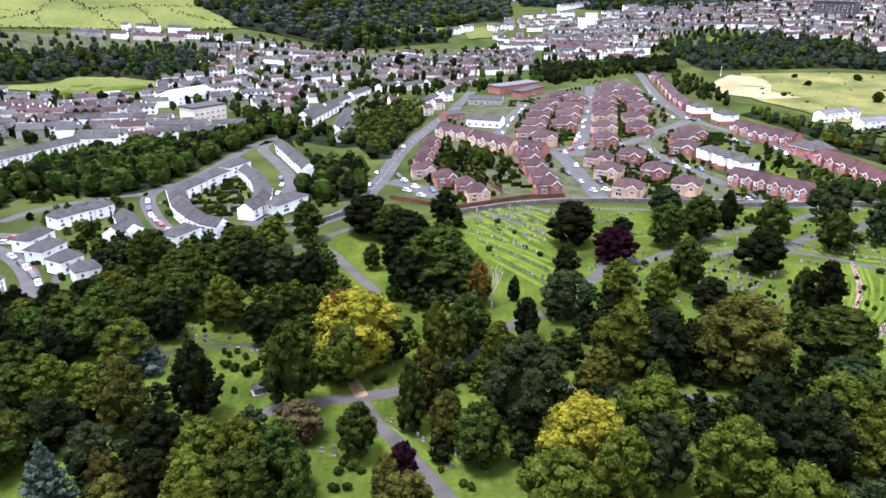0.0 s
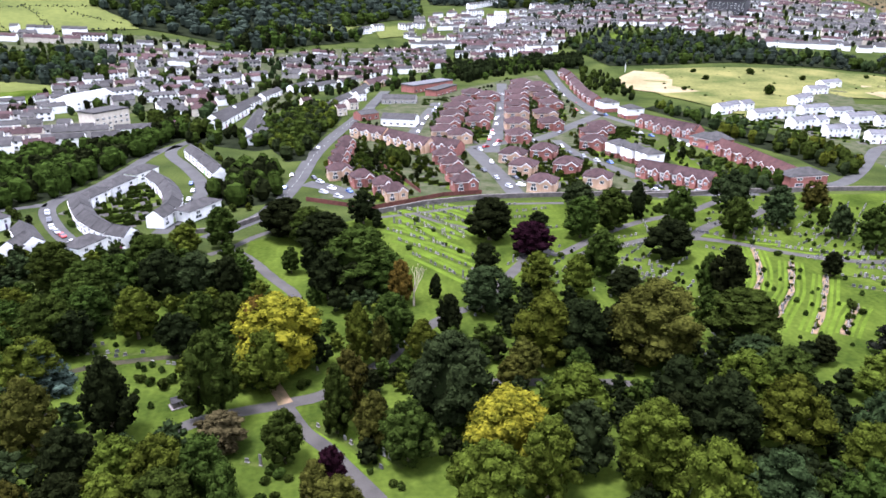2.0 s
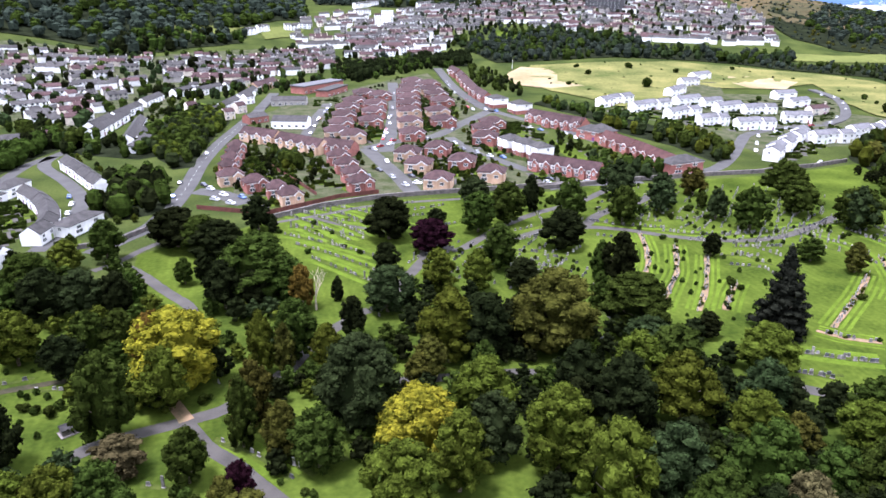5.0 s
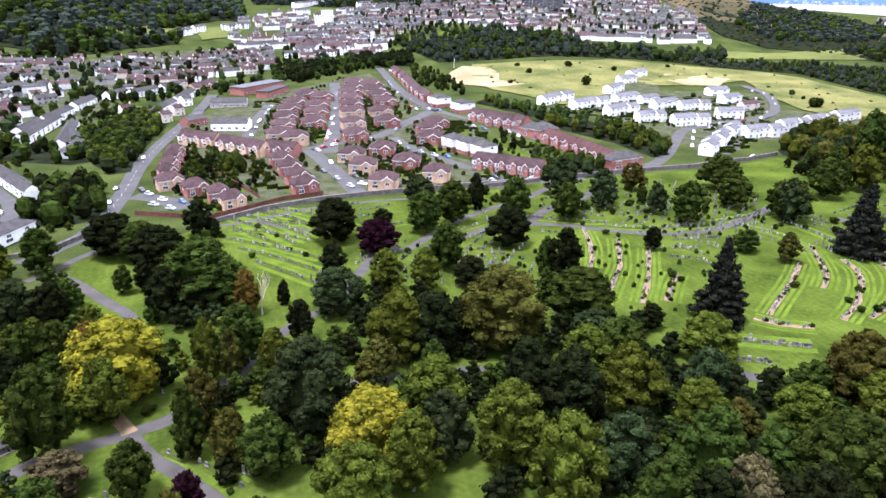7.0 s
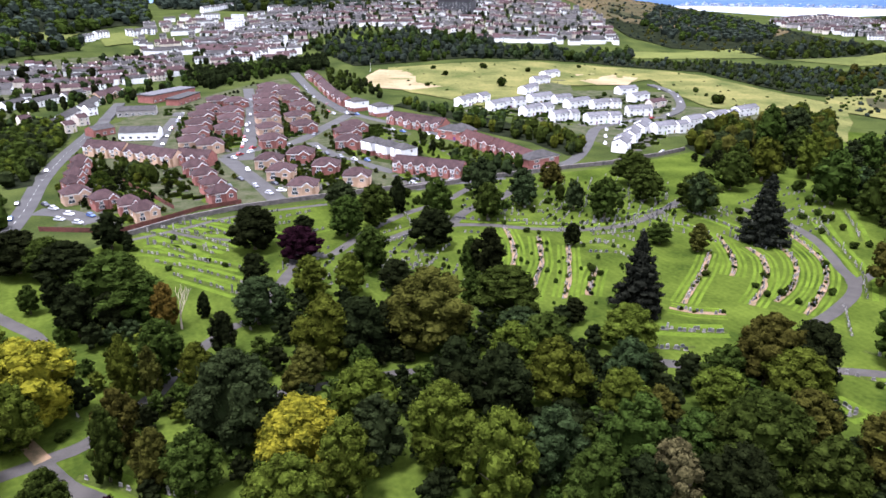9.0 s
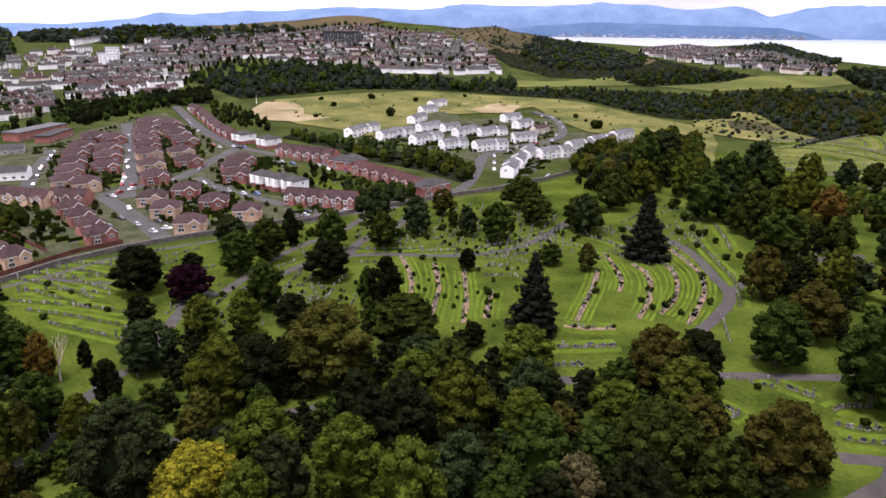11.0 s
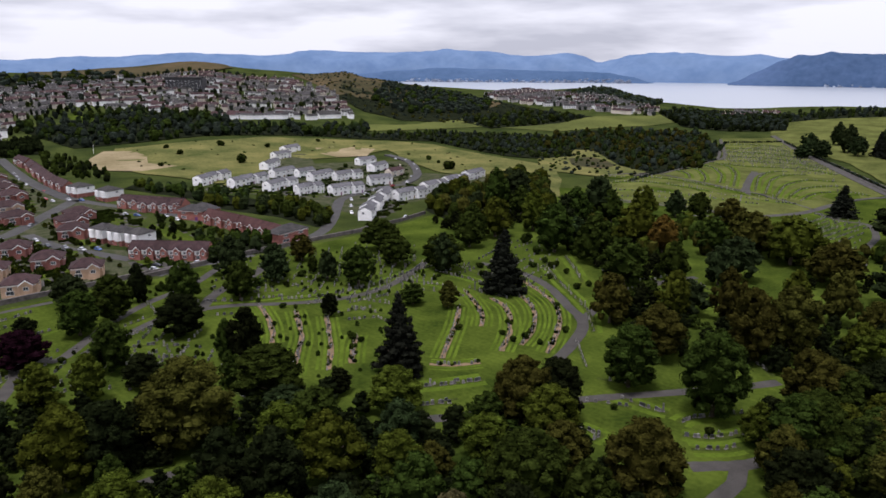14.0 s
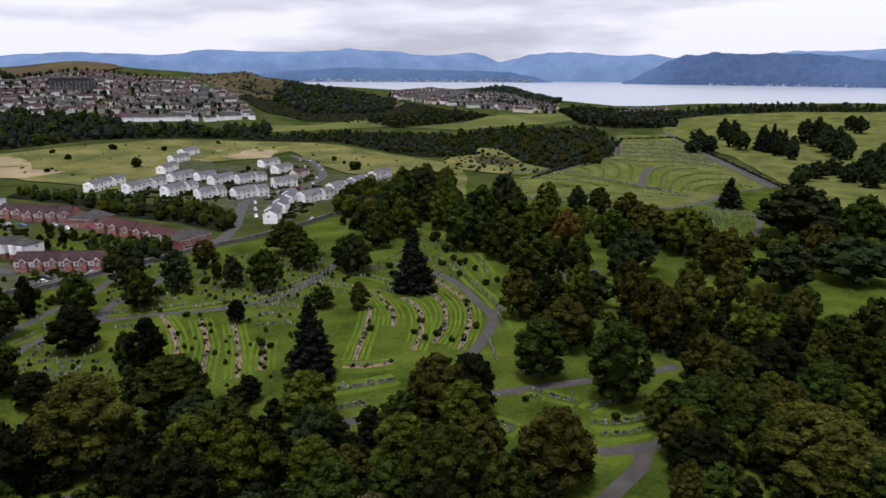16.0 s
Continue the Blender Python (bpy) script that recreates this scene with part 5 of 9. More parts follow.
patch("pasture", "flat green playing field", [(-294.7, 546.8), (-281.4, 568.9), (-205.7, 580.0), (-202.4, 544.0), (-202.1, 519.7), (-215.2, 501.5), (-245.7, 508.2), (-276.6, 522.6)], LAWN, 0.04, 2)
patch("pasture", "green strip below the wood", [(-333.5, 544.7), (-300.7, 563.4), (-300.0, 600.1), (-216.0, 611.5), (-205.5, 623.6), (-205.7, 580.0), (-280.5, 539.3), (-329.7, 537.8)], PASTURE, 0.03, 2)
patch("pasture", "green field by the wood", [(-170.5, 286.4), (-158.5, 290.8), (-144.3, 283.1), (-146.4, 266.1), (-154.1, 264.0)], LAWN, 0.04, 1)
patch("pasture", "green hillside field with hedges", [(-494.8, 661.8), (-419.1, 703.4), (-374.5, 719.8), (-217.0, 781.7), (-235.6, 807.8), (-270.0, 843.9), (-294.4, 905.9), (-482.2, 824.8), (-558.7, 760.9)], PASTURE, 0.1, 6)
patch("pasture", "green embankment grass", [(-52.7, 457.5), (-52.9, 536.4), (-37.6, 559.7), (-16.8, 525.7), (-31.0, 458.1), (-43.7, 438.8)], LAWN, 0.05, 1.5)
patch("pasture", "bright green garden lawn", [(159.0, 366.1), (168.3, 374.4), (171.3, 321.5), (159.5, 307.4), (156.6, 323.9)], LAWN, 0.05, 0.5)
patch("pasture", "green field above the town", [(307.4, 884.6), (335.9, 862.2), (332.8, 819.0), (297.3, 824.0)], LAWN, 0.3, 2)
patch("pasture", "green field above the town", [(23.9, 953.2), (62.4, 992.7), (85.1, 993.8), (66.0, 930.8), (29.6, 899.5)], PASTURE, 0.3, 2)
patch("pasture", "green field above the town", [(-96.0, 863.7), (-19.5, 959.4), (9.7, 976.9), (-18.4, 908.4), (-86.5, 833.4)], PASTURE, 0.3, 2)
patch("yard", "grey estate paving and gardens", [(-19.9, 286.7), (-8.6, 304.6), (9.4, 491.4), (35.7, 541.2), (126.0, 639.2), (167.9, 669.7), (161.8, 522.9), (171.7, 457.3), (174.0, 391.9), (125.1, 339.7), (151.3, 289.9), (65.5, 289.5)], GRAVELYARD, 0.02, 1)
patch("heath", "brown heather hilltop", [(411.6, 1317.1), (486.1, 1291.6), (562.8, 1260.0), (625.7, 1230.0), (689.1, 1195.6), (653.7, 1097.6), (568.2, 1020.1), (517.1, 1054.7), (466.0, 1085.8), (412.0, 1066.3), (343.2, 1108.3)], HEATH, 1.2, 6)
patch("heath", "brown bracken slope", [(831.6, 1101.2), (865.2, 1075.0), (896.4, 1049.0), (3317.8, 3548.6), (914.8, 907.0), (808.5, 865.5), (762.1, 893.2), (742.1, 937.6)], HEATH, 1.2, 6)
patch("heath", "olive-brown bracken slope beyond the town", [(729.7, 1043.8), (837.4, 1096.8), (875.9, 1066.3), (3880.2, 4331.2), (951.1, 971.9), (963.2, 872.5), (918.8, 735.0), (869.7, 718.1), (790.6, 762.0), (720.9, 807.0), (669.2, 842.6), (704.9, 939.2)], HEATH, 0.35, 6)

# ---- roads and paths ----
ribbon("cemetery_path", "worn grey tarmac cemetery path", [(-41.6, 123.9), (-34.8, 129.4), (-26.8, 131.9), (-17.4, 134.1), (-10.2, 136.5), (-2.8, 142.6), (4.4, 150.2), (9.5, 158.4), (17.4, 168.4), (25.7, 175.9), (32.4, 179.5), (41.3, 194.4), (51.3, 210.1), (58.0, 228.3), (63.4, 215.4), (75.1, 224.1), (88.4, 235.9), (106.5, 247.2), (126.5, 255.0), (145.8, 268.6), (166.5, 282.6)], 3.6, PATHWAY, 0.05, 0.2)
ribbon("cemetery_path", "worn grey tarmac cemetery path", [(-17.4, 134.1), (-13.4, 124.5), (-8.4, 117.9), (-3.7, 110.1), (2.0, 100.8)], 3.2, PATHWAY, 0.06, 0.2)
ribbon("cemetery_path", "reddish earth path through the grass", [(-17.4, 134.1), (-20.5, 141.7), (-22.3, 145.7)], 3.0, GRAVEL, 0.055, 0.3)
ribbon("cemetery_path", "worn grey tarmac cemetery path", [(26.3, 138.5), (39.8, 137.0), (55.5, 135.2), (62.9, 131.9), (71.8, 130.1)], 3.2, PATHWAY, 0.05, 0.2)
ribbon("cemetery_path", "worn grey tarmac cemetery path", [(102.4, 115.6), (112.4, 113.7), (119.4, 108.4), (129.2, 102.6)], 3.2, PATHWAY, 0.05, 0.2)
ribbon("cemetery_path", "worn grey tarmac cemetery path", [(108.8, 115.6), (117.7, 109.2), (130.7, 101.6), (150.2, 90.1), (167.4, 77.1), (184.4, 64.4), (196.3, 57.0)], 3.4, PATHWAY, 0.06, 0.2)
ribbon("cemetery_path", "worn grey tarmac cemetery path", [(231.3, 195.3), (232.1, 174.2), (224.0, 154.1), (208.0, 133.0), (202.4, 125.1), (193.4, 118.6), (176.6, 112.7), (162.5, 109.5)], 3.9, PATHWAY, 0.06, 0.2)
ribbon("cemetery_path", "worn grey tarmac cemetery path", [(199.0, 123.0), (216.9, 126.4), (238.6, 126.5), (259.1, 124.4), (276.9, 117.4)], 3.6, PATHWAY, 0.055, 0.2)
ribbon("cemetery_path", "worn grey tarmac cemetery path", [(71.4, 214.5), (86.1, 221.0), (103.0, 228.0), (115.5, 226.7), (128.3, 220.7), (142.5, 208.8), (160.2, 199.9), (178.6, 199.0), (201.9, 207.2), (215.8, 213.7)], 3.4, PATHWAY, 0.07, 0.15)
ribbon("cemetery_path", "worn grey tarmac cemetery path", [(114.7, 225.2), (128.9, 239.4), (147.6, 247.7), (160.7, 256.5)], 4.2, PATHWAY, 0.075, 0.2)
ribbon("cemetery_path", "worn grey tarmac cemetery path", [(138.2, 55.9), (143.2, 51.2), (148.6, 46.6), (156.4, 43.9), (162.2, 41.7)], 3.8, PATHWAY, 0.06, 0.2)
ribbon("cemetery_path", "worn grey tarmac cemetery path", [(146.1, 48.3), (138.7, 46.2), (128.8, 46.7), (118.9, 47.3)], 3.8, PATHWAY, 0.065, 0.2)
ribbon("cemetery_path", "worn grey tarmac cemetery path", [(343.2, 72.4), (378.6, 79.4), (410.0, 82.4), (439.4, 93.6), (439.4, 106.4), (454.1, 123.9)], 3.4, PATHWAY, 0.06, 0.2)
ribbon("cemetery_path", "worn grey tarmac cemetery path", [(392.6, 175.9), (413.6, 148.9), (439.8, 131.8), (462.5, 126.4), (498.0, 123.6)], 3.4, PATHWAY, 0.06, 0.2)
ribbon("cemetery_path", "worn grey tarmac cemetery path", [(402.4, 224.1), (418.0, 203.5), (417.8, 179.8), (416.5, 157.1)], 2.5, PATHWAY, 0.055, 0.2)
ribbon("cemetery_path", "worn grey tarmac cemetery path", [(483.9, 175.3), (526.9, 192.3), (573.9, 204.3), (594.7, 202.2)], 3.4, PATHWAY, 0.055, 0.2)
ribbon("cemetery_path", "worn grey tarmac cemetery path", [(534.0, 261.2), (593.8, 263.3), (642.0, 265.0), (711.0, 289.8)], 2.5, PATHWAY, 0.055, 0.2)
ribbon("cemetery_path", "worn grey tarmac cemetery path", [(816.4, 267.4), (731.2, 210.2), (633.4, 152.6), (543.4, 99.1)], 3.4, PATHWAY, 0.055, 0.2)
ribbon("cemetery_path", "worn grey tarmac cemetery path", [(-47.0, 234.1), (-39.8, 225.8), (-33.7, 216.6), (-28.4, 206.1), (-23.5, 198.1), (-19.3, 189.4), (-19.2, 179.4)], 3.4, PATHWAY, 0.05, 0.2)
ribbon("cemetery_path", "worn grey tarmac cemetery path", [(-50.3, 226.0), (-43.7, 232.3), (-37.3, 242.4), (-30.0, 250.1)], 2.9, PATHWAY, 0.05, 0.2)
ribbon("cemetery_path", "worn grey tarmac cemetery path", [(6.7, 260.3), (25.5, 265.3), (39.4, 270.8), (57.7, 273.1), (82.3, 272.4)], 2.5, PATHWAY, 0.05, 0.2)
ribbon("cemetery_path", "worn grey tarmac cemetery path", [(20.9, 263.1), (28.6, 252.8), (36.3, 246.7), (43.4, 239.7)], 2.2, PATHWAY, 0.05, 0.2)
ribbon("cemetery_path", "narrow worn earth path across the grass", [(-79.2, 146.1), (-69.5, 151.7), (-61.2, 155.2), (-50.6, 157.0), (-42.3, 157.4), (-33.6, 155.8)], 2.2, SOIL, 0.05, 0.3)

ribbon("cemetery_path", "pale grey path between the old graves", [(410.6, 239.5), (409.5, 227.8), (412.9, 186.3), (413.5, 162.0), (421.2, 145.3), (449.6, 130.4), (486.2, 125.3), (514.9, 116.5), (541.3, 103.5)], 3.4, PATHWAY, 0.065, 0.2)
ribbon("cemetery_path", "pale grey path between the old graves", [(857.7, 290.8), (760.6, 232.9), (687.7, 188.9), (631.3, 156.5), (584.8, 129.7), (541.3, 103.5)], 5.5, PATHWAY, 0.065, 0.2)
ribbon("cemetery_path", "pale grey path between the old graves", [(801.5, 327.5), (672.2, 269.3), (636.0, 267.3), (613.1, 271.3), (567.0, 266.3), (526.0, 261.9), (506.2, 272.2)], 3.2, PATHWAY, 0.065, 0.2)
ribbon("cemetery_path", "pale grey path between the old graves", [(524.7, 258.6), (515.9, 234.4), (504.3, 205.9), (493.7, 180.0), (487.0, 161.4), (474.3, 141.8), (463.7, 128.6)], 2.0, PATHWAY, 0.065, 0.2)
ribbon("road", "wide grey asphalt main road", [(-53.4, 241.9), (-45.4, 254.7), (-37.3, 266.6), (-32.0, 290.4), (-27.4, 321.7), (-23.4, 363.6), (-14.8, 411.5), (-2.0, 466.3), (12.1, 527.4), (22.3, 583.3)], 7.6, ASPHALT, 0.08, 0.0)
ribbon("road", "grey asphalt road with kerbs", [(-24.0, 311.7), (-13.6, 304.4), (-3.4, 287.4)], 9, ASPHALT, 0.06, 0.0)
ribbon("road", "grey asphalt road with kerbs", [(65.6, 287.6), (65.0, 312.0), (62.9, 342.8), (60.3, 375.9)], 8, ASPHALT, 0.06, 0.0)
ribbon("road", "grey asphalt road with kerbs", [(60.3, 375.9), (82.7, 390.5), (103.1, 397.3), (132.4, 433.7), (164.1, 473.0)], 8, ASPHALT, 0.06, 0.0)
ribbon("road", "grey asphalt road with kerbs", [(69.7, 365.0), (71.8, 378.4), (80.3, 410.1), (92.2, 458.9), (104.7, 515.6), (117.3, 581.7), (124.6, 621.2)], 8.5, ASPHALT, 0.07, 0.0)
ribbon("road", "grey asphalt road with kerbs", [(164.1, 473.0), (162.2, 503.7), (166.8, 563.1), (179.4, 653.8), (184.4, 694.4)], 8, ASPHALT, 0.06, 0.0)
ribbon("road", "grey asphalt road with kerbs", [(164.1, 473.0), (172.4, 439.5), (183.4, 407.1), (189.2, 358.6)], 6.5, ASPHALT, 0.06, 0.0)
ribbon("road", "grey asphalt road with kerbs", [(111.4, 392.4), (113.3, 356.0), (120.2, 333.1), (127.5, 309.1)], 6, ASPHALT, 0.06, 0.0)
ribbon("road", "grey asphalt road with kerbs", [(19.9, 382.6), (31.4, 415.8), (42.3, 467.3), (57.1, 522.8)], 7, ASPHALT, 0.06, 0.0)
ribbon("road", "grey asphalt road with kerbs", [(-88.9, 233.0), (-101.7, 246.4), (-113.4, 265.1), (-121.5, 282.6), (-121.5, 296.9), (-114.4, 308.6), (-108.7, 340.5), (-104.5, 377.5), (-96.4, 395.1)], 6, ASPHALT, 0.06, 0.0)
ribbon("road", "grey asphalt road with kerbs", [(-71.4, 248.7), (-67.9, 269.8), (-66.4, 289.4), (-68.6, 312.3), (-80.0, 341.5), (-96.2, 374.6), (-96.4, 395.1)], 6, ASPHALT, 0.06, 0.0)
ribbon("road", "grey asphalt road with kerbs", [(-151.7, 223.4), (-139.8, 215.7), (-126.6, 201.5), (-114.7, 183.3)], 6, ASPHALT, 0.06, 0.0)
ribbon("road", "grey asphalt road with kerbs", [(-159.2, 235.9), (-142.6, 234.6), (-132.5, 230.2)], 5, ASPHALT, 0.06, 0.0)
ribbon("road", "grey asphalt road with kerbs", [(-96.4, 395.1), (-82.9, 424.8), (-67.5, 412.8), (-56.7, 382.6)], 6, ASPHALT, 0.06, 0.0)
ribbon("road", "grey asphalt road with kerbs", [(-163.5, 250.1), (-155.9, 267.5), (-136.3, 283.6), (-123.7, 288.2)], 5, ASPHALT, 0.06, 0.0)
ribbon("road", "grey asphalt road with kerbs", [(183.9, 281.8), (206.9, 287.3), (221.1, 293.9), (242.7, 313.7), (267.4, 340.3), (288.1, 359.3), (326.8, 371.1), (358.6, 373.7), (392.9, 397.9), (437.0, 453.9), (455.8, 501.6)], 6.5, ASPHALT, 0.07, 0.0)
ribbon("road", "grey asphalt road with kerbs", [(123.7, 278.4), (141.6, 281.0), (152.1, 279.0), (169.5, 278.4)], 6, ASPHALT, 0.065, 0.0)

# ---- walls ----
stone_wall("dark rubble stone wall beside the road", [(-58.7, 247.6), (-46.9, 250.9), (-36.0, 264.9)], 1.6)
stone_wall("dark rubble stone wall round the cemetery", [(6.1, 264.7), (26.3, 275.1), (49.9, 281.1), (73.3, 281.8), (117.1, 281.2), (146.1, 278.7), (118.9, 277.3), (154.4, 280.0), (204.3, 279.7), (232.1, 277.9), (243.1, 280.6)], 1.8)
stone_wall("dark rubble stone wall round the cemetery", [(244.7, 280.8), (265.5, 281.3), (289.0, 286.2)], 1.8)
stone_wall("dark stone wall along the hillside fields", [(814.9, 263.7), (676.8, 173.6), (536.4, 90.5)], 1.8)
garden_fence("reddish stained garden fence", [(-22.1, 284.7), (3.5, 270.1), (19.7, 278.4), (34.3, 286.3), (51.1, 288.6)], 1.8)
garden_fence("reddish stained garden fence", [(9.8, 344.0), (21.4, 305.9), (25.3, 292.0)], 1.7)

# ---- white terraces ----
terrace("white_terrace", -209.0, 328.3, -191.2, 372.0, 7)
terrace("white_hip", -62.6, 260.0, -54.0, 274.7, 1)
terrace("white_hip", -134.9, 218.7, -132.5, 230.2, 1)
terrace("white_hip", -125.5, 208.8, -122.8, 219.0, 1)
terrace("white_hip", -115.1, 200.0, -111.7, 207.3, 1)
terrace("white_hip", -106.9, 192.2, -101.4, 196.9, 1)
terrace("white_hip", -137.6, 241.8, -129.9, 254.2, 2)
terrace("white_hip", -129.2, 253.6, -125.3, 260.7, 1)
terrace("white_terrace", -107.8, 225.8, -106.8, 236.6, 2)
terrace("white_terrace", -119.3, 246.3, -108.1, 228.5, 2)
terrace("white_hip", -89.3, 224.0, -84.1, 233.9, 1)
terrace("white_hip", -54.2, 391.6, -47.6, 416.8, 1)
terrace("white_terrace", -63.8, 443.3, -54.3, 396.7, 2)
terrace("white_terrace", -81.4, 432.0, -71.1, 497.1, 4)
terrace("white_hip", -126.1, 183.1, -125.8, 188.8, 1)
crescent("white_terrace", [(-109.0, 281.3), (-104.3, 269.9), (-98.8, 259.0), (-91.6, 248.4), (-83.3, 240.4), (-77.0, 237.2)], 7)
crescent("white_terrace", [(-89.6, 315.6), (-81.8, 302.8), (-75.4, 288.2), (-71.9, 275.4), (-71.4, 264.1), (-73.9, 255.2)], 7)
crescent("white_hip", [(-107.6, 282.9), (-104.4, 294.7)], 1)
crescent("white_hip", [(-104.1, 298.0), (-99.0, 312.8)], 1)
crescent("white_hip", [(-99.9, 319.1), (-94.4, 332.0)], 1)
crescent("white_terrace", [(-84.2, 367.7), (-74.1, 346.2), (-61.2, 318.1)], 4)

# ---- brick estate ----
terrace("tan_terrace", -5.0, 411.7, 12.9, 393.9, 3)
terrace("tan_terrace", 13.4, 391.4, 33.8, 365.0, 4)
terrace("red_terrace", 35.3, 369.6, 49.3, 357.5, 3)
terrace("red_semi", 39.9, 290.3, 50.3, 292.6, 1, depth=7)
terrace("red_semi", 39.4, 306.1, 49.1, 307.8, 1, depth=7)
terrace("red_semi", 38.2, 323.7, 48.3, 324.5, 1, depth=7)
terrace("red_semi", 36.7, 341.0, 47.1, 342.0, 1, depth=7)
terrace("tan_semi", -13.5, 314.3, -3.3, 316.6, 1)
terrace("red_semi", -2.6, 300.8, 6.3, 303.6, 1)
terrace("red_semi", 5.6, 289.2, 13.7, 289.9, 1)
terrace("tan_semi", 10.5, 278.0, 19.3, 280.2, 1)
terrace("red_semi", -12.6, 332.1, -5.6, 334.4, 1)
terrace("red_semi", -11.4, 346.1, -4.2, 348.5, 1)
terrace("red_semi", -9.6, 360.7, -2.6, 363.2, 1)
terrace("red_semi", -8.7, 373.5, -1.5, 376.0, 1)
house("white_villa", 134.0, 352.6, -1.30, 9.5, 10.0)
house("white_villa", 138.0, 341.4, -1.30, 9.5, 10.0)
house("white_villa", 141.8, 330.7, -1.30, 9.5, 10.0)
terrace("red_terrace", 127.0, 310.5, 150.2, 283.5, 6)
terrace("red_terrace", 172.0, 428.8, 192.2, 389.3, 6)
terrace("dark_red", 190.1, 375.5, 193.6, 360.5, 1)
terrace("red_terrace", 188.1, 644.9, 177.3, 582.9, 2)
terrace("red_terrace", 177.3, 582.9, 170.4, 538.0, 2)
terrace("red_terrace", 170.4, 538.0, 168.0, 503.5, 2)
house("white_villa", 173.0, 486.4, -1.39, 12.0, 12.0)
house("white_villa", 180.3, 459.3, -1.39, 12.0, 12.0)
terrace("red_terrace", 187.4, 669.0, 186.5, 639.0, 1)
terrace("red_orange", 186.4, 354.3, 189.1, 326.3, 3)
terrace("red_orange", 189.4, 326.2, 190.0, 289.5, 4)
terrace("dark_red", 187.6, 284.6, 206.9, 287.3, 1)
terrace("dark_red", 182.0, 373.7, 189.3, 359.9, 1)
terrace("red_terrace", 175.2, 409.2, 190.3, 388.7, 4)
house("red_semi", 87.9, 547.4, -0.04, 16.0, 14.7)
house("red_semi", 74.9, 511.5, -0.04, 15.3, 13.9)
house("red_semi", 66.1, 485.8, -0.04, 14.8, 13.3)
house("red_semi", 60.0, 457.0, -0.04, 14.4, 12.7)
house("red_semi", 54.5, 430.5, -0.04, 13.8, 12.1)
house("tan_semi", 48.7, 405.9, -0.04, 13.5, 11.5)
house("tan_semi", 56.2, 393.8, -0.04, 13.2, 11.3)
house("red_semi", 97.5, 534.9, -0.04, 15.8, 14.4)
house("red_semi", 86.9, 496.1, -0.04, 15.1, 13.7)
house("red_semi", 80.6, 466.1, -0.04, 14.5, 13.0)
house("red_semi", 73.1, 434.3, -0.04, 13.9, 12.2)
house("red_semi", 138.8, 603.8, -0.04, 17.2, 16.1)
house("red_semi", 130.3, 574.3, -0.04, 16.6, 15.5)
house("red_semi", 122.2, 547.4, -0.04, 16.1, 14.9)
house("red_semi", 115.6, 518.2, -0.04, 15.5, 14.2)
house("red_semi", 109.6, 490.7, -0.04, 15.1, 13.6)
house("tan_semi", 103.7, 463.1, -0.04, 14.6, 13.0)
house("tan_semi", 95.8, 425.9, -0.04, 13.9, 12.2)
house("red_semi", 89.2, 391.9, -0.04, 13.3, 11.4)
house("tan_semi", 142.3, 555.2, -0.04, 16.4, 15.1)
house("red_semi", 139.8, 530.0, -0.04, 15.9, 14.6)
house("red_semi", 135.8, 498.0, -0.04, 15.3, 13.9)
house("tan_semi", 121.8, 458.3, -0.04, 14.6, 13.0)
house("red_semi", 116.7, 425.6, -0.04, 14.0, 12.2)
house("red_semi", 148.4, 585.8, -0.04, 16.8, 15.8)
house("tan_semi", 76.4, 344.5, -0.45, 12.4, 10.3)
house("tan_semi", 76.4, 321.1, -0.45, 12.1, 9.9)
house("tan_semi", 78.2, 291.7, -0.45, 11.8, 9.6)
house("red_semi", 94.1, 351.9, -0.45, 12.6, 10.6)
house("red_semi", 98.0, 322.0, -0.45, 12.2, 10.0)
house("tan_semi", 104.5, 297.2, -0.45, 11.8, 9.6)
house("red_semi", 143.8, 411.2, -0.04, 13.9, 12.1)
house("red_semi", 133.9, 395.3, -0.04, 13.6, 11.8)
house("red_semi", 126.3, 371.5, -0.45, 13.1, 11.2)
house("cream_far", -35.9, 515.2, 0.42)
house("white_far", -19.5, 492.7, 0.56)
house("cream_far", -11.8, 482.2, 0.63)
house("cream_far", -4.2, 505.1, 0.62)
house("white_far", 1.9, 543.5, 0.60)
house("cream_far", -29.9, 631.0, 0.05)
house("cream_far", -12.5, 618.2, 0.02)
house("white_far", -38.6, 613.4, 0.06)
house("cream_far", 1.9, 635.5, -0.00)

# ---- white estate on the rise ----
terrace("white_modern", 246.3, 464.7, 278.9, 480.7, 3)
terrace("white_modern", 257.6, 440.1, 290.5, 448.1, 3)
terrace("white_modern", 320.9, 496.1, 342.8, 508.1, 2)
terrace("white_modern", 266.9, 410.8, 293.7, 416.9, 3)
terrace("white_modern", 272.3, 385.7, 291.6, 384.3, 3)
terrace("white_modern", 300.6, 455.4, 323.2, 458.5, 2)
terrace("white_modern", 314.3, 444.0, 329.7, 443.2, 2)
terrace("white_modern", 311.7, 423.6, 333.7, 425.4, 2)
terrace("white_modern", 325.3, 413.2, 347.4, 409.9, 3)
terrace("white_modern", 287.1, 369.3, 310.8, 365.1, 3)
terrace("white_modern", 330.5, 382.3, 347.0, 375.9, 2)
terrace("white_modern", 389.9, 463.2, 407.7, 462.7, 1)
terrace("white_modern", 374.1, 427.1, 393.0, 431.6, 1)
terrace("cream_far", 365.7, 398.2, 382.0, 401.4, 1)
terrace("white_modern", 304.3, 324.9, 328.4, 322.9, 3)
terrace("white_modern", 338.5, 333.3, 359.4, 333.0, 3)
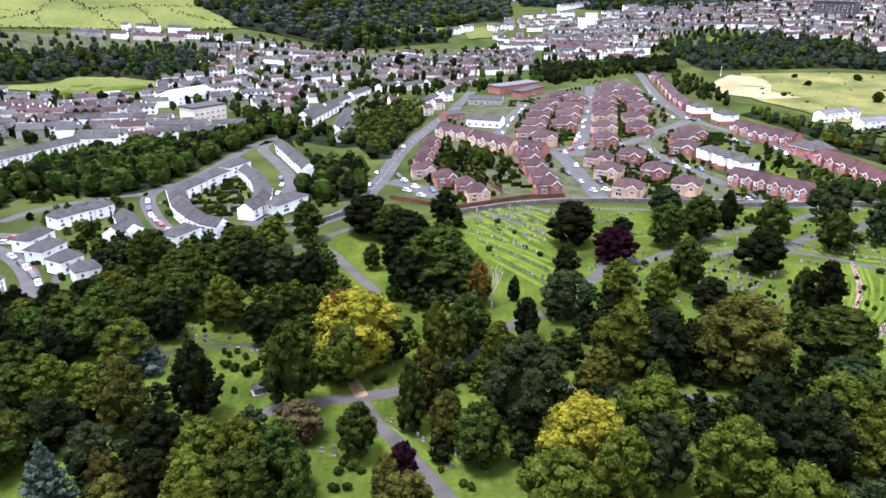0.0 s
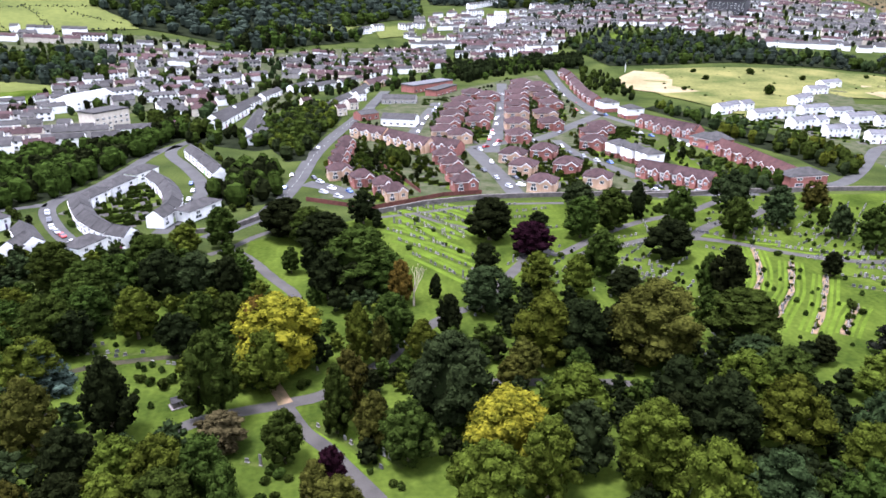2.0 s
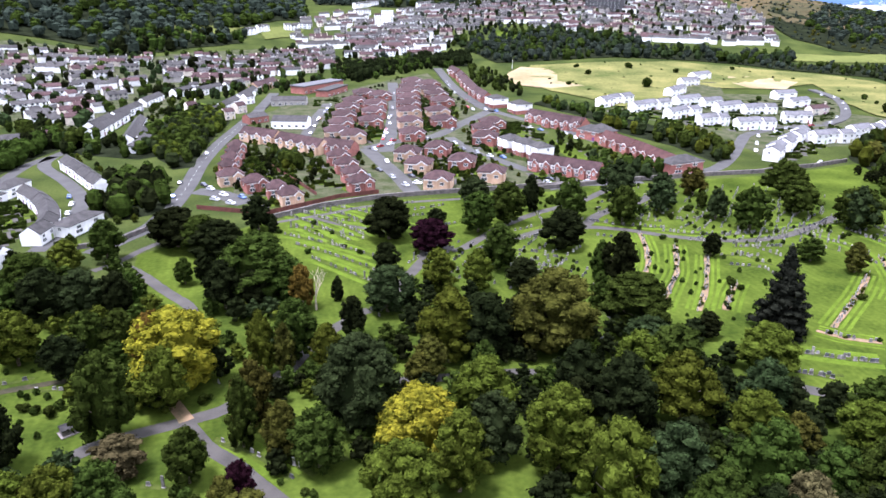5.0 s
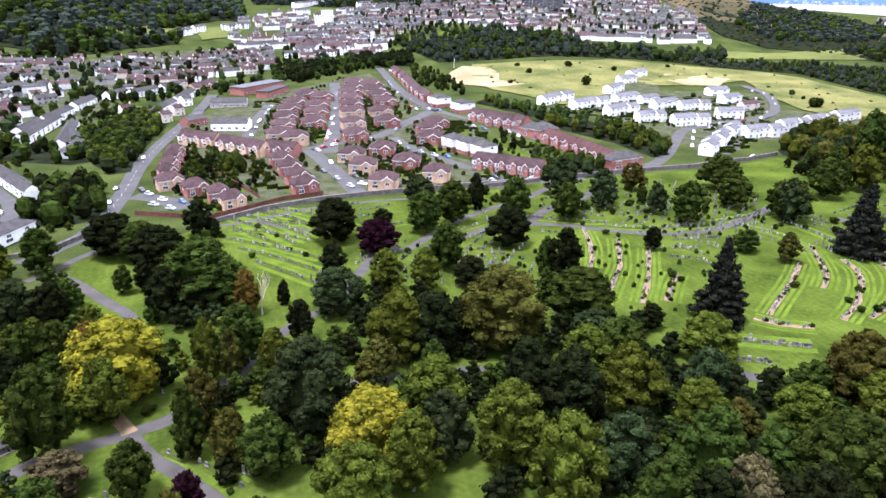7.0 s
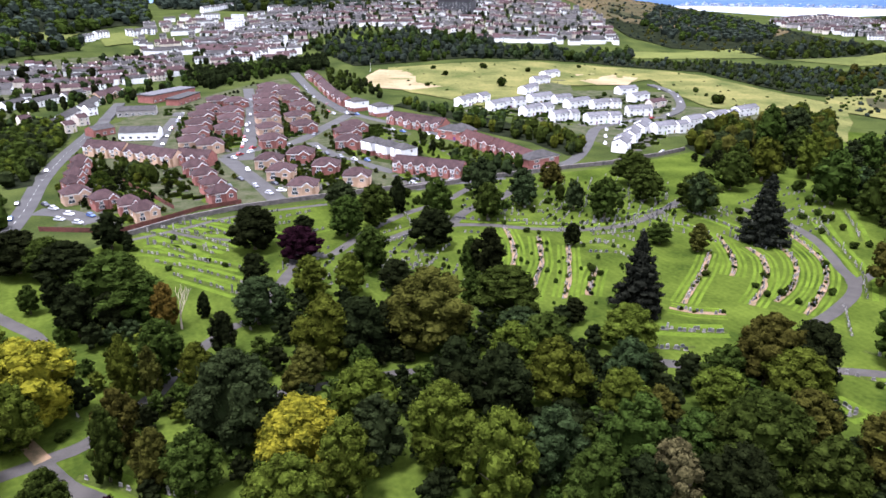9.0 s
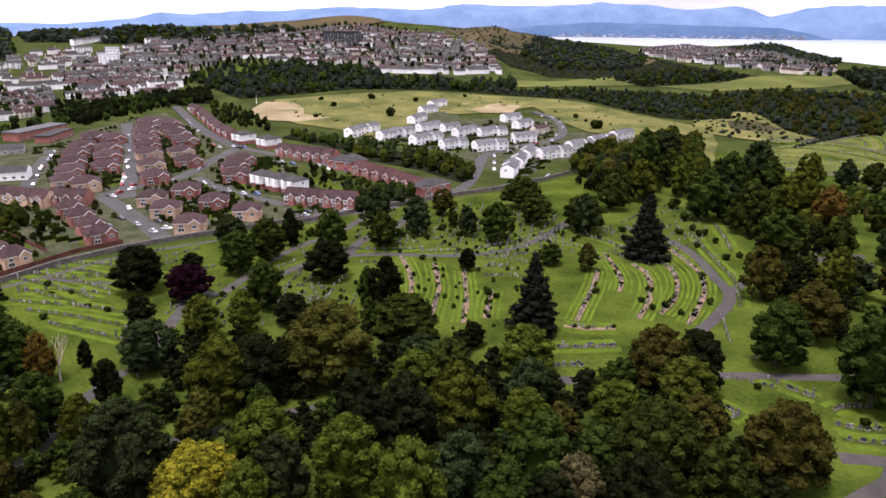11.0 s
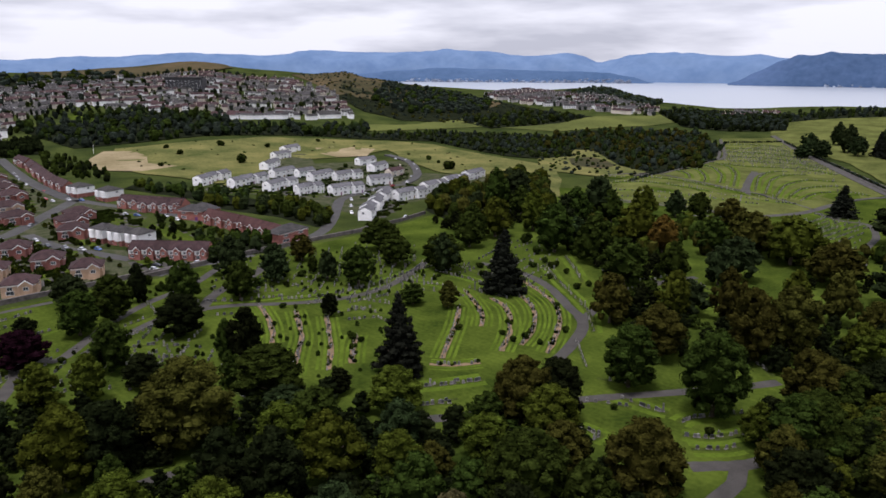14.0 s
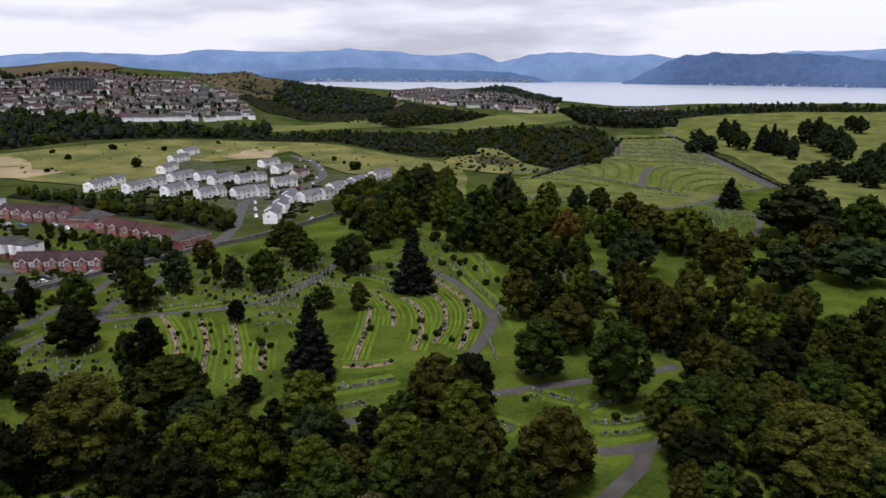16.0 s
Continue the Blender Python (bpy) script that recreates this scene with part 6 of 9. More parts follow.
terrace("white_modern", 365.9, 339.4, 387.6, 338.7, 3)
terrace("white_modern", 397.0, 347.4, 418.2, 348.0, 2)
terrace("white_modern", 254.9, 294.1, 273.4, 308.0, 2)
terrace("white_modern", 275.0, 309.9, 292.4, 322.8, 2)
terrace("white_modern", 295.1, 325.8, 314.1, 338.8, 2)
terrace("white_modern", 361.1, 544.7, 380.0, 546.4, 2)
terrace("white_modern", 390.9, 571.6, 412.8, 579.7, 1)
patch("yard", "gardens and drives of the white estate", [(239.6, 452.0), (320.4, 498.6), (386.2, 564.6), (412.9, 571.7), (369.6, 498.4), (408.7, 482.0), (437.0, 453.9), (396.8, 396.4), (421.2, 346.9), (397.2, 334.8), (323.5, 317.8), (298.8, 318.7), (252.5, 289.8), (261.8, 332.9), (266.7, 373.8), (252.1, 418.4)], GRAVELYARD, 0.035, 1)
terrace("white_terrace", -85.8, 452.5, -78.9, 483.6, 3)
terrace("white_terrace", -77.9, 486.8, -67.6, 528.1, 4)
terrace("white_terrace", -66.8, 538.2, -57.5, 570.2, 3)
terrace("white_terrace", -59.3, 410.1, -59.6, 474.2, 3)
terrace("white_terrace", -14.5, 505.1, -3.2, 539.0, 2)
terrace("white_terrace", -2.0, 544.0, 10.4, 589.0, 2)
terrace("white_terrace", -34.1, 586.3, -15.9, 610.9, 4)
terrace("white_terrace", -12.1, 611.0, 5.0, 637.7, 3)
terrace("tan_terrace", 10.5, 596.2, 28.2, 629.4, 3)
terrace("white_terrace", -49.6, 579.8, -37.5, 598.8, 3)

# ---- the town further off ----
patch("yard", "gardens and lanes among the town houses", [(-341.7, 516.4), (-279.0, 527.5), (-229.6, 489.5), (-169.9, 472.6), (-143.8, 409.7), (-164.5, 376.1), (-198.3, 397.0), (-229.0, 362.6), (-238.6, 349.9)], GRAVELYARD, 0.025, 3)
patch("yard", "gardens and lanes among the town houses", [(-203.5, 668.0), (-169.2, 697.4), (-83.9, 748.2), (-45.2, 678.8), (-48.4, 489.1), (-70.6, 511.4), (-86.8, 446.5), (-145.7, 507.0), (-163.1, 452.4), (-202.4, 544.0), (-176.9, 589.4)], GRAVELYARD, 0.025, 3)
patch("yard", "gardens and lanes among the town houses", [(-83.9, 748.2), (-4.2, 836.7), (95.0, 867.6), (93.2, 739.3), (23.9, 704.9), (-13.5, 665.5), (-50.3, 676.4)], GRAVELYARD, 0.025, 3)
patch("yard", "gardens and lanes among the town houses", [(-454.8, 660.1), (-412.2, 690.3), (-211.0, 758.1), (-131.9, 762.9), (-171.1, 706.1), (-236.4, 691.9), (-380.1, 630.0), (-427.7, 615.4)], GRAVELYARD, 0.025, 3)
quarter([(-376.1, 716.2), (-304.1, 752.2), (-235.8, 763.5), (-217.8, 733.9), (-262.7, 716.6), (-360.1, 680.9)], 8, ("white_far", "white_far", "white_brown", "white_far", "grey_far", "brown_far"), 1, across=18.0, fill=0.85, run=4)
quarter([(-242.8, 699.2), (-163.2, 742.9), (-126.0, 740.2), (-83.5, 746.0), (-84.4, 701.0), (-146.1, 654.5), (-210.1, 668.1)], 12, ("brown_far", "white_brown", "grey_far", "white_far"), 12, across=16.0, fill=0.85, run=3)
quarter([(-231.6, 607.9), (-184.6, 660.2), (-117.2, 681.2), (-78.7, 647.1), (-87.3, 570.0), (-95.8, 497.7), (-107.8, 467.2), (-140.3, 500.2), (-176.0, 521.9), (-195.1, 502.5), (-210.2, 447.6), (-234.5, 433.6), (-274.6, 515.4), (-242.0, 521.7), (-222.7, 528.2)], 30, ("white_far", "white_far", "white_brown", "white_far", "grey_far", "brown_far"), 2, across=16.0, fill=0.85, run=3)
quarter([(-271.5, 508.9), (-210.4, 496.3), (-162.2, 437.2), (-124.7, 427.3), (-101.3, 436.3), (-103.8, 405.1), (-143.7, 399.8), (-160.6, 369.5), (-196.0, 356.3)], 14, ("white_far", "white_far", "white_brown", "white_far", "grey_far", "brown_far"), 13, across=15.0, fill=0.9, run=4)
quarter([(-343.7, 519.7), (-284.7, 526.6), (-254.2, 477.2), (-213.8, 384.1), (-253.0, 372.9)], 15, ("white_far", "white_far", "white_brown", "white_far", "grey_far", "brown_far"), 14, across=15.0, fill=0.9, run=3)
quarter([(-83.9, 696.7), (-40.4, 767.7), (99.7, 846.0), (95.3, 729.9), (36.2, 685.2), (4.1, 643.6), (-34.6, 635.0), (-64.4, 648.7)], 10, ("brown_far", "white_brown", "grey_far", "white_far"), 4, across=15.0, fill=0.9, run=4)
quarter([(118.4, 925.6), (263.6, 907.5), (232.0, 801.3), (196.5, 767.4), (96.9, 722.9)], -4, ("white_far", "white_block", "white_brown", "brown_far"), 5, across=20.0, run=4, fill=0.75)
quarter([(67.0, 1073.9), (143.4, 1102.8), (217.3, 1057.0), (192.5, 966.6), (86.1, 1005.9)], 0, ("white_far", "white_far", "white_brown", "white_far", "grey_far", "brown_far"), 6, across=24.0, fill=0.85, run=3)
quarter([(139.7, 981.6), (265.1, 1115.2), (405.4, 1132.7), (558.9, 1013.3), (671.5, 993.8), (692.6, 887.6), (611.3, 746.5), (433.5, 761.4), (367.8, 873.8), (329.9, 929.2), (248.1, 873.9), (204.6, 788.0), (118.4, 820.5)], -20, ("brown_far", "grey_far", "grey_far", "white_brown", "white_far"), 7, across=20.0, fill=0.88, run=4)
quarter([(74.8, 1038.0), (139.7, 981.6), (113.7, 823.7), (57.8, 863.0)], -10, ("white_far", "white_far", "white_brown", "white_far", "grey_far", "brown_far"), 8, across=24.0)
quarter([(445.7, 782.5), (590.0, 767.2), (606.0, 717.0), (529.6, 710.6), (431.3, 744.4)], -18, ("white_far", "white_far", "white_brown", "white_far", "grey_far", "brown_far"), 9, across=22.0, run=8)
quarter([(974.6, 830.0), (1222.3, 917.2), (1093.2, 731.4), (1063.3, 535.4), (970.7, 497.5), (926.5, 588.8), (938.6, 727.2)], -40, ("grey_far", "brown_far", "white_brown", "grey_far", "white_far"), 10, across=19.0, fill=0.85)
quarter([(1083.7, 456.7), (1167.8, 442.9), (1103.4, 364.9), (1055.4, 356.9), (1029.8, 424.7)], -50, ("brown_far", "grey_far", "grey_far", "white_brown", "white_far"), 11, across=27.0, fill=0.8)

def flats(rows):
    """Long white blocks of flats in the town, their storeys and windows joined."""
    bins = {}
    for x0, y0, x1, y1 in rows:
        a, b = Vector((x0, y0)), Vector((x1, y1))
        n = max(1, round((b - a).length / 8.0))
        for i in range(n):
            c = a.lerp(b, (i + 0.5) / n)
            far_house(bins, "white_block", c.x, c.y, math.atan2(b.y - a.y, b.x - a.x))
    root = tagged(new("blocks_of_flats"), "long white three-storey blocks of flats in rows", "flats", kind="stuff")
    for name, (vv, ff) in bins.items():
        kind = {"white_render": "walls", "window_glass": "windows"}.get(name, "roofs")
        tagged(under(kind, sheet(kind, vv, ff, bpy.data.materials[name]), root), kind="stuff")


flats([(164.8, 997.8, 183.4, 999.5), (182.0, 958.5, 202.1, 960.3), (206.6, 960.7, 229.1, 962.7), (228.4, 947.1, 253.6, 949.3),
       (249.2, 926.5, 270.9, 928.4), (149.9, 883.0, 164.4, 884.2), (163.5, 864.4, 189.8, 866.5), (189.0, 847.5, 216.6, 862.3),
       (164.7, 1090.5, 187.5, 1092.8), (175.9, 1167.2, 226.4, 1196.3), (119.3, 800.9, 139.3, 802.4), (164.7, 787.9, 183.2, 794.7),
       (215.8, 837.4, 231.2, 844.7), (56.0, 971.1, 72.4, 972.6), (77.3, 998.2, 90.3, 999.4), (21.3, 944.1, 34.6, 953.1),
       (7.5, 927.7, 18.3, 936.2), (225.8, 1076.8, 247.6, 1078.9), (265.6, 1121.5, 293.6, 1124.4)])

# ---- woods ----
# each dark sheet paints shade into the gaps of the wood above it
patch("forest_floor", "dark sheet of painted shade below the trees", [(-397.5, 611.1), (-334.6, 655.2), (-239.8, 686.0), (-207.6, 664.4), (-195.5, 605.9), (-220.8, 584.7), (-259.9, 592.0), (-294.1, 587.1), (-316.0, 559.5), (-358.8, 545.1)], SHADEFLOOR, 0.09, 2, "ground")
far_wood("dark green wood below the hillside", [(-397.5, 611.1), (-334.6, 655.2), (-239.8, 686.0), (-207.6, 664.4), (-195.5, 605.9), (-220.8, 584.7), (-259.9, 592.0), (-294.1, 587.1), (-316.0, 559.5), (-358.8, 545.1)], 9, ("wood", "grey", "green"), 6, 13, 1, leaves=90, lumps=3)
patch("forest_floor", "dark sheet of painted shade below the trees", [(-275.8, 842.0), (-217.0, 781.7), (-134.2, 777.1), (-93.3, 837.8), (24.8, 991.6), (90.5, 1062.1), (166.0, 1890.0), (94.2, 1376.8), (-256.3, 941.4)], SHADEFLOOR, 0.09, 2, "ground")
far_wood("dark forest covering the hillside", [(-275.8, 842.0), (-217.0, 781.7), (-134.2, 777.1), (-93.3, 837.8), (24.8, 991.6), (90.5, 1062.1), (166.0, 1890.0), (94.2, 1376.8), (-256.3, 941.4)], 14, ("wood", "wood", "green"), 10, 15, 2, leaves=36, fat=1.3)
patch("forest_floor", "dark sheet of painted shade below the trees", [(-134.2, 777.1), (-92.8, 832.7), (-18.4, 908.4), (9.2, 916.6), (2.3, 881.1), (-74.9, 775.1), (-129.0, 744.4)], SHADEFLOOR, 0.09, 2, "ground")
far_wood("dark forest covering the hillside", [(-134.2, 777.1), (-92.8, 832.7), (-18.4, 908.4), (9.2, 916.6), (2.3, 881.1), (-74.9, 775.1), (-129.0, 744.4)], 11, ("wood", "dark", "green"), 9, 14, 3, leaves=60)
patch("forest_floor", "dark sheet of painted shade below the trees", [(241.1, 839.3), (294.9, 833.4), (373.0, 862.2), (407.0, 803.4), (457.9, 718.7), (508.0, 680.6), (570.6, 670.8), (534.1, 617.0), (482.9, 645.8), (408.4, 684.4), (323.4, 702.3), (250.5, 709.2)], SHADEFLOOR, 0.09, 2, "ground")
far_wood("green wood behind the meadow", [(241.1, 839.3), (294.9, 833.4), (373.0, 862.2), (407.0, 803.4), (457.9, 718.7), (508.0, 680.6), (570.6, 670.8), (534.1, 617.0), (482.9, 645.8), (408.4, 684.4), (323.4, 702.3), (250.5, 709.2)], 8.5, ("wood", "green", "grey", "wood"), 3, 12, 4, leaves=90, lumps=3)
patch("forest_floor", "dark sheet of painted shade below the trees", [(482.9, 645.8), (566.0, 618.9), (613.3, 594.3), (659.4, 554.7), (689.9, 476.5), (575.3, 369.9), (536.3, 383.9), (529.9, 419.3), (564.2, 544.8), (520.0, 600.1)], SHADEFLOOR, 0.09, 2, "ground")
far_wood("green scrub wood behind the meadow", [(482.9, 645.8), (566.0, 618.9), (613.3, 594.3), (659.4, 554.7), (689.9, 476.5), (575.3, 369.9), (536.3, 383.9), (529.9, 419.3), (564.2, 544.8), (520.0, 600.1)], 7.5, ("wood", "green", "grey"), 2, 7, 5, leaves=80, lumps=3)
patch("forest_floor", "dark sheet of painted shade below the trees", [(665.7, 480.2), (741.7, 478.9), (820.8, 435.9), (843.8, 369.0), (711.6, 288.2), (581.5, 252.4), (528.3, 268.6), (543.3, 303.6), (623.7, 381.9), (605.8, 425.5)], SHADEFLOOR, 0.09, 2, "ground")
far_wood("dark scrub wood beside the old graves", [(665.7, 480.2), (741.7, 478.9), (820.8, 435.9), (843.8, 369.0), (711.6, 288.2), (581.5, 252.4), (528.3, 268.6), (543.3, 303.6), (623.7, 381.9), (605.8, 425.5)], 9.5, ("green", "grey", "wood", "rust"), 2, 9, 6, leaves=120, lumps=4)
patch("scrub", "rough dry grass beside the wood", [(578.9, 417.5), (635.2, 388.9), (594.1, 326.3), (547.4, 275.8), (486.8, 271.7), (478.3, 302.8), (479.5, 342.2)], MEADOW, 0.08, 3)
patch("scrub", "bare brown earth among the scrub", [(557.3, 366.3), (579.8, 354.9), (563.4, 329.8), (544.7, 309.6), (520.5, 308.0), (517.1, 320.4), (517.5, 336.2)], HEATH, 0.12, 3)
far_wood("low dark scrub on the rough grass", [(578.9, 417.5), (635.2, 388.9), (594.1, 326.3), (547.4, 275.8), (486.8, 271.7), (478.3, 302.8), (479.5, 342.2)], 11, ("green", "wood", "dark"), 1.5, 3.5, 90, leaves=60, fat=1.6)
patch("forest_floor", "dark sheet of painted shade below the trees", [(720.4, 653.7), (854.5, 641.2), (854.1, 542.5), (787.7, 535.3), (699.4, 577.9)], SHADEFLOOR, 0.09, 2, "ground")
far_wood("dark tree belt on the hillside", [(720.4, 653.7), (854.5, 641.2), (854.1, 542.5), (787.7, 535.3), (699.4, 577.9)], 10, ("wood", "grey", "green"), 4, 12, 7)
patch("forest_floor", "dark sheet of painted shade below the trees", [(743.1, 1062.7), (837.5, 1096.7), (876.1, 1066.2), (920.7, 1027.5), (980.1, 1001.4), (983.7, 891.0), (930.0, 743.9), (890.0, 625.6), (875.5, 537.3), (785.1, 589.1), (698.9, 634.2), (648.8, 685.8), (637.5, 747.4), (659.0, 830.1), (711.4, 947.7)], SHADEFLOOR, 0.09, 2, "ground")
far_wood("dark scrub woods on the far slope", [(743.1, 1062.7), (837.5, 1096.7), (876.1, 1066.2), (920.7, 1027.5), (980.1, 1001.4), (983.7, 891.0), (930.0, 743.9), (890.0, 625.6), (875.5, 537.3), (785.1, 589.1), (698.9, 634.2), (648.8, 685.8), (637.5, 747.4), (659.0, 830.1), (711.4, 947.7)], 13, ("wood", "rust", "wood"), 1.8, 4.5, 15, leaves=40, fat=1.5)
patch("forest_floor", "dark sheet of painted shade below the trees", [(454.8, 1067.7), (515.1, 1005.4), (580.4, 977.0), (542.1, 941.3), (448.9, 964.2), (413.5, 976.3)], SHADEFLOOR, 0.09, 2, "ground")
far_wood("dark scrub woods on the far slope", [(454.8, 1067.7), (515.1, 1005.4), (580.4, 977.0), (542.1, 941.3), (448.9, 964.2), (413.5, 976.3)], 13, ("wood", "rust", "wood"), 1.8, 4.5, 16, leaves=40, fat=1.5)
patch("forest_floor", "dark sheet of painted shade below the trees", [(704.7, 812.7), (911.0, 987.8), (958.5, 895.1), (929.5, 767.3), (825.8, 692.8), (698.3, 715.7)], SHADEFLOOR, 0.09, 2, "ground")
far_wood("dark wood sloping to the shore", [(704.7, 812.7), (911.0, 987.8), (958.5, 895.1), (929.5, 767.3), (825.8, 692.8), (698.3, 715.7)], 12, ("wood", "wood", "green"), 7, 10, 8, leaves=40, fat=1.4)
patch("forest_floor", "dark sheet of painted shade below the trees", [(1097.3, 532.0), (1083.7, 437.9), (1079.7, 348.5), (1101.4, 274.3), (1160.5, 195.2), (1166.3, 91.6), (1180.5, 7.9), (1121.6, 6.5), (1118.2, 87.0), (1071.0, 193.1), (986.6, 317.6), (937.7, 410.9)], SHADEFLOOR, 0.09, 2, "ground")
far_wood("dark woods on the far slope", [(1097.3, 532.0), (1083.7, 437.9), (1079.7, 348.5), (1101.4, 274.3), (1160.5, 195.2), (1166.3, 91.6), (1180.5, 7.9), (1121.6, 6.5), (1118.2, 87.0), (1071.0, 193.1), (986.6, 317.6), (937.7, 410.9)], 11, ("wood", "grey", "green"), 4, 10, 9, leaves=60)
patch("forest_floor", "dark sheet of painted shade below the trees", [(1007.2, 506.9), (1106.8, 447.3), (1032.8, 341.0), (904.1, 290.2), (877.9, 353.4), (884.5, 411.2)], SHADEFLOOR, 0.09, 2, "ground")
far_wood("dark tree belt above the old graves", [(1007.2, 506.9), (1106.8, 447.3), (1032.8, 341.0), (904.1, 290.2), (877.9, 353.4), (884.5, 411.2)], 8, ("wood", "dark"), 7, 10, 17, leaves=70)
patch("forest_floor", "dark sheet of painted shade below the trees", [(1130.8, 769.3), (1279.0, 759.7), (1210.8, 598.9), (1019.7, 542.8), (978.8, 601.1)], SHADEFLOOR, 0.09, 2, "ground")
far_wood("dark woods on the headland", [(1130.8, 769.3), (1279.0, 759.7), (1210.8, 598.9), (1019.7, 542.8), (978.8, 601.1)], 12, ("wood", "wood", "green"), 6, 9, 10, leaves=40, fat=1.4)
patch("forest_floor", "dark sheet of painted shade below the trees", [(166.0, 1890.0), (216.1, 1362.7), (400.0, 1185.2), (493.8, 1081.4), (398.9, 1038.6), (233.2, 1139.9), (127.4, 1282.2)], SHADEFLOOR, 0.09, 2, "ground")
far_wood("green hills beyond the town", [(166.0, 1890.0), (216.1, 1362.7), (400.0, 1185.2), (493.8, 1081.4), (398.9, 1038.6), (233.2, 1139.9), (127.4, 1282.2)], 16, ("wood", "wood", "green"), 8, 13, 11, leaves=40, fat=1.4)
far_wood("garden trees among the houses", [(-251.1, 710.9), (-128.7, 758.7), (-41.1, 784.3), (102.5, 869.5), (93.3, 714.5), (4.0, 630.0), (-34.0, 621.5), (-66.0, 569.3), (-86.4, 485.4), (-105.1, 454.3), (-195.4, 493.5), (-227.7, 432.1), (-269.0, 518.4), (-224.0, 531.6), (-232.9, 611.7), (-227.4, 648.9)], 16, ("dark", "green", "grey"), 6, 10, 12, leaves=60)
far_wood("garden trees among the houses", [(-343.7, 519.7), (-284.7, 526.6), (-208.6, 450.0), (-189.7, 392.0), (-211.3, 379.3), (-250.0, 368.3)], 11, ("green", "dark", "grey"), 5, 8, 46, leaves=60)
far_wood("garden trees among the houses", [(974.6, 830.0), (1222.3, 917.2), (1093.2, 731.4), (1063.3, 535.4), (970.7, 497.5), (926.5, 588.8), (938.6, 727.2)], 15, ("wood", "green"), 5, 8, 48, leaves=36)
far_wood("garden trees among the houses", [(1083.7, 456.7), (1167.8, 442.9), (1103.4, 364.9), (1055.4, 356.9), (1029.8, 424.7)], 13, ("wood", "green"), 5, 8, 49, leaves=36)
far_wood("garden trees among the flats", [(120.0, 939.8), (265.8, 915.8), (230.0, 794.0), (195.4, 762.7), (95.5, 712.0)], 13, ("green", "dark", "wood"), 5, 8, 45, leaves=40)
far_wood("garden trees among the houses", [(139.7, 981.6), (405.4, 1132.7), (671.5, 993.8), (611.3, 746.5), (433.5, 761.4), (248.1, 873.9), (118.4, 820.5)], 12.5, ("wood", "green", "dark"), 5, 8.5, 13, leaves=36)
far_wood("garden trees among the houses", [(-434.8, 676.3), (-211.0, 758.1), (-131.9, 762.9), (-171.1, 706.1), (-405.4, 624.8)], 14, ("wood", "green"), 4, 7, 14, leaves=40)
patch("forest_floor", "dark sheet of painted shade below the trees", [(-190.6, 273.5), (-191.9, 298.9), (-187.4, 317.8), (-162.5, 371.4), (-146.5, 376.6), (-117.4, 402.8), (-107.7, 444.9), (-95.2, 419.5), (-107.6, 377.9), (-121.1, 306.0), (-128.9, 288.1), (-142.5, 281.7), (-173.1, 291.1), (-173.3, 245.9)], SHADEFLOOR, 0.09, 2, "ground")
far_wood("dense mixed trees and bushes", [(-190.6, 273.5), (-191.9, 298.9), (-187.4, 317.8), (-162.5, 371.4), (-146.5, 376.6), (-117.4, 402.8), (-107.7, 444.9), (-95.2, 419.5), (-107.6, 377.9), (-121.1, 306.0), (-128.9, 288.1), (-142.5, 281.7), (-173.1, 291.1), (-173.3, 245.9)], 6.6, ("dark", "green", "green"), 8, 11, 21, leaves=260, lumps=7)
patch("forest_floor", "dark sheet of painted shade below the trees", [(-48.4, 391.2), (-43.1, 468.7), (-30.5, 498.2), (-12.7, 513.0), (-10.7, 470.5), (-22.3, 404.8), (-27.7, 355.3), (-36.9, 352.2)], SHADEFLOOR, 0.09, 2, "ground")
far_wood("dense mixed trees and bushes", [(-48.4, 391.2), (-43.1, 468.7), (-30.5, 498.2), (-12.7, 513.0), (-10.7, 470.5), (-22.3, 404.8), (-27.7, 355.3), (-36.9, 352.2)], 6.4, ("green", "grey", "green", "olive"), 6, 9, 22, leaves=260, lumps=7)
patch("forest_floor", "dark sheet of painted shade below the trees", [(-59.7, 286.0), (-59.0, 323.8), (-51.5, 341.3), (-38.9, 331.0), (-33.2, 301.9), (-35.0, 282.5), (-47.6, 276.9)], SHADEFLOOR, 0.09, 2, "ground")
far_wood("dense mixed trees and bushes", [(-59.7, 286.0), (-59.0, 323.8), (-51.5, 341.3), (-38.9, 331.0), (-33.2, 301.9), (-35.0, 282.5), (-47.6, 276.9)], 6.6, ("green", "dark"), 8, 11, 23, leaves=240, lumps=6)
patch("forest_floor", "dark sheet of painted shade below the trees", [(-101.3, 436.3), (-87.8, 452.1), (-63.5, 422.8), (-54.8, 463.1), (-44.8, 516.0), (-29.9, 534.9), (-29.4, 492.1), (-38.6, 435.2), (-40.8, 385.8), (-54.7, 378.0), (-70.7, 387.8), (-90.5, 399.1)], SHADEFLOOR, 0.09, 2, "ground")
far_wood("dense mixed trees and bushes", [(-101.3, 436.3), (-87.8, 452.1), (-63.5, 422.8), (-54.8, 463.1), (-44.8, 516.0), (-29.9, 534.9), (-29.4, 492.1), (-38.6, 435.2), (-40.8, 385.8), (-54.7, 378.0), (-70.7, 387.8), (-90.5, 399.1)], 9.5, ("green", "grey", "green", "dark"), 5, 8, 42, leaves=220, lumps=6)
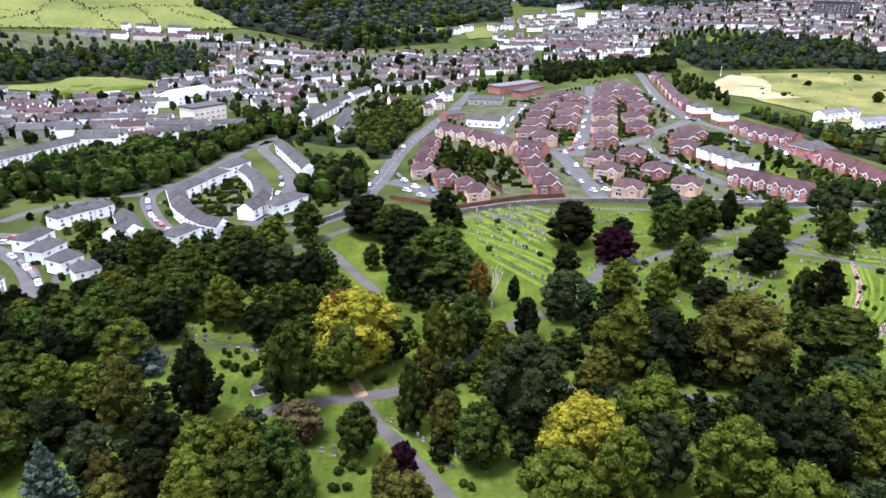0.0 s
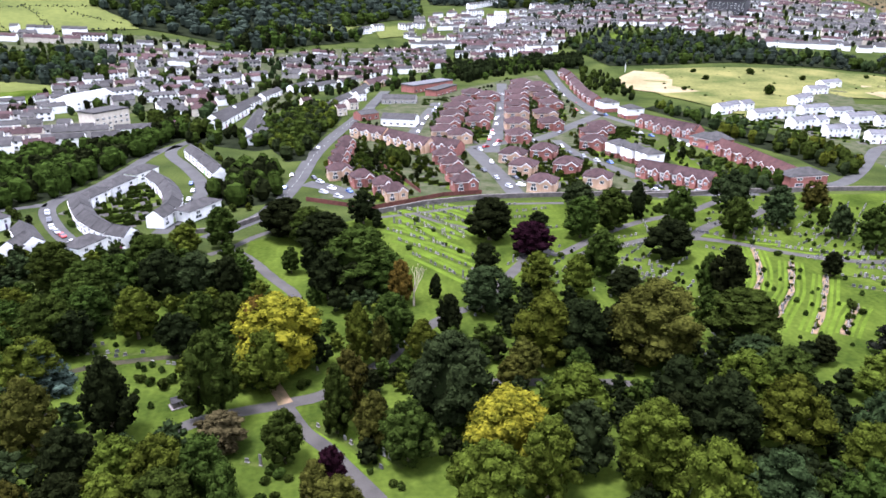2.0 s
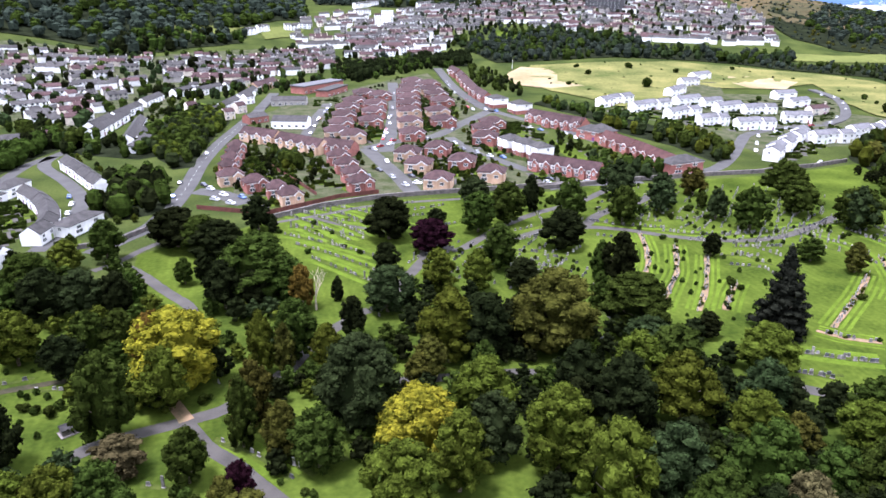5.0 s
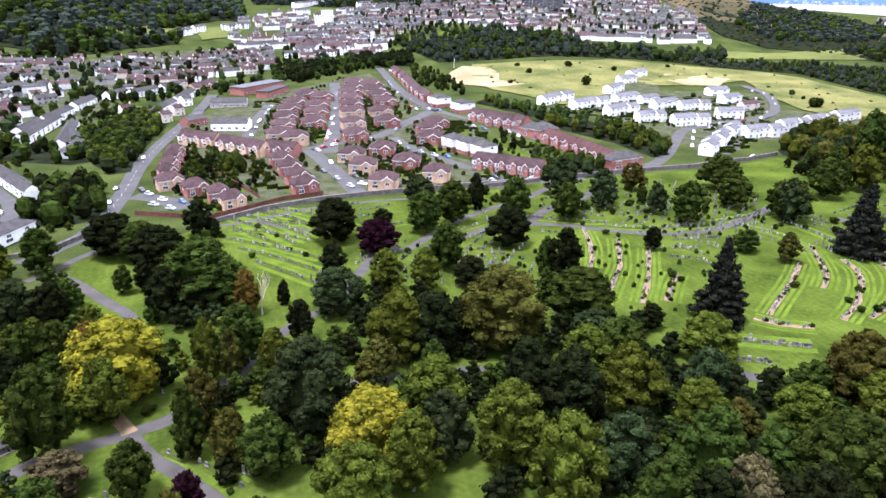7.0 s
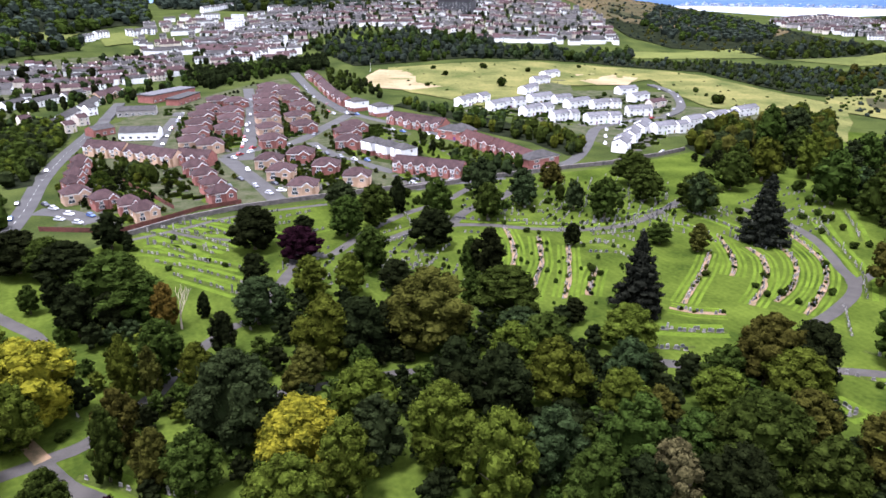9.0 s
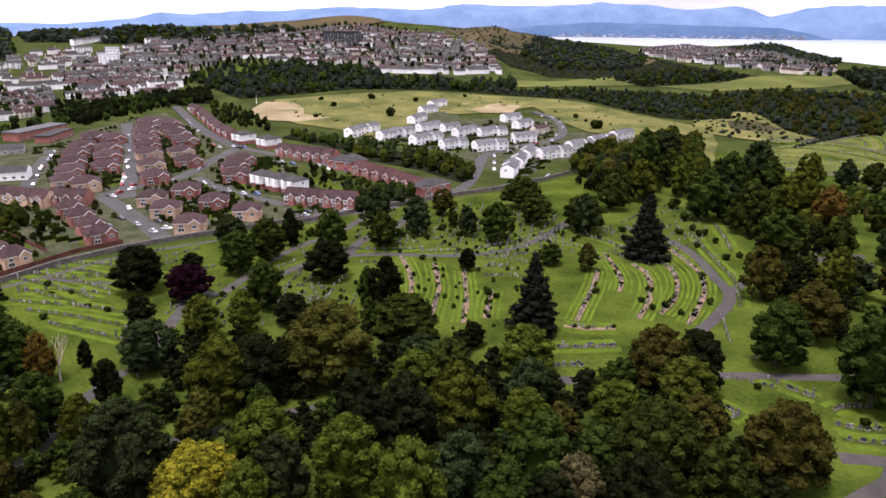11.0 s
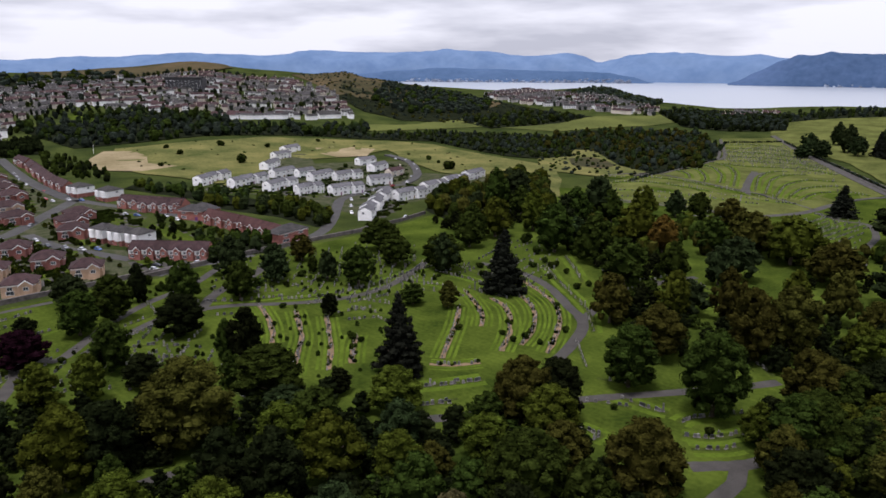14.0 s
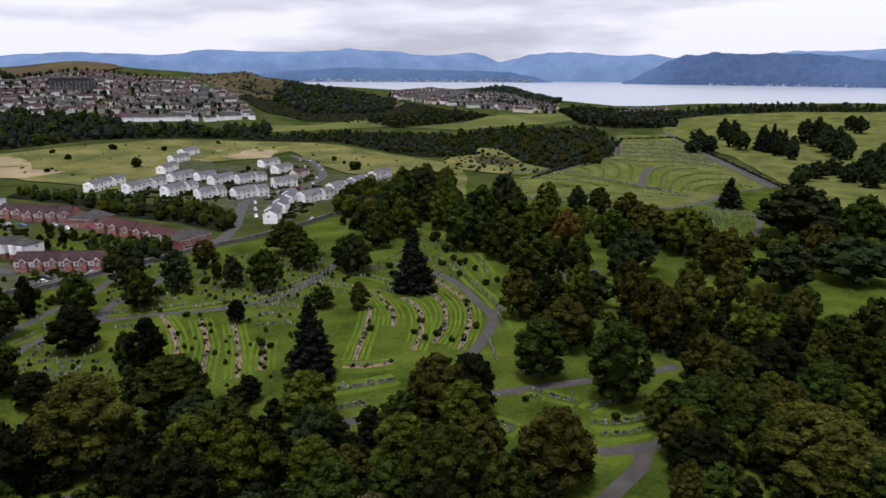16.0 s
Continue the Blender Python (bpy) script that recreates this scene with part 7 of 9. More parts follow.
far_wood("trees and bushes behind the school", [(-70.8, 616.6), (-33.7, 615.8), (3.9, 622.4), (33.1, 629.1), (91.7, 701.5), (85.5, 653.9), (30.9, 588.3), (-14.1, 567.7), (-57.5, 570.2)], 10, ("green", "grey", "dark"), 4, 8, 43, leaves=120, lumps=4)
far_wood("trees and bushes behind the red terrace", [(217.0, 713.0), (231.8, 650.5), (225.2, 558.4), (209.3, 518.7), (193.8, 569.1), (192.8, 605.7)], 9, ("green", "dark", "green"), 4, 7, 47, leaves=120, lumps=4)
far_wood("trees and bushes behind the estate", [(86.3, 731.0), (156.5, 747.4), (223.8, 752.4), (209.7, 698.7), (160.7, 686.8), (116.2, 651.3), (78.8, 640.7)], 9, ("green", "dark", "green"), 5, 8, 44, leaves=120, lumps=4)
patch("forest_floor", "dark sheet of painted shade below the trees", [(-133.2, 454.4), (-119.6, 497.3), (-107.0, 475.0), (-85.4, 420.2), (-90.1, 395.3), (-98.4, 418.8)], SHADEFLOOR, 0.09, 2, "ground")
far_wood("dense mixed trees and bushes", [(-133.2, 454.4), (-119.6, 497.3), (-107.0, 475.0), (-85.4, 420.2), (-90.1, 395.3), (-98.4, 418.8)], 8.0, ("dark", "green", "green"), 6, 9, 24, leaves=260, lumps=7)
far_wood("dense mixed trees and bushes", [(4.5, 371.3), (28.4, 372.5), (28.7, 336.4), (12.1, 329.9)], 8.5, ("green", "grey", "olive", "green"), 6, 9, 25, leaves=240, lumps=6)
patch("forest_floor", "dark sheet of painted shade below the trees", [(202.0, 489.1), (214.7, 440.4), (218.2, 392.7), (232.3, 373.3), (246.6, 394.1), (238.9, 433.0), (214.8, 501.6)], SHADEFLOOR, 0.09, 2, "ground")
far_wood("dense mixed trees and bushes", [(202.0, 489.1), (214.7, 440.4), (218.2, 392.7), (232.3, 373.3), (246.6, 394.1), (238.9, 433.0), (214.8, 501.6)], 8.5, ("green", "grey", "olive", "green"), 5, 8, 26, leaves=240, lumps=6)
patch("forest_floor", "dark sheet of painted shade below the trees", [(96.9, 722.9), (178.8, 716.5), (222.6, 697.1), (233.2, 752.0), (182.2, 756.1), (121.5, 671.1), (95.9, 636.5)], SHADEFLOOR, 0.09, 2, "ground")
far_wood("dense mixed trees and bushes", [(96.9, 722.9), (178.8, 716.5), (222.6, 697.1), (233.2, 752.0), (182.2, 756.1), (121.5, 671.1), (95.9, 636.5)], 8.5, ("dark",), 8, 11, 27, leaves=240, lumps=6)
patch("forest_floor", "dark sheet of painted shade below the trees", [(210.8, 420.8), (230.8, 382.2), (246.9, 375.4), (260.7, 342.2), (236.6, 304.4), (224.1, 302.0), (223.9, 339.5), (211.3, 390.2)], SHADEFLOOR, 0.09, 2, "ground")
far_wood("dense mixed trees and bushes", [(210.8, 420.8), (230.8, 382.2), (246.9, 375.4), (260.7, 342.2), (236.6, 304.4), (224.1, 302.0), (223.9, 339.5), (211.3, 390.2)], 8.5, ("green", "grey", "olive", "green"), 6, 9, 28, leaves=240, lumps=6)
patch("forest_floor", "dark sheet of painted shade below the trees", [(172.6, 336.8), (174.9, 315.7), (189.8, 296.3), (175.6, 278.4), (153.5, 281.7), (150.8, 299.7)], SHADEFLOOR, 0.09, 2, "ground")
far_wood("dense mixed trees and bushes", [(172.6, 336.8), (174.9, 315.7), (189.8, 296.3), (175.6, 278.4), (153.5, 281.7), (150.8, 299.7)], 7.5, ("green", "grey", "olive", "green"), 5, 8, 29, leaves=240, lumps=6)
patch("forest_floor", "dark sheet of painted shade below the trees", [(297.9, 295.4), (346.3, 327.3), (383.1, 322.3), (445.7, 340.6), (424.6, 296.5), (342.6, 235.3), (319.1, 258.2), (281.9, 259.5)], SHADEFLOOR, 0.09, 2, "ground")
far_wood("dense mixed trees and bushes", [(297.9, 295.4), (346.3, 327.3), (383.1, 322.3), (445.7, 340.6), (424.6, 296.5), (342.6, 235.3), (319.1, 258.2), (281.9, 259.5)], 9.5, ("green", "olive", "grey", "green", "rust"), 8, 12, 30, leaves=280, lumps=7)
far_wood("dense mixed trees and bushes", [(305.3, 221.5), (374.0, 236.3), (374.3, 220.1), (338.3, 177.3), (370.3, 158.8), (371.1, 132.9), (361.8, 83.4), (369.7, 54.2), (393.5, 21.8), (352.8, 11.7), (333.5, 52.5), (326.2, 86.7), (317.5, 123.9), (276.3, 144.2), (278.4, 175.4)], 11, ("green", "olive", "green", "rust"), 6, 9, 31, leaves=280, lumps=7)
patch("forest_floor", "dark sheet of painted shade below the trees", [(458.1, 94.8), (502.3, 67.6), (468.4, 28.2), (476.5, -6.3), (378.3, -7.7), (359.2, 18.9), (381.4, 56.3)], SHADEFLOOR, 0.09, 2, "ground")
far_wood("dense mixed trees and bushes", [(458.1, 94.8), (502.3, 67.6), (468.4, 28.2), (476.5, -6.3), (378.3, -7.7), (359.2, 18.9), (381.4, 56.3)], 11, ("green", "dark", "green", "rust"), 7, 10, 32, leaves=280, lumps=7)
grove([(254.6, 50.4), (266.1, 34.4), (235.8, 24.6), (237.0, 8.4), (250.1, -9.5), (187.4, -10.4), (182.5, 14.1), (195.6, 26.7), (213.1, 40.7)], 9, ("green", "olive", "rust", "green", "dark"), 10, 14, 33)
grove([(-148.1, 171.9), (-118.1, 172.2), (-100.2, 172.6), (-86.6, 183.7), (-75.9, 180.6), (-74.2, 160.1), (-93.8, 154.1), (-98.5, 138.5), (-123.3, 138.0)], 7.5, ("green", "dark", "olive"), 9, 13, 34)
grove([(-120.2, 133.6), (-96.0, 134.1), (-79.1, 129.8), (-77.8, 114.1), (-78.7, 104.4), (-98.6, 104.1)], 7, ("green", "dark", "rust"), 9, 13, 35)
far_wood("dark hedgerow across the hillside field", [(-439.5, 718.3), (-425.0, 741.6), (-417.2, 760.0), (-416.0, 790.1), (-420.1, 824.7), (-413.1, 825.5), (-409.0, 790.3), (-410.4, 758.8), (-418.8, 738.4), (-433.5, 714.7)], 3.4, ("wood", "dark"), 1.0, 2.4, 60, leaves=12)
far_wood("dark hedgerow across the hillside field", [(-410.9, 761.3), (-395.2, 737.7), (-384.3, 723.8), (-389.9, 719.4), (-401.0, 733.7), (-416.7, 757.5)], 3.4, ("wood", "dark"), 1.0, 2.4, 61, leaves=12)
far_wood("dark hedgerow across the hillside field", [(-395.7, 812.5), (-363.8, 786.1), (-339.1, 760.5), (-325.6, 747.3), (-330.4, 742.3), (-344.1, 755.5), (-368.6, 780.9), (-400.1, 807.1)], 3.4, ("wood", "dark"), 1.0, 2.4, 62, leaves=12)
far_wood("dark hedgerow across the hillside field", [(-337.1, 823.7), (-311.2, 796.8), (-289.3, 764.1), (-295.1, 760.3), (-316.6, 792.4), (-342.1, 818.9)], 3.4, ("wood", "dark"), 1.0, 2.4, 63, leaves=12)
far_wood("dark hedgerow across the hillside field", [(-453.4, 749.7), (-415.8, 762.3), (-413.6, 755.7), (-451.2, 743.1)], 3.4, ("wood", "dark"), 1.0, 2.4, 64, leaves=12)
far_wood("dark hedgerow across the hillside field", [(-382.6, 785.3), (-337.8, 822.9), (-281.8, 840.8), (-279.6, 834.2), (-334.4, 816.7), (-378.0, 779.9)], 3.4, ("wood", "dark"), 1.0, 2.4, 65, leaves=12)
far_wood("dark hedgerow across the hillside field", [(-297.4, 820.3), (-262.8, 805.0), (-230.8, 796.5), (-232.6, 789.7), (-265.2, 798.4), (-300.2, 813.9)], 3.4, ("wood", "dark"), 1.0, 2.4, 66, leaves=12)
far_wood("dark hedgerow across the hillside field", [(-420.2, 706.7), (-366.1, 725.2), (-310.7, 750.6), (-227.7, 777.2), (-225.5, 770.6), (-308.3, 744.0), (-363.5, 718.8), (-418.0, 700.1)], 3.4, ("wood", "dark"), 1.0, 2.4, 67, leaves=12)
far_wood("dark hedge beside the graves", [(642.0, 263.8), (538.9, 262.5), (474.3, 258.5), (474.1, 260.9), (538.9, 264.9), (642.0, 266.2)], 1.8, ("wood", "dark"), 2, 3, 80, leaves=40)
far_wood("dark hedge beside the graves", [(710.1, 291.9), (778.3, 313.5), (812.5, 266.5), (810.5, 265.1), (777.7, 311.1), (710.9, 289.7)], 1.8, ("wood", "dark"), 2, 3, 81, leaves=40)
far_wood("dark hedge beside the graves", [(813.1, 261.9), (673.4, 171.5), (539.7, 93.6), (538.5, 95.6), (672.2, 173.5), (811.7, 263.9)], 1.8, ("wood", "dark"), 2, 3, 82, leaves=40)

# ---- single trees of the cemetery ----
# many near=False trees take the grey leaf, which puts haze into their colour
tree("broad", "dark", -26.1, 242.2, 14.1, 18.3)
tree("broad", "dark", -12.2, 226.6, 13.5, 17.2)
tree("broad", "dark", 0.6, 253.6, 13.1, 10.6)
tree("column", "dark", 5.8, 249.3, 6.9, 4.6)
tree("broad", "green", -18.5, 234.8, 12.9, 13.8)
tree("broad", "dark", 44.2, 232.2, 15.5, 16.7)
tree("broad", "purple", 55.5, 216.8, 11.4, 14.0)
tree("broad", "dark", 64.6, 244.4, 5.9, 8.2)
tree("broad", "grey", 85.2, 262.9, 11.8, 13.7, near=False)
tree("broad", "green", 76.6, 231.2, 15.4, 13.0)
tree("broad", "green", 89.8, 237.2, 16.3, 13.5)
tree("column", "dark", 104.3, 250.1, 14.8, 7.6, near=False)
tree("broad", "green", 72.0, 196.0, 15.4, 11.4)
tree("broad", "green", 114.9, 236.6, 15.6, 12.7, near=False)
tree("broad", "dark", 99.3, 208.3, 13.9, 15.2)
tree("tall", "grey", 145.8, 257.6, 16.5, 15.6, near=False)
tree("broad", "green", 134.9, 229.9, 12.1, 12.8, near=False)
tree("broad", "grey", 157.1, 241.8, 14.3, 11.9, near=False)
tree("column", "green", 98.9, 180.6, 12.8, 7.0)
tree("column", "dark", 103.3, 175.7, 16.5, 11.2)
tree("tall", "olive", 49.5, 184.6, 13.5, 11.6)
tree("tall", "olive", 60.3, 181.3, 13.5, 10.2)
tree("column", "green", 89.9, 163.3, 10.5, 6.1)
tree("broad", "dark", 74.2, 180.6, 9.4, 11.4)
tree("broad", "dark", 37.7, 203.2, 9.6, 8.5)
tree("broad", "grey", 32.5, 174.7, 13.6, 14.0)
tree("broad", "green", -21.9, 207.7, 8.7, 6.1)
tree("broad", "dark", -16.2, 207.5, 10.2, 6.4)
tree("column", "dark", 20.4, 185.3, 7.5, 3.9)
tree("broad", "orange", 10.3, 182.1, 13.5, 7.0)
tree("broad", "green", -0.5, 193.9, 19.5, 21.7)
tree("broad", "dark", -10.2, 187.4, 14.6, 11.4)
tree("broad", "green", 6.1, 189.7, 13.9, 13.1)
tree("tall", "dark", -2.9, 185.7, 11.6, 9.7)
tree("broad", "dark", 21.2, 162.2, 11.5, 6.7)
tree("broad", "yellow", -19.8, 147.9, 19.5, 20.4)
tree("broad", "olive", -21.5, 139.5, 15.2, 11.0)
tree("broad", "orange", -23.9, 149.6, 18.8, 9.5)
tree("broad", "dark", -37.2, 188.9, 13.7, 8.3)
tree("broad", "green", -47.0, 234.1, 14.2, 12.0)
tree("broad", "olive", -57.2, 226.8, 10.6, 9.8)
tree("broad", "green", -62.0, 205.5, 14.6, 14.6)
tree("broad", "green", -66.9, 192.4, 13.8, 12.2)
tree("broad", "green", -73.1, 186.3, 14.6, 15.5)
tree("broad", "green", -87.3, 200.3, 15.1, 14.8)
tree("broad", "olive", -56.5, 167.8, 14.5, 11.2)
tree("broad", "green", -74.9, 161.9, 15.8, 14.0)
tree("broad", "dark", -55.3, 192.4, 14.8, 13.7)
tree("broad", "grey", -47.0, 192.5, 13.7, 11.9)
tree("broad", "green", -33.5, 167.3, 12.2, 8.4)
tree("broad", "green", -41.0, 167.7, 12.4, 8.5)
tree("broad", "dark", -43.8, 157.8, 11.4, 9.3)
tree("broad", "green", -85.5, 163.3, 13.6, 12.8)
tree("broad", "green", -91.8, 158.4, 13.8, 12.8)
tree("broad", "green", -95.7, 147.4, 14.5, 13.9)
tree("broad", "dark", -98.8, 142.2, 14.1, 12.2)
tree("broad", "green", -85.1, 153.0, 12.2, 12.3)
tree("broad", "olive", -72.2, 144.9, 13.3, 13.0)
tree("broad", "dark", -89.7, 145.9, 11.2, 10.6)
tree("broad", "green", -34.9, 195.0, 10.6, 6.8)
tree("broad", "green", -69.6, 173.6, 12.7, 11.4)
tree("broad", "dark", -68.6, 160.4, 12.1, 9.2)
tree("broad", "green", -31.5, 129.2, 21.0, 11.9)
tree("broad", "grey", -23.2, 140.8, 10.2, 8.1)
tree("tall", "dark", -50.2, 126.2, 18.0, 10.6)
tree("tall", "rust", -62.9, 121.0, 17.1, 11.7)
tree("tall", "olive", -78.8, 124.5, 15.3, 11.8)
tree("broad", "olive", -72.9, 126.7, 12.0, 11.2)
tree("broad", "green", -86.7, 124.3, 13.0, 12.4)
tree("broad", "green", -93.3, 136.0, 11.9, 10.3)
tree("column", "green", -6.2, 122.3, 15.9, 6.8)
tree("tall", "rust", -4.0, 129.0, 15.0, 9.8)
tree("broad", "green", 6.6, 154.4, 16.0, 10.3)
tree("tall", "olive", -1.6, 149.0, 16.7, 7.0)
tree("tall", "olive", 13.1, 149.1, 11.3, 8.2)
tree("tall", "rust", 3.5, 149.0, 12.7, 6.0)
tree("broad", "grey", 16.5, 123.0, 21.2, 17.2)
tree("broad", "green", 7.4, 112.1, 13.1, 10.9)
tree("broad", "rust", 35.1, 138.3, 10.7, 7.9)
tree("tall", "olive", 41.8, 145.6, 18.4, 15.1)
tree("broad", "dark", 49.4, 144.5, 16.8, 14.4)
tree("broad", "rust", 66.7, 142.1, 22.1, 20.4)
tree("tall", "dark", 59.4, 147.2, 13.8, 12.8)
tree("broad", "green", 92.8, 147.7, 16.0, 17.2)
tree("broad", "grey", 90.9, 139.1, 8.2, 12.4)
tree("broad", "olive", 39.9, 114.9, 17.1, 12.9)
tree("tall", "green", 45.3, 129.9, 12.4, 7.3)
tree("broad", "grey", 39.0, 106.1, 15.1, 10.7)
tree("broad", "yellow", 26.0, 108.8, 15.7, 17.2)
tree("broad", "olive", 30.6, 99.2, 16.7, 10.7)
tree("broad", "olive", 19.3, 95.1, 15.4, 13.5)
tree("broad", "olive", 49.6, 99.5, 18.1, 13.6)
tree("tall", "dark", 62.8, 119.8, 15.2, 12.4)
tree("tall", "dark", 67.8, 109.2, 17.1, 14.4)
tree("broad", "olive", 77.7, 121.0, 14.6, 11.4)
tree("broad", "olive", 79.7, 107.1, 17.1, 13.2)
tree("broad", "grey", 66.0, 88.1, 15.3, 11.8)
tree("broad", "green", -15.7, 113.8, 11.7, 8.1)
tree("tall", "pale", -28.1, 119.3, 8.6, 10.6)
tree("broad", "purple", -6.6, 104.2, 10.0, 6.0)
tree("tall", "rust", -9.3, 100.3, 10.5, 6.5)
tree("broad", "rust", -5.8, 96.0, 9.9, 9.6)
tree("tall", "dark", -52.4, 109.5, 13.7, 10.5)
tree("tall", "olive", -42.9, 106.6, 13.2, 10.6)
tree("conifer", "blue", -63.8, 94.6, 17.1, 11.3)
tree("conifer", "blue", -70.8, 144.9, 12.6, 15.5)
tree("tall", "rust", -57.4, 99.6, 10.9, 7.0)
tree("broad", "rust", -53.7, 94.3, 10.2, 9.1)
tree("tall", "dark", -49.0, 98.1, 12.5, 10.8)
tree("broad", "olive", -35.0, 103.4, 15.1, 10.4)
tree("broad", "green", -27.8, 102.2, 15.0, 10.2)
tree("broad", "olive", -40.5, 95.6, 13.6, 11.9)
tree("broad", "green", -31.8, 94.5, 14.8, 11.4)
tree("column", "green", -23.1, 94.4, 15.1, 7.5)
tree("broad", "olive", -38.0, 90.6, 12.1, 12.2)
tree("broad", "green", -79.9, 112.0, 10.5, 10.7)
tree("broad", "dark", -74.6, 116.2, 10.6, 12.0)
tree("tall", "grey", -62.3, 106.1, 12.3, 11.1)
tree("broad", "rust", 32.1, 136.0, 8.1, 6.5)
tree("tall", "rust", 1.0, 117.1, 12.6, 8.0)
tree("conifer", "needle", 127.6, 136.5, 24.1, 16.2)
tree("broad", "green", 172.2, 176.9, 7.9, 9.5)
tree("tall", "rust", 178.2, 164.9, 10.4, 8.1)
tree("broad", "dark", 143.5, 188.8, 8.3, 6.4)
tree("conifer", "needle", 206.4, 162.4, 25.2, 18.7)
tree("broad", "green", 212.7, 200.2, 15.5, 18.3, near=False)
tree("broad", "green", 215.4, 243.2, 15.1, 19.1, near=False)
tree("broad", "green", 203.5, 220.2, 13.6, 15.3, near=False)
tree("broad", "green", 173.0, 208.5, 16.2, 14.8, near=False)
tree("broad", "grey", 168.7, 222.4, 12.3, 8.3, near=False)
tree("broad", "green", 170.6, 234.8, 7.7, 4.8, near=False)
tree("broad", "grey", 153.3, 235.4, 13.0, 11.1, near=False)
tree("broad", "rust", 179.3, 253.7, 12.1, 11.4, near=False)
tree("broad", "green", 131.2, 225.9, 14.9, 11.3, near=False)
tree("broad", "olive", 110.2, 120.2, 12.9, 13.9)
tree("broad", "grey", 97.8, 105.5, 13.6, 10.6)
tree("broad", "green", 90.9, 126.4, 11.7, 13.2)
tree("broad", "dark", 108.3, 139.4, 7.1, 7.0)
tree("broad", "green", 118.5, 97.2, 10.9, 10.2)
tree("broad", "rust", 126.9, 93.4, 18.5, 14.7)
tree("broad", "dark", 135.3, 88.9, 16.9, 13.6)
tree("broad", "olive", 125.3, 83.9, 14.5, 14.2)
tree("broad", "olive", 108.9, 89.5, 11.7, 11.9)
tree("tall", "rust", 94.4, 91.3, 10.3, 8.9)
tree("broad", "olive", 90.3, 97.5, 12.1, 11.2)
tree("broad", "green", 77.4, 79.2, 19.9, 13.1)
tree("broad", "green", 99.1, 71.9, 18.3, 17.1)
tree("broad", "olive", 53.4, 85.3, 20.2, 12.6)
tree("tall", "pale", 78.8, 70.9, 15.5, 10.1)
tree("broad", "green", 94.0, 80.2, 10.7, 10.0)
tree("broad", "green", 66.3, 75.7, 15.5, 10.8)
tree("broad", "dark", 87.3, 64.6, 15.2, 12.9)
tree("broad", "green", 104.6, 60.4, 14.1, 11.8)
tree("broad", "dark", 72.3, 71.6, 14.1, 9.4)
tree("broad", "rust", 117.8, 75.5, 11.8, 11.6)
tree("broad", "green", 403.6, 174.3, 12.0, 12.7, near=False)
tree("conifer", "needle", 451.8, 109.7, 18.9, 18.7, near=False)
tree("broad", "green", 155.8, 39.1, 16.8, 16.4)
tree("broad", "rust", 152.2, 13.1, 17.0, 23.6)
tree("broad", "rust", 119.7, 57.7, 18.1, 15.9)
tree("broad", "dark", 138.8, 35.2, 12.1, 12.1)
tree("broad", "green", 129.8, 29.1, 9.4, 9.0)
tree("tall", "rust", 127.1, 32.9, 9.6, 7.7)
tree("broad", "green", 150.9, 1.9, 12.3, 17.0)
tree("tall", "green", 328.0, 265.2, 25.4, 16.4, near=False)
tree("broad", "grey", 342.6, 260.8, 23.4, 18.7, near=False)
tree("tall", "green", 261.2, 226.0, 17.9, 15.3, near=False)
tree("tall", "olive", 274.0, 221.9, 20.8, 18.1, near=False)
tree("tall", "green", 249.2, 217.3, 16.5, 14.7, near=False)
tree("tall", "grey", 209.7, 197.4, 16.6, 12.7, near=False)
tree("broad", "green", 269.9, 183.0, 22.9, 20.0, near=False)
tree("tall", "olive", 298.1, 216.2, 21.5, 15.8, near=False)
tree("tall", "green", 325.8, 208.3, 20.7, 18.8, near=False)
tree("broad", "grey", 347.4, 207.6, 24.2, 19.5, near=False)
tree("broad", "green", 265.3, 158.4, 21.8, 17.5, near=False)
tree("broad", "green", 245.1, 133.1, 19.6, 20.2, near=False)
tree("broad", "olive", 304.7, 161.3, 21.0, 19.2, near=False)
tree("tall", "orange", 302.8, 146.0, 18.0, 16.0, near=False)
tree("tall", "green", 266.9, 122.5, 15.7, 12.6, near=False)
tree("broad", "rust", 205.2, 115.3, 17.8, 15.1, near=False)
tree("tall", "olive", 226.4, 102.5, 16.6, 12.9, near=False)
tree("tall", "rust", 234.2, 87.3, 19.2, 12.4, near=False)
tree("broad", "rust", 206.3, 68.9, 22.6, 14.7)
tree("broad", "rust", 217.0, 61.4, 22.4, 15.2)
tree("tall", "olive", 260.4, 73.6, 15.6, 11.7, near=False)
tree("broad", "rust", 256.2, 58.8, 19.7, 12.9, near=False)
tree("broad", "green", 164.7, 85.8, 18.1, 14.6)
tree("broad", "rust", 187.8, 89.6, 17.1, 14.5)
tree("broad", "green", 164.2, 62.2, 22.4, 16.6)
tree("tall", "grey", 382.7, 178.2, 15.5, 13.4, near=False)
tree("tall", "green", 386.9, 166.0, 15.3, 13.8, near=False)
tree("tall", "rust", 385.7, 147.7, 14.8, 18.8, near=False)
tree("tall", "green", 317.1, 128.2, 17.6, 16.6, near=False)
tree("broad", "rust", 329.9, 116.0, 20.2, 23.5, near=False)
tree("broad", "olive", 323.9, 96.1, 21.7, 24.1, near=False)
tree("broad", "grey", 285.6, 104.5, 17.8, 18.5, near=False)
tree("broad", "rust", 302.4, 73.0, 17.4, 18.5, near=False)
tree("broad", "rust", 182.8, 45.4, 17.1, 14.1)
tree("broad", "green", 157.4, 37.3, 17.6, 15.1)
tree("broad", "rust", 190.5, 40.7, 11.8, 12.6)
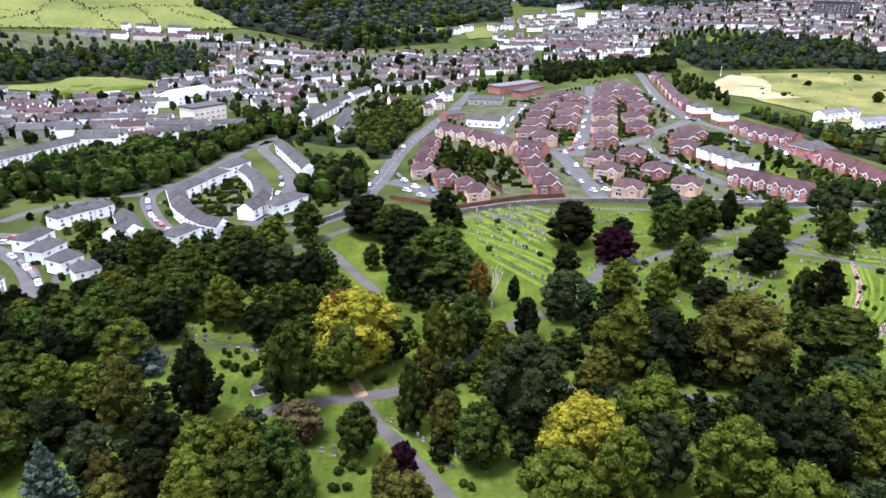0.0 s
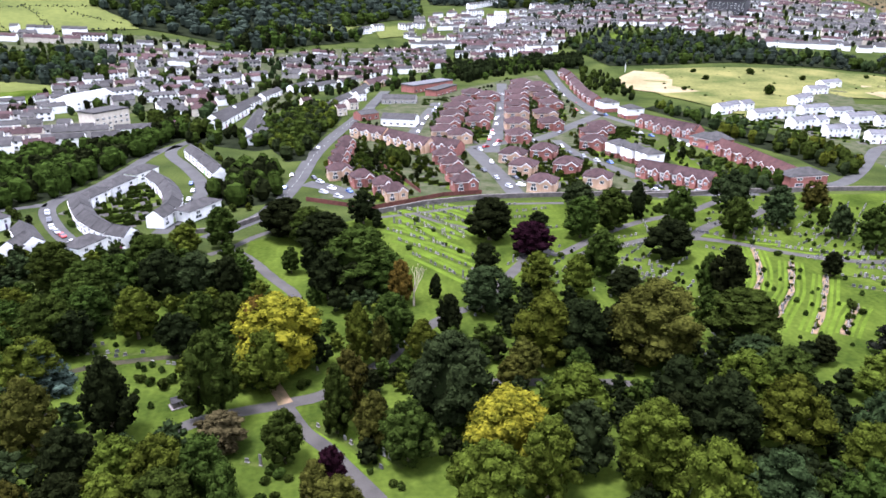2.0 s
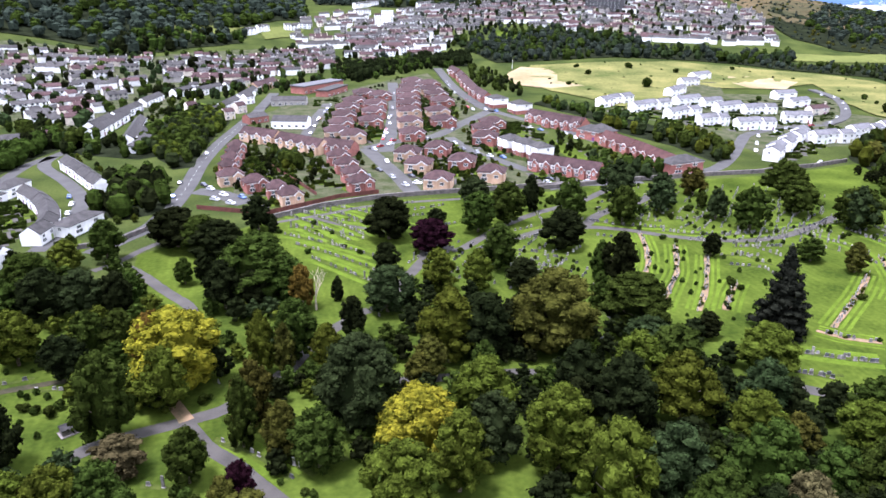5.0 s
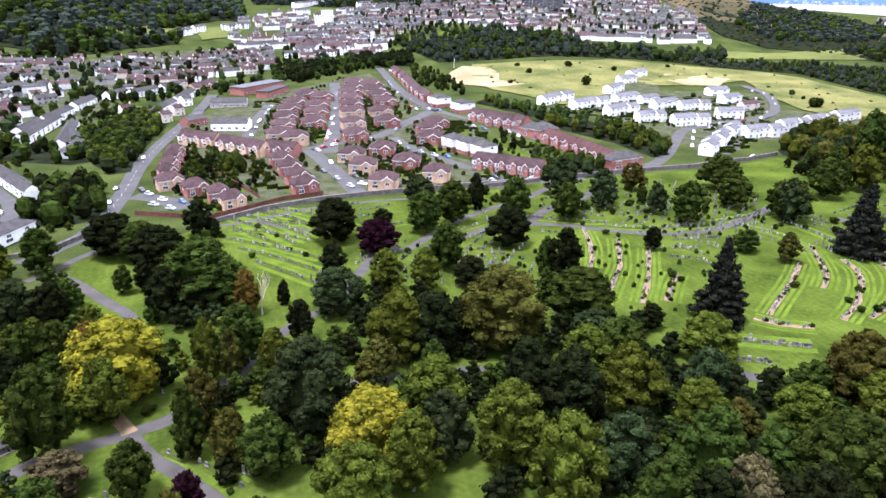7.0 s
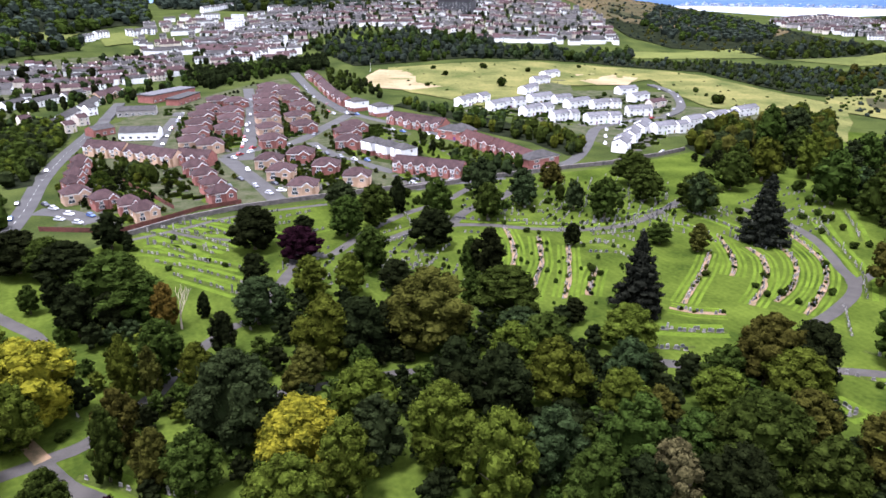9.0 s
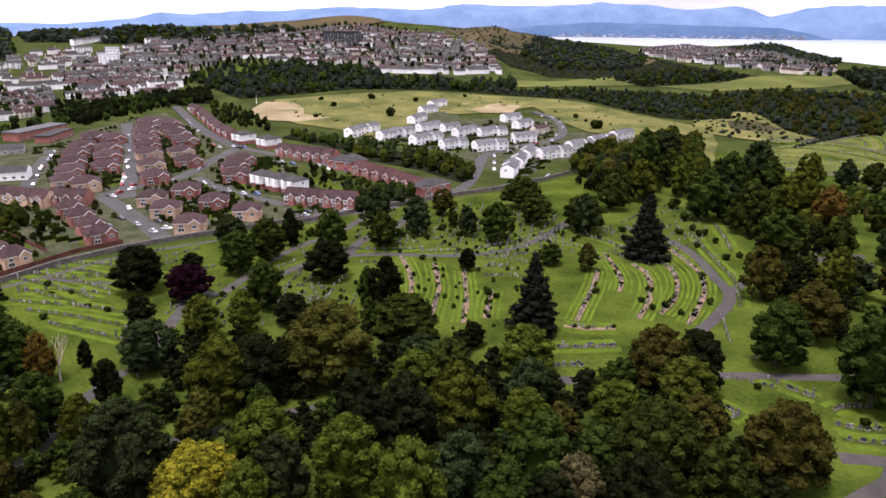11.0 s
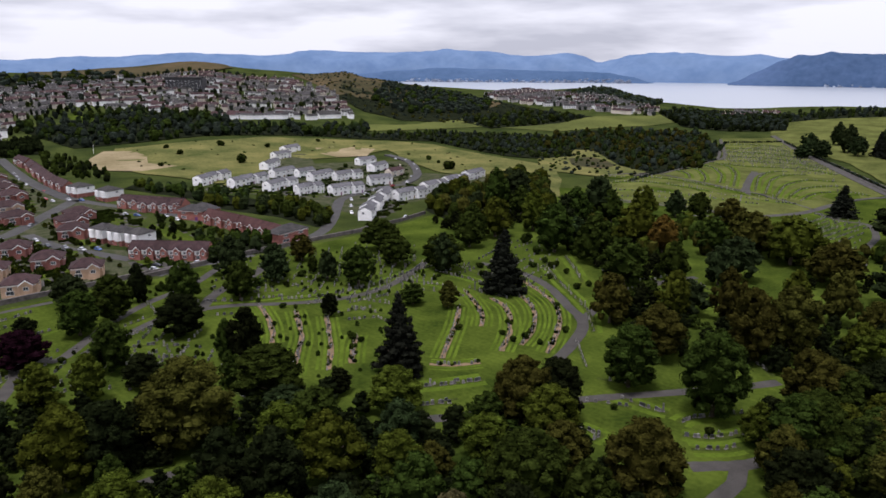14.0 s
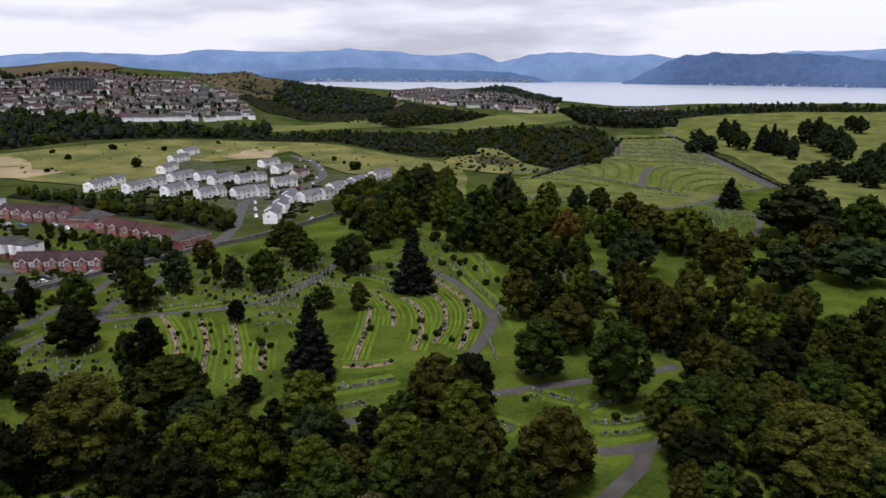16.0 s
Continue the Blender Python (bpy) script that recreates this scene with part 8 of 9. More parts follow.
tree("broad", "dark", 160.6, 47.1, 11.6, 8.6)
tree("broad", "grey", 272.6, 106.7, 16.0, 12.1, near=False)
tree("broad", "grey", 232.5, 100.5, 12.3, 14.7, near=False)
tree("broad", "grey", 322.3, 211.6, 17.0, 15.2, near=False)
tree("tall", "green", 322.1, 241.9, 17.9, 16.0, near=False)
tree("tall", "green", 346.4, 198.5, 17.3, 15.5, near=False)
tree("tall", "olive", 373.8, 192.9, 17.9, 16.1, near=False)
tree("broad", "grey", 284.5, 180.6, 15.1, 12.0, near=False)
tree("broad", "grey", 392.5, 60.6, 26.1, 40.4, near=False)
tree("broad", "green", 386.1, 30.9, 25.2, 22.5, near=False)
tree("broad", "rust", 306.2, 73.9, 16.8, 23.8, near=False)
tree("broad", "grey", 292.4, 46.8, 19.2, 21.7, near=False)
tree("broad", "rust", 339.6, 43.7, 19.0, 18.9, near=False)
tree("broad", "grey", 320.1, 28.1, 18.8, 29.0, near=False)
tree("broad", "olive", 225.8, 44.9, 13.1, 9.7)
tree("broad", "rust", 240.3, 33.4, 17.1, 10.8, near=False)
tree("broad", "green", 244.7, 11.8, 16.5, 17.2, near=False)
tree("broad", "rust", 187.2, 43.3, 14.7, 12.1)
tree("broad", "dark", 192.2, 30.9, 16.0, 16.3)
tree("broad", "green", 185.9, 18.4, 15.1, 13.9)
tree("broad", "green", 200.9, 8.2, 18.6, 15.8)
tree("broad", "green", 161.3, 37.8, 15.9, 11.2)
tree("broad", "rust", 159.4, 15.6, 14.1, 26.1)
tree("broad", "olive", 148.5, 9.5, 12.0, 13.5)
tree("broad", "dark", 139.5, 31.9, 13.0, 10.5)
tree("broad", "rust", 151.1, 2.9, 10.0, 11.1)
tree("broad", "green", 134.4, 28.8, 8.9, 6.7)
tree("broad", "rust", 128.9, 33.2, 10.6, 7.7)
tree("broad", "dark", 158.6, 28.6, 14.0, 8.9)
tree("conifer", "needle", 753.2, 148.9, 29.2, 19.8, near=False)
tree("conifer", "needle", 762.7, 161.4, 23.2, 18.6, near=False)
tree("conifer", "needle", 748.3, 137.7, 24.9, 19.7, near=False)
tree("tall", "grey", 835.7, 133.3, 25.0, 22.8, near=False)
tree("tall", "grey", 814.8, 119.1, 30.0, 23.5, near=False)
tree("tall", "grey", 779.7, 105.0, 26.9, 21.3, near=False)
tree("tall", "grey", 755.2, 92.7, 28.4, 21.8, near=False)
tree("tall", "grey", 742.3, 84.0, 23.6, 17.8, near=False)
tree("tall", "grey", 625.6, 55.7, 23.1, 22.0, near=False)
tree("tall", "grey", 615.1, 45.4, 28.9, 21.6, near=False)
tree("tall", "grey", 589.1, 92.5, 13.4, 16.2, near=False)
tree("tall", "grey", 608.8, 86.0, 14.0, 17.6, near=False)
tree("tall", "grey", 634.7, 80.1, 14.0, 17.3, near=False)
tree("tall", "grey", 755.2, 220.2, 19.3, 18.7, near=False)
tree("broad", "grey", 720.2, 198.7, 17.4, 17.8, near=False)
tree("tall", "grey", 814.3, 211.0, 23.9, 17.4, near=False)
tree("tall", "grey", 770.9, 190.1, 27.3, 17.7, near=False)
tree("broad", "grey", 754.3, 177.1, 19.7, 16.0, near=False)
tree("broad", "grey", 711.5, 212.4, 13.0, 16.5, near=False)
tree("broad", "grey", 946.7, 105.9, 17.5, 18.1, near=False)
tree("tall", "grey", 925.0, 94.6, 19.7, 17.7, near=False)
tree("tall", "grey", 786.7, 164.2, 22.7, 14.0, near=False)
tree("tall", "grey", 714.1, 123.7, 22.7, 13.8, near=False)
tree("tall", "grey", 733.9, 139.8, 25.1, 14.3, near=False)
tree("tall", "grey", 583.5, 47.7, 17.7, 18.7, near=False)
tree("tall", "grey", 602.1, 64.2, 14.4, 16.4, near=False)
tree("broad", "grey", 563.9, 91.9, 11.4, 13.7, near=False)
grove([(173.3, 57.0), (193.3, 36.1), (177.2, 20.7), (148.4, 20.0), (137.4, 28.5), (136.5, 39.8)], 9.5, ("green", "olive", "rust", "green"), 10, 14, 36)
grove([(236.1, 9.5), (272.6, -9.2), (191.2, -15.6), (161.4, -10.8), (157.6, 0.5)], 9.5, ("green", "olive", "rust", "green", "dark"), 10, 14, 37)
grove([(57.6, 122.4), (67.9, 120.8), (74.6, 108.1), (58.6, 108.2)], 9, ("dark", "green"), 9, 12, 38)

# ---- smaller trees that close the gaps of the groves ----
thicket([(-119.9, 238.7), (-39.9, 231.1), (-31.4, 193.1), (-7.0, 183.0), (9.5, 197.3), (10.4, 161.0), (26.5, 153.5), (24.5, 133.2), (-3.7, 136.1), (-6.4, 151.3), (-28.5, 141.0), (-37.8, 139.7), (-46.2, 155.4), (-54.1, 156.2), (-61.5, 177.9), (-76.1, 179.4), (-66.6, 144.9), (-77.0, 139.3)], 6.2, ("green", "dark", "green", "olive", "grey"), 4.0, 8.0, 21, 0)
thicket([(-77.0, 139.3), (-64.1, 138.0), (-50.4, 126.5), (-38.0, 119.7), (-26.4, 113.4), (-23.1, 98.3), (-61.0, 102.4)], 6.2, ("green", "dark", "green", "olive", "grey"), 4.0, 8.0, 22, 0)
# dense growth, tinted mostly dark to put shade into gaps between tall trees
thicket([(-5.2, 156.7), (30.3, 159.0), (30.7, 132.5), (34.4, 108.5), (12.5, 104.4), (12.9, 117.9), (-1.4, 125.2)], 6.2, ("dark", "dark", "dark", "green"), 3.5, 7.0, 23, 0)
thicket([(32.8, 204.0), (53.9, 169.7), (69.2, 168.2), (79.2, 148.1), (86.3, 139.1), (105.1, 124.8), (110.5, 119.7), (83.8, 84.1), (41.4, 88.7), (46.6, 105.6), (37.5, 111.7), (37.0, 127.4), (30.3, 159.0)], 6.2, ("dark", "dark", "dark", "green"), 3.5, 7.0, 24, 0)
thicket([(69.9, 133.6), (106.8, 128.7), (109.3, 113.1), (121.4, 98.1), (143.1, 92.3), (102.2, 59.9), (44.4, 82.1), (45.9, 101.9), (50.6, 125.1)], 6.2, ("dark", "dark", "dark", "green"), 3.5, 7.0, 25, 0)
thicket([(43.0, 190.4), (76.4, 153.8), (89.5, 154.1), (100.0, 148.6), (110.8, 116.1), (105.2, 106.4), (128.1, 87.8), (140.9, 86.9), (125.1, 73.5), (131.6, 52.1), (119.1, 44.2), (22.6, 138.4), (33.7, 183.4)], 6.2, ("dark", "dark", "dark", "green"), 3.5, 7.0, 26, 0)
thicket([(216.3, 121.3), (221.1, 94.7), (277.9, 38.3), (223.7, 25.7), (241.4, 8.8), (140.2, 0.2), (119.4, 28.6), (159.4, 44.9), (174.8, 54.5), (196.8, 62.2), (180.9, 83.7)], 6.2, ("dark", "dark", "dark", "green"), 3.5, 7.0, 27, 0)
thicket([(271.6, 264.5), (310.7, 261.7), (330.4, 235.6), (302.2, 142.9), (258.1, 111.4), (210.1, 100.1), (218.8, 118.0), (256.2, 155.5), (287.0, 201.1), (298.9, 228.1), (259.2, 218.6)], 6.2, ("dark", "dark", "dark", "green"), 3.5, 7.0, 28, 0)
thicket([(-8.6, 189.6), (13.4, 189.3), (29.8, 161.6), (37.3, 146.2), (27.7, 129.4), (15.0, 139.0), (3.7, 145.6), (-5.3, 156.9)], 6.5, ("dark", "dark", "green"), 3.0, 6.0, 1)
thicket([(28.5, 155.6), (52.3, 166.5), (64.4, 162.2), (50.0, 125.6), (34.7, 136.6)], 6.5, ("dark", "dark", "green"), 3.0, 6.0, 2)
thicket([(64.4, 162.2), (81.0, 156.0), (102.2, 134.2), (107.8, 125.6), (96.5, 112.9), (75.0, 116.0), (50.8, 127.7)], 6.5, ("dark", "dark", "green"), 3.0, 6.0, 3)
thicket([(46.8, 117.4), (63.5, 120.6), (88.0, 113.7), (111.4, 104.5), (154.7, 101.5), (110.7, 66.6), (37.8, 94.6)], 6.5, ("dark", "dark", "green"), 3.0, 6.0, 4)
thicket([(-44.4, 189.5), (-38.2, 200.9), (-31.3, 172.3), (-30.3, 151.5), (-39.2, 155.1)], 6.5, ("dark", "dark", "green"), 3.0, 6.0, 5)
thicket([(79.9, 214.0), (92.5, 203.8), (119.3, 182.1), (115.9, 158.9), (97.0, 130.3), (104.0, 103.6), (93.6, 87.3), (50.7, 146.0)], 6.5, ("dark", "dark", "green"), 3.0, 6.0, 6)
thicket([(290.5, 95.2), (340.1, 44.6), (244.3, 29.1), (252.5, 9.8), (156.4, 1.6), (131.6, 35.8), (147.6, 43.6), (183.3, 43.7), (221.3, 59.8), (237.1, 74.4)], 6.5, ("dark", "dark", "green"), 3.0, 6.0, 7)
thicket([(333.0, 233.5), (364.6, 191.4), (371.1, 132.9), (373.3, 86.4), (318.9, 72.5), (294.8, 104.2), (268.4, 139.9), (269.7, 169.9)], 6.5, ("dark", "dark", "green"), 3.0, 6.0, 8)
thicket([(-73.3, 173.5), (-49.5, 188.9), (-26.7, 189.2), (-28.9, 161.1), (-52.4, 163.7)], 6.5, ("dark", "dark", "green"), 3.0, 6.0, 9)
thicket([(-97.2, 136.3), (-72.4, 136.5), (-54.7, 121.9), (-57.2, 101.5), (-76.7, 101.1)], 6.5, ("dark", "dark", "green"), 3.0, 6.0, 10)
thicket([(45.4, 190.7), (81.8, 166.7), (71.7, 134.9), (37.1, 156.2)], 6.5, ("dark", "dark", "green"), 3.0, 6.0, 11)
thicket([(151.8, 97.4), (188.5, 86.3), (152.2, 65.3), (124.9, 79.3)], 6.5, ("dark", "dark", "green"), 3.0, 6.0, 12)
thicket([(-11.1, 169.6), (4.5, 175.0), (5.5, 145.5), (-5.0, 140.9), (-10.2, 152.9)], 6.5, ("dark", "dark", "green"), 3.0, 6.0, 13)
thicket([(-4.5, 130.2), (4.6, 136.8), (12.2, 120.8), (8.2, 108.3), (-4.4, 113.8)], 6.5, ("dark", "dark", "green"), 3.0, 6.0, 14)
thicket([(30.1, 197.2), (46.8, 190.4), (53.1, 160.8), (66.5, 141.4), (77.3, 124.8), (67.6, 110.0), (20.7, 152.5)], 6.5, ("dark", "dark", "green"), 3.0, 6.0, 15)

# ---- bushes and small trees between the houses ----
thicket([(-171.7, 285.8), (-127.7, 298.6), (-102.8, 249.9), (-91.5, 223.8), (-94.8, 206.7), (-124.4, 198.2)], 5.0, ("green", "dark", "green", "olive"), 1.8, 4.5, 41, 0)
thicket([(-108.0, 395.8), (-87.8, 403.7), (-49.6, 333.2), (-30.8, 303.5), (-33.9, 286.2), (-52.5, 286.1), (-62.9, 333.1), (-90.9, 374.9)], 6.0, ("green", "dark", "green", "olive"), 1.8, 4.0, 42, 0)
thicket([(-76.2, 253.1), (-51.9, 282.1), (-34.3, 290.3), (-39.7, 259.8), (-64.2, 237.6)], 5.5, ("green", "dark", "green", "olive"), 1.8, 4.5, 43, 0)
thicket([(-96.5, 465.0), (-67.5, 561.7), (-24.2, 706.2), (-24.5, 578.0), (-59.1, 456.0), (-70.0, 411.8)], 8.0, ("green", "dark", "green", "olive"), 2.0, 5.0, 44, 0)
thicket([(-20.1, 356.8), (-14.1, 372.1), (-8.7, 425.5), (4.3, 464.0), (34.9, 380.3), (32.0, 311.8), (19.5, 281.3), (4.6, 279.1), (-13.8, 319.1)], 6.5, ("green", "dark", "green", "olive"), 1.6, 4.0, 45, 0)
thicket([(48.5, 500.7), (135.7, 656.7), (164.2, 572.4), (137.4, 407.4), (140.3, 342.3), (132.7, 295.6), (78.2, 294.8), (59.7, 301.6), (39.3, 393.0)], 7.5, ("green", "dark", "green", "olive"), 1.4, 3.4, 46, 0)
thicket([(179.3, 392.5), (201.3, 342.4), (199.6, 294.5), (172.4, 281.1), (152.0, 311.8), (150.1, 350.2)], 7.5, ("green", "dark", "green", "olive"), 1.6, 4.5, 47, 0)

thicket([(80.8, 201.7), (105.4, 200.9), (123.5, 203.7), (162.7, 182.0), (149.8, 151.9), (113.8, 137.2), (101.7, 166.8), (81.5, 158.5), (71.9, 178.6)], 8.0, ("green",), 0.7, 1.5, 61, 0, "low clipped shrubs scattered among the graves")
thicket([(275.9, 168.2), (308.5, 147.9), (268.6, 122.9), (227.0, 125.3)], 5.5, ("green",), 0.7, 1.5, 62, 0, "low clipped shrubs scattered among the graves")
thicket([(153.1, 237.9), (212.7, 237.1), (221.4, 199.6), (180.8, 186.1), (148.3, 202.4)], 7.0, ("green",), 0.7, 1.5, 63, 0, "low clipped shrubs scattered among the graves")
thicket([(89.8, 297.2), (165.4, 290.6), (209.0, 260.7), (189.2, 233.5), (116.9, 240.2), (80.8, 257.2)], 9.0, ("green",), 0.7, 1.5, 64, 0, "low clipped shrubs scattered among the graves")
thicket([(49.1, 222.6), (89.4, 224.4), (108.3, 211.6), (94.4, 189.0), (73.0, 178.8), (50.1, 193.4)], 7.5, ("green",), 0.7, 1.5, 65, 0, "low clipped shrubs scattered among the graves")
thicket([(-75.2, 172.8), (-58.6, 172.7), (-40.1, 144.6), (-45.3, 131.8), (-63.3, 142.3)], 4.5, ("green",), 0.7, 1.5, 66, 0, "low clipped shrubs scattered among the graves")
# ---- shrubs on the meadow and among the graves ----
shrub("green", 327.7, 549.4, 13.3)
shrub("green", 396.8, 612.0, 7.0)
shrub("green", 312.0, 623.1, 7.8)
shrub("green", 362.3, 641.0, 8.2)
shrub("green", 270.7, 577.5, 6.1)
shrub("green", 463.1, 618.5, 6.1)
shrub("green", 428.1, 396.8, 12.1)
shrub("green", 456.6, 448.1, 6.1)
shrub("green", 448.9, 428.4, 4.0)
shrub("green", 544.4, 431.3, 7.7)
shrub("green", 389.8, 309.3, 4.0)
shrub("green", 356.9, 263.6, 4.3)
shrub("green", 316.4, 659.9, 5.8)
shrub("green", 373.4, 462.6, 5.7)
shrub("green", 135.2, 166.8, 3.3)
shrub("green", 135.6, 162.6, 2.9)
shrub("green", 129.6, 160.1, 2.1)
shrub("green", 164.9, 147.9, 3.0)
shrub("green", 173.3, 126.8, 3.3)
shrub("green", 176.6, 128.6, 2.6)
shrub("green", 173.0, 121.0, 2.5)
shrub("green", 128.4, 156.4, 1.7)
shrub("green", 206.6, 138.2, 2.9)
shrub("green", 187.1, 121.4, 3.4)
shrub("green", 180.0, 139.4, 2.3)
shrub("green", 171.1, 134.5, 2.6)
shrub("green", 169.3, 128.5, 2.9)
shrub("green", 164.8, 234.3, 3.8)
shrub("green", 152.2, 227.3, 3.2)
shrub("green", 134.5, 219.0, 2.6)
shrub("green", 113.0, 228.0, 3.0)
shrub("green", 110.6, 232.9, 2.1)
shrub("green", 137.1, 207.4, 2.9)
shrub("green", 139.5, 203.7, 2.5)
shrub("green", 176.9, 217.0, 3.2)
shrub("green", 186.4, 215.1, 2.8)
shrub("green", 165.5, 223.6, 2.8)
shrub("green", 199.6, 192.4, 2.7)
shrub("green", 209.6, 188.4, 2.8)
shrub("green", 216.6, 181.7, 3.7)
shrub("green", 275.3, 202.8, 6.7)
shrub("green", 261.2, 186.3, 5.2)
shrub("green", 251.7, 175.1, 4.0)
shrub("green", 250.4, 168.3, 3.5)
shrub("green", 242.3, 174.9, 3.9)
shrub("green", 232.6, 159.2, 3.3)
shrub("green", 20.3, 254.5, 3.0)
shrub("green", 15.5, 224.8, 2.7)
shrub("green", 25.6, 242.2, 2.0)
shrub("green", 31.9, 219.9, 2.3)
shrub("green", 28.1, 227.5, 1.9)
shrub("green", 7.5, 247.6, 2.5)
shrub("green", 89.7, 263.3, 2.8)
shrub("green", 116.6, 267.8, 5.3)
shrub("green", 115.6, 257.0, 4.2)
shrub("green", 110.5, 263.3, 2.8)
shrub("green", 84.4, 218.2, 2.4)
shrub("green", 88.2, 221.0, 2.0)
shrub("green", 78.2, 213.0, 2.3)
shrub("green", 64.5, 212.7, 2.6)
shrub("green", 166.8, 292.3, 3.8)
shrub("green", 145.8, 235.8, 4.6)
shrub("green", 147.7, 230.4, 3.2)
shrub("green", -14.2, 140.2, 2.9)
shrub("green", -13.0, 141.6, 2.1)
shrub("green", -48.1, 145.5, 2.8)
shrub("green", -44.2, 143.0, 3.5)
shrub("green", -43.6, 145.7, 3.3)
shrub("green", -50.4, 146.7, 2.8)
shrub("green", -18.1, 111.3, 2.5)
shrub("green", -16.3, 110.0, 2.7)
shrub("green", -18.7, 108.5, 2.2)
shrub("green", -14.6, 108.7, 2.0)
shrub("green", -19.1, 103.7, 2.4)
shrub("green", -16.6, 104.1, 2.1)
shrub("green", -0.0, 109.2, 1.5)
shrub("green", 1.0, 111.8, 1.3)
shrub("green", 4.0, 105.4, 2.1)
shrub("green", 5.5, 104.3, 1.9)
shrub("green", 2.7, 115.4, 1.4)
shrub("green", -1.7, 117.1, 1.6)
shrub("green", 225.1, 183.2, 4.3)
shrub("green", 218.3, 172.4, 3.2)
shrub("green", 225.4, 190.3, 3.9)
shrub("green", 229.4, 144.2, 3.6)
shrub("green", 246.9, 168.4, 3.9)
shrub("green", 243.8, 159.1, 3.4)
shrub("green", 235.6, 142.7, 3.2)
shrub("green", 169.2, 68.0, 4.1)
shrub("green", 165.7, 67.7, 3.1)
shrub("green", 154.8, 58.7, 2.9)
shrub("green", 150.5, 81.7, 2.1)
shrub("green", 246.4, 103.8, 3.1)
shrub("green", 222.0, 94.1, 2.8)
shrub("green", 205.4, 80.8, 3.0)
shrub("green", 218.5, 113.2, 2.9)
far_wood("low bushes scattered over the meadow", [(278.6, 686.4), (360.3, 670.9), (474.3, 634.0), (536.4, 569.0), (515.9, 407.7), (504.1, 342.0), (402.4, 268.8), (421.7, 338.4), (419.7, 400.5), (437.0, 453.9), (482.5, 531.9), (385.1, 528.0), (264.4, 447.2), (248.8, 562.2)], 27, ("green", "dark"), 0.8, 2.2, 41, leaves=60, fat=1.8)

# ---- graves ----
grave_bed([(132.5, 215.2), (127.6, 202.8), (122.6, 192.7), (115.6, 181.8)])
grave_bed([(138.2, 201.6), (132.2, 191.1), (125.3, 179.8), (119.0, 172.5), (111.8, 164.3), (105.6, 156.8)])
grave_bed([(142.6, 189.5), (134.6, 177.8), (126.3, 166.2), (115.3, 153.2)])
grave_bed([(138.2, 168.2), (129.9, 159.8), (122.7, 151.8)])
grave_bed([(181.5, 162.5), (167.7, 151.7), (155.0, 143.1), (143.6, 135.4)])
grave_bed([(197.3, 174.0), (188.0, 160.1), (180.6, 151.1), (172.0, 144.4)])
grave_bed([(197.0, 161.0), (193.7, 151.7), (183.6, 141.1), (170.5, 131.8), (160.1, 126.1)])
grave_bed([(210.3, 162.4), (204.5, 149.9), (194.4, 138.6), (180.6, 129.5), (168.4, 124.7)])
grave_bed([(225.0, 169.7), (216.5, 152.4), (207.3, 138.7), (194.0, 127.9), (179.8, 120.2), (168.8, 115.4)])
grave_bed([(138.1, 135.1), (142.1, 129.8), (149.0, 125.1)])
grave_row([(125.0, 126.4), (132.7, 121.2), (140.8, 116.8)], 1.3, "dark")
grave_row([(118.0, 118.8), (124.3, 114.0)], 1.3, "dark")
grave_row([(150.2, 63.4), (153.0, 58.0), (161.6, 52.7)], 1.3, "mixed")
grave_row([(145.4, 59.0), (149.9, 53.9), (154.2, 51.3)], 1.3, "mixed")
grave_row([(155.1, 66.4), (159.7, 65.4), (170.9, 57.6)], 1.3, "mixed")
grave_row([(136.6, 83.4), (136.7, 77.1), (132.8, 77.9)], 1.3, "mixed")
grave_row([(157.5, 83.9), (157.0, 76.1), (158.0, 70.9)], 1.3, "mixed")
grave_row([(162.8, 194.5), (166.1, 182.7)], 2.0, "mixed")
grave_row([(153.7, 190.1), (158.0, 176.8)], 2.0, "mixed")
grave_row([(189.6, 199.8), (196.1, 185.7), (191.7, 169.8)], 2.0, "mixed")
grave_row([(209.0, 201.3), (209.9, 176.9), (201.2, 155.7)], 2.0, "mixed")
grave_row([(223.6, 198.3), (220.6, 176.9)], 2.0, "mixed")
grave_row([(161.1, 205.7), (184.8, 203.0), (200.7, 203.1)], 2.0, "mixed")
grave_row([(248.6, 172.8), (234.1, 156.9), (223.0, 142.8)], 2.0, "mixed")
grave_row([(250.7, 183.5), (241.5, 167.7)], 2.0, "mixed")
grave_row([(266.6, 174.7), (250.2, 158.0), (238.1, 147.4)], 2.0, "mixed")
grave_row([(223.0, 142.8), (210.6, 127.4), (193.2, 114.3)], 2.0, "mixed")
grave_row([(120.5, 207.0), (112.3, 184.8)], 1.8, "mixed")
grave_row([(154.7, 177.7), (153.3, 170.4)], 1.8, "mixed")
grave_row([(120.6, 233.8), (130.6, 225.3), (145.7, 218.0)], 1.8, "mixed")
grave_row([(129.2, 241.2), (148.1, 230.0)], 1.8, "mixed")
grave_row([(138.1, 243.6), (157.1, 236.2)], 1.8, "mixed")
grave_row([(153.5, 226.5), (175.9, 224.9)], 1.8, "mixed")
grave_row([(144.6, 205.2), (153.0, 200.1)], 1.8, "mixed")
grave_row([(139.9, 216.6), (155.9, 207.6), (174.6, 206.0)], 1.8, "mixed")
grave_row([(147.3, 188.9), (160.2, 184.6)], 1.8, "mixed")
grave_row([(144.1, 181.3), (155.0, 175.2)], 1.8, "mixed")
grave_row([(156.1, 194.6), (179.2, 190.1)], 1.8, "mixed")
grave_row([(171.8, 199.2), (198.4, 200.2)], 1.8, "mixed")
